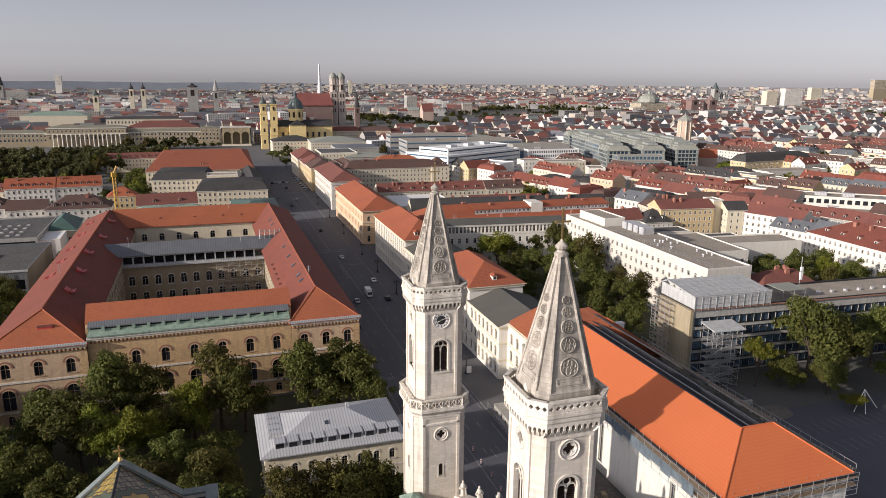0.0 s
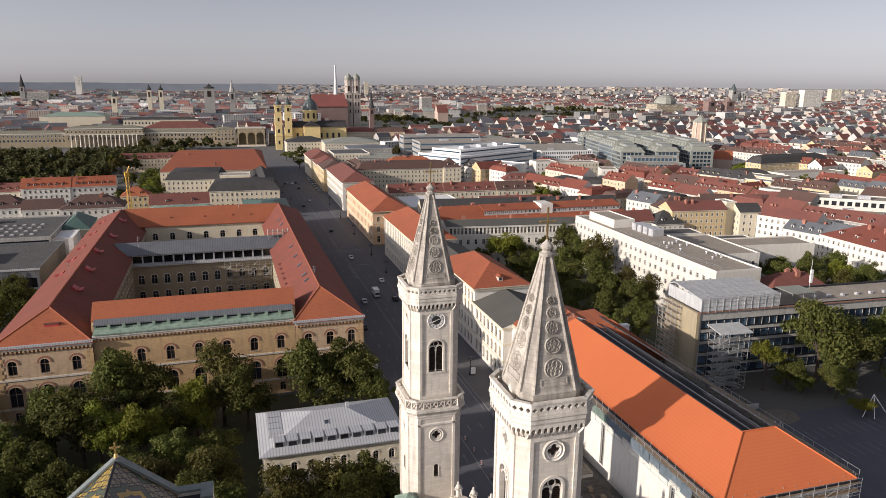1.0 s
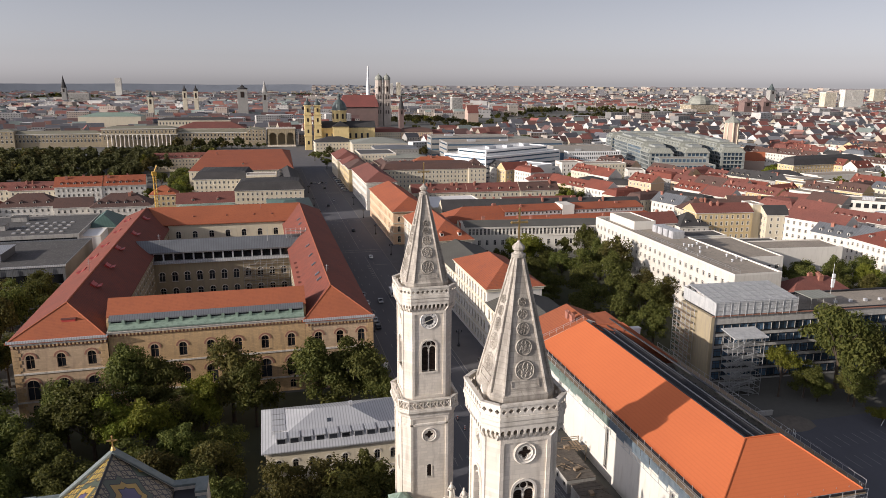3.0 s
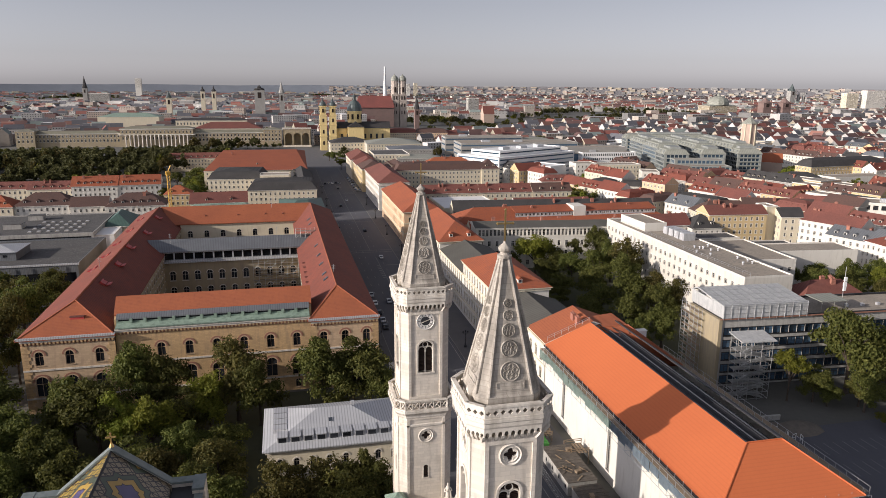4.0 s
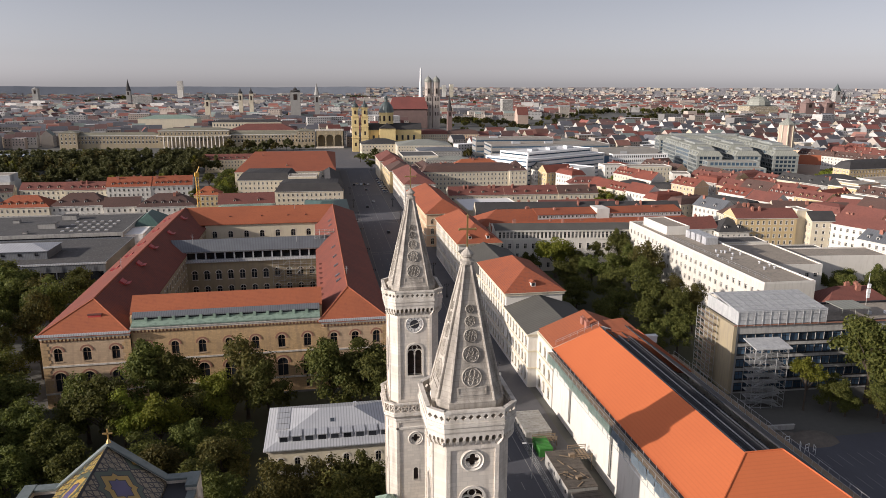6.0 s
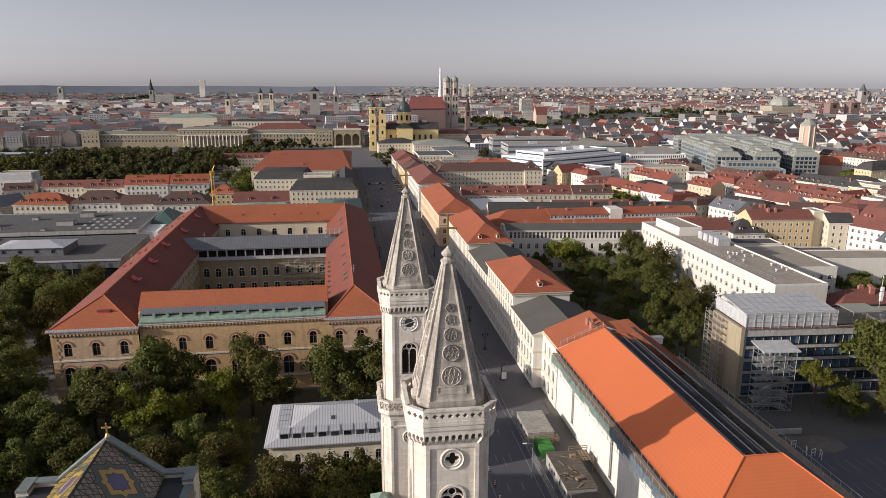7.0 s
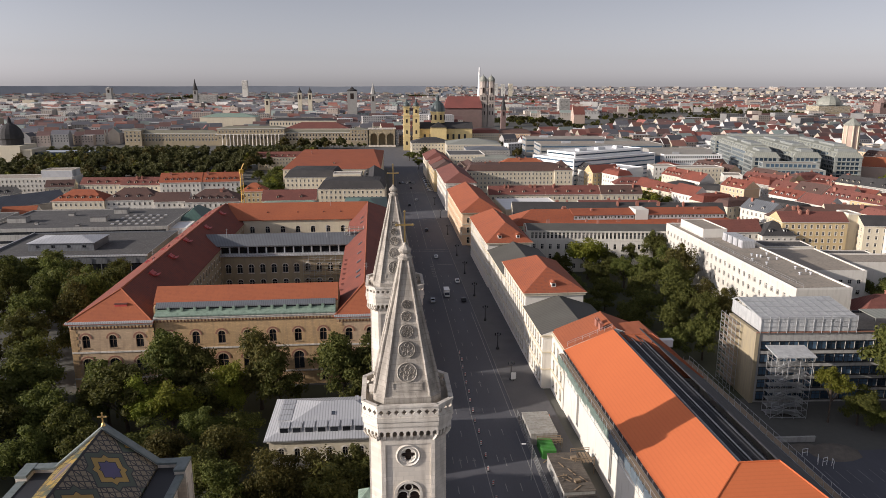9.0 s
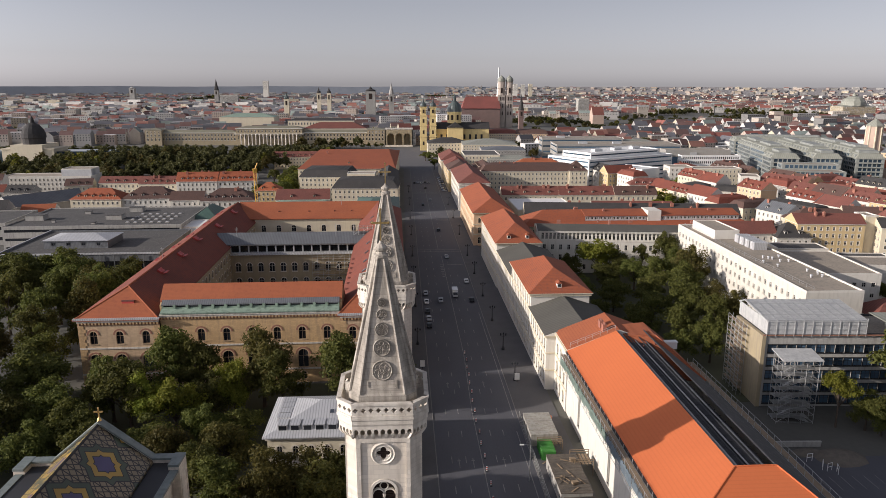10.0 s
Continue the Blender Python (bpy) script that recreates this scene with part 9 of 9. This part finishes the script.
def van(x, y, turn):
    th = thing("van", "white box van driving on the avenue", "van", pose(x, y, 0, 0, 0, turn), "cars")
    bm = bmesh.new()
    box(bm, -1.1, -2.6, 0.7, 1.1, 2.0, 3.0)
    part("cargo_box", bm, M["car_white"], th)
    bm = bmesh.new()
    loft(bm, [[(s * 1.0, yy, z) for yy, z in ((2.05, 0.5), (3.6, 0.5), (3.7, 1.2), (2.9, 2.2), (2.05, 2.3))] for s in (-1, 1)])
    part("cab", bm, M["car_white"], th)
    bm = bmesh.new()
    loft(bm, [[(s * 0.9, yy, z) for yy, z in ((3.68, 1.3), (2.98, 2.15), (3.02, 2.2), (3.74, 1.32))] for s in (-1, 1)])
    part("windscreen", bm, M["glass"], th)
    for sx2 in (-0.95, 0.95):
        for sy2 in (-1.7, 2.8):
            part("wheel", CAR["wheel"], None, th, m=pose(sx2, sy2, 0.36, 0, 90, 0))


van(55.3, 263.9, 180)


def street_lamp(x, y, h=8.5, arm=1.6, turn=0.0):
    th = thing("street_lamp", "slim grey street lamp with a flat head", "street lamp", pose(x, y, 0, 0, 0, turn), "street lamps")
    bm = bmesh.new()
    lathe(bm, [(0.16, 0), (0.14, 0.8), (0.08, 1.0), (0.06, h)], 8)
    bar(bm, (0, 0, h - 0.05), (arm, 0, h + 0.15), 0.05)
    part("pole", bm, M["steel"], th)
    bm = bmesh.new()
    box(bm, arm - 0.1, -0.16, h + 0.05, arm + 0.8, 0.16, h + 0.22)
    part("lamp_head", bm, M["whitemetal"], th)


def candelabra(x, y):
    th = thing("candelabra_lamp", "old cast-iron candelabra street lamp", "street lamp", pose(x, y, 0.13), "old street lamps")
    bm = bmesh.new()
    lathe(bm, [(0.5, 0), (0.5, 0.5), (0.28, 0.8), (0.16, 1.4), (0.11, 4.4), (0.2, 4.6), (0.08, 4.9)], 8)
    for s in (-1, 1):
        bar(bm, (0, 0, 4.3), (s * 0.8, 0, 4.7), 0.05)
    part("post", bm, M["iron"], th)
    for u, z in ((-0.8, 4.7), (0.8, 4.7), (0, 4.95)):
        bm = bmesh.new()
        lathe(bm, [(0.1, 0), (0.24, 0.5), (0.26, 0.55), (0.04, 0.85)], 6)
        part("lantern", bm, M["glass"], th, m=pose(u, 0, z))


street_lamp(61.4, 128, 8.5, 1.5, 180)
for y in (180, 204, 232, 262, 296, 330, 380, 430, 480):
    candelabra(66.4, y)
for y in (210, 250, 290, 330, 380, 430, 480, 540):
    candelabra(39.2, y)


def sign_board(x, y):
    th = thing("advertising_sign", "small white advertising sign on the pavement", "sign", pose(x, y, 0.13))
    bm = bmesh.new()
    box(bm, -0.7, -0.12, 0.6, 0.7, 0.12, 2.6)
    part("panel", bm, M["whitemetal"], th)
    bm = bmesh.new()
    box(bm, -0.1, -0.1, 0, 0.1, 0.1, 0.6)
    part("post", bm, M["iron"], th)


def beacon(x, y):
    """A striped board on a rubber foot that parts the lanes."""
    th = thing("traffic_beacon", "red and white striped traffic beacon on a dark rubber foot", "traffic beacon", pose(x, y, 0.0), "traffic beacons")
    bm = bmesh.new()
    box(bm, -0.25, -0.45, 0.0, 0.25, 0.45, 0.12)
    part("foot", bm, M["black"], th)
    bm = bmesh.new()
    for k in range(5):
        box(bm, -0.17, -0.03, 0.12 + k * 0.22, 0.17, 0.03, 0.34 + k * 0.22, k % 2)
    part("board", bm, [M["whitemetal"], M["hatch"]], th)


for i in range(15):
    y = 121.0 + i * 5.7
    beacon(52.7 + 0.026 * max(0.0, y - 160.0) + 0.25 * (i % 2), y)
sign_board(66.9, 179)
sign_board(40.2, 190)


# yard in front of the institute
def earth_mound(x, y, rx, ry, h):
    bm = bmesh.new()
    rings = []
    for k in range(6):
        f = 1 - k / 6
        rings.append([(rx * f * math.cos(6.2832 * i / 20) * (1 + 0.14 * noise.noise((i * 0.7, k, 3))), ry * f * math.sin(6.2832 * i / 20) * (1 + 0.14 * noise.noise((i * 0.7, k, 8))), h * (1 - f * f) + 0.12 * noise.noise((i * 0.9, k * 0.8, 5)) * (k > 0)) for i in range(20)])
    loft(bm, rings)
    tagged(part("earth_mound", bm, M["sand"], m=pose(x, y, 0.02)), "low heap of grey-brown earth on the yard", "earth heap", "earth heaps")


def wall_block(x, y, w, d, h, turn, label):
    bm = bmesh.new()
    box(bm, -w / 2, -d / 2, 0, w / 2, d / 2, h)
    box(bm, -w / 2 - 0.08, -d / 2 - 0.08, h, w / 2 + 0.08, d / 2 + 0.08, h + 0.12)
    tagged(part("yard_wall", bm, M["concrete"], m=pose(x, y, 0.02, 0, 0, turn)), label, "wall", "yard walls")


def pole_tripod(x, y):
    th = thing("pole_tripod", "slim pale poles leaning together over the yard", "frame", pose(x, y, 0.02))
    for a, b in (((-3.4, -0.6, 0), (0, 0, 5.6)), ((-1.4, -2.4, 0), (0, 0, 5.6)), ((4.4, -0.8, 0), (0, 0, 5.6))):
        bm = bmesh.new()
        bar(bm, a, b, 0.09, 0, 6)
        part("pole", bm, M["whitemetal"], th)


def site_barrier(x, y, turn):
    th = thing("site_barrier", "white steel tube barrier frame on the yard", "barrier", pose(x, y, 0.06, 0, 0, turn), "site barriers")
    for a, b in (((-0.7, 0, 0), (-0.7, 0, 1.9)), ((0.7, 0, 0), (0.7, 0, 1.9)), ((-0.7, 0, 1.9), (0.7, 0, 1.9)), ((-0.7, 0, 1.0), (0.7, 0, 1.0))):
        bm = bmesh.new()
        bar(bm, a, b, 0.06, 0, 5)
        part("tube", bm, M["whitemetal"], th)


M["sand"] = surface("grey_brown_earth", (0.17, 0.145, 0.115), (0.11, 0.095, 0.08), 0.95, 1.5, 0.3, 0.9, 0.5)
earth_mound(134.0, 133.5, 6.0, 4.2, 1.6)
earth_mound(128.0, 136.2, 4.0, 2.0, 0.7)
wall_block(126.5, 139.2, 12.0, 0.5, 1.2, -2, "low concrete retaining wall in the yard")
pole_tripod(158.5, 128.0)
for x, y, turn in ((126.0, 132.5, 10), (127.2, 129.4, 60), (128.2, 128.4, 20), (129.4, 127.4, 70)):
    site_barrier(x, y, turn)


# building site beside the hall
M["cabin"] = surface("stained_cabin_sheet", (0.40, 0.385, 0.35), (0.29, 0.275, 0.245), 0.6, 2.5, 0.3, 0.9, 0.2, grime=(0.2, 0.17, 0.13), grime_at=0.6)


def site_cabin(x0, y0, x1, y1, z0, h, wall="tarp", roof="whitemetal", label="grey site cabin with a flat sheet roof"):
    th = thing("site_cabin", label, "site cabin", pose((x0 + x1) / 2, (y0 + y1) / 2, z0), "site cabins")
    w, d = x1 - x0, y1 - y0
    bm = bmesh.new()
    holes = [(-d * 0.35 + i * d * 0.24, 1.0, -d * 0.35 + i * d * 0.24 + 0.9, 2.0) for i in range(4)]
    for side in "nrsl":
        m, ln = side_frame(side, w, d)
        wall_sheet(bm, m, ln, h, [tuple(round(v, 3) for v in q) for q in holes] if side == "l" and d > 7 else [], 0.12)
    part("body", bm, M[wall], th)
    if d > 7:
        m, ln = side_frame("l", w, d)
        for q in holes:
            bm = bmesh.new()
            box(bm, q[0] - 0.05, 0.12, q[1] - 0.05, q[2] + 0.05, 0.16, q[3] + 0.05, 0, m)
            part("window", bm, M["glass"], th)
    bm = bmesh.new()
    box(bm, -w / 2 - 0.1, -d / 2 - 0.1, h, w / 2 + 0.1, d / 2 + 0.1, h + 0.15)
    part("roof", bm, M[roof], th)
    n = max(3, int(d / 1.2))
    for i in range(n):
        y = -d / 2 + (i + 0.5) * d / n
        bm = bmesh.new()
        box(bm, -w / 2, y - 0.05, h + 0.15, w / 2, y + 0.05, h + 0.22)
        part("roof_rib", bm, M[roof], th)


site_cabin(64.3, 142.4, 70.6, 153.4, 0.13, 2.9, "cabin", "cabin")
site_cabin(66.0, 118.0, 72.4, 133.0, 0.13, 3.0, "concrete", "oldplank", "long site cabin with a plank deck on its roof")
site_cabin(66.2, 98.0, 72.2, 116.5, 0.13, 3.0, "cabin", "oldplank", "long site cabin with a plank deck on its roof")


def skip(x, y):
    th = thing("skip", "closed green ribbed steel waste container", "skip", pose(x, y, 0.13))
    bm = bmesh.new()
    q0, q1 = [(-1.5, -2.6), (1.5, -2.6), (1.5, 2.6), (-1.5, 2.6)], [(-1.6, -2.9), (1.6, -2.9), (1.6, 2.9), (-1.6, 2.9)]
    loft(bm, [[(a, b, 0) for a, b in q0], [(a, b, 2.2) for a, b in q1]])
    part("tub", bm, M["skip_green"], th)
    for i in range(6):
        for s in (-1, 1):
            bm = bmesh.new()
            box(bm, s * 1.62 - 0.08, -2.4 + i * 0.95, 0.2, s * 1.62 + 0.08, -2.3 + i * 0.95, 2.2)
            part("rib", bm, M["skip_green"], th)


    for i in range(9):
        bm = bmesh.new()
        box(bm, -1.55, -2.6 + i * 0.62, 2.2, 1.55, -2.42 + i * 0.62, 2.3)
        part("lid_rib", bm, M["skip_green"], th)


M["skip_green"] = surface("green_skip_paint", (0.07, 0.26, 0.05), (0.045, 0.17, 0.035), 0.5, 1.0, 0.2, 0.8)
M["site_orange"] = surface("orange_plastic", (0.5, 0.15, 0.05), (0.45, 0.12, 0.04), 0.5, 1.0, 0.2)
skip(67.2, 138.6)


def site_fence():
    th = thing("site_fence", "mesh fence panels round the building site", "fence")
    for i in range(34):
        bm = bmesh.new()
        y = 84 + i * 2.15
        x = 63.9 if y < 150 else 63.9
        for z in (0.2, 1.1, 2.0):
            bar(bm, (x, y, z), (x, y + 2.1, z), 0.03, 0, 4)
        for k in range(6):
            bar(bm, (x, y + k * 0.42, 0.1), (x, y + k * 0.42, 2.05), 0.02, 0, 4)
        box(bm, x - 0.3, y - 0.12, 0.0, x + 0.3, y + 0.12, 0.14)
        part("panel", bm, M["steel"], th)


site_fence()
def timber_platform(x0, y0, x1, y1, z):
    """Rough plank stage on posts with a plain rail."""
    th = thing("timber_platform", "rough timber stage with a plank rail beside the hall wall", "platform")
    n = int((x1 - x0) / 0.26)
    for i in range(n):
        bm = bmesh.new()
        box(bm, x0 + i * 0.26, y0, z, x0 + i * 0.26 + 0.23, y1, z + 0.05)
        part("plank", bm, M["timber" if i % 3 else "oldplank"], th)
    for x in (x0 + 0.1, x1 - 0.1):
        for y in (y0 + 0.1, y1 - 0.1):
            bm = bmesh.new()
            box(bm, x - 0.07, y - 0.07, 0.13, x + 0.07, y + 0.07, z + 1.1)
            part("post", bm, M["timber"], th)
    for y in (y0 + 0.02, y1 - 0.12):
        for dz in (0.55, 1.0):
            bm = bmesh.new()
            box(bm, x0, y, z + dz, x1, y + 0.05, z + dz + 0.16)
            part("rail", bm, M["timber"], th)


timber_platform(71.2, 129.0, 75.6, 133.4, 3.0)
timber_platform(65.6, 140.4, 71.4, 142.0, 1.6)
board_rnd = random.Random(14)
for i in range(34):                                            # boards and boxes left about the site
    if i < 26:
        x, y, z = board_rnd.uniform(66.6, 71.8), board_rnd.uniform(99.5, 132.0), 3.38
    else:
        x, y, z = board_rnd.uniform(66.0, 72.0), board_rnd.uniform(134.0, 142.0), 0.13
    bm = bmesh.new()
    if i % 5 == 4:
        box(bm, -0.6, -0.4, 0, 0.6, 0.4, 0.5)
        box(bm, -0.64, -0.44, 0.5, 0.64, 0.44, 0.58)
        tagged(part("crate", bm, M["timber"], m=pose(x, y, z, 0, 0, board_rnd.uniform(0, 90))), "small wooden crate on the building site", "crate", "site crates")
    else:
        box(bm, -board_rnd.uniform(0.9, 1.8), -0.14, 0.0, board_rnd.uniform(0.9, 1.8), 0.14, 0.06)
        tagged(part("board", bm, M["timber" if i % 2 else "oldplank"], m=pose(x, y, z, 0, 0, board_rnd.uniform(0, 180))), "loose rough board lying on the site", "board", "loose boards")
for x, y in ((70.6, 156.0), (71.4, 155.0), (70.0, 154.8)):
    bm = bmesh.new()
    lathe(bm, [(0.5, 0), (0.55, 0.9), (0.4, 1.3), (0.1, 1.4)], 8)
    tagged(part("site_bin", bm, M["site_orange"], m=pose(x, y, 0.13)), "orange site bin beside the wall", "bin", "site bins")


def rooftop_clutter():
    """Vents, chimneys and guard rails on the flat roofs near by."""
    for x, y, z in ((168.4, 244.0, 22.5), (168.4, 248.2, 22.5), (168.4, 252.4, 22.5), (168.4, 256.6, 22.5)):
        th = thing("air_handler", "grey rooftop ventilation unit", "ventilation unit", pose(x, y, z, 0, 0, -2), "ventilation units")
        bm = bmesh.new()
        box(bm, -2.6, -1.6, 0, 2.6, 1.6, 3.0)
        bmesh.ops.bevel(bm, geom=bm.edges[:], offset=0.08, segments=1, affect="EDGES")
        part("casing", bm, M["zinc"], th)
        bm = bmesh.new()
        for k in range(6):
            box(bm, -2.3, -1.66, 0.4 + k * 0.4, 2.3, -1.58, 0.55 + k * 0.4)
        part("grille", bm, M["steel"], th)

    th = thing("roof_rail", "thin steel guard rail along the office roof edge", "guard rail", pose(0, 0, 0))
    for i in range(26):
        bm = bmesh.new()
        bar(bm, (158.2, 190 + i * 4.0, 22.5), (158.2, 190 + i * 4.0, 23.7), 0.04, 0, 4)
        part("post", bm, M["steel"], th)
    for z in (23.1, 23.7):
        bm = bmesh.new()
        bar(bm, (158.2, 190, z), (158.2, 290, z), 0.035, 0, 4)
        part("rail", bm, M["steel"], th)
    rnd = random.Random(6)
    for i in range(12):
        bm = bmesh.new()
        lathe(bm, [(0.3, 0), (0.3, 0.7), (0.5, 0.75), (0.45, 1.0), (0.1, 1.1)], 8)
        tagged(part("roof_vent", bm, M["zinc"], m=pose(rnd.uniform(160, 172), rnd.uniform(192, 240), 22.5)), "small round metal vent on the gravel roof", "roof vent", "roof vents")


rooftop_clutter()
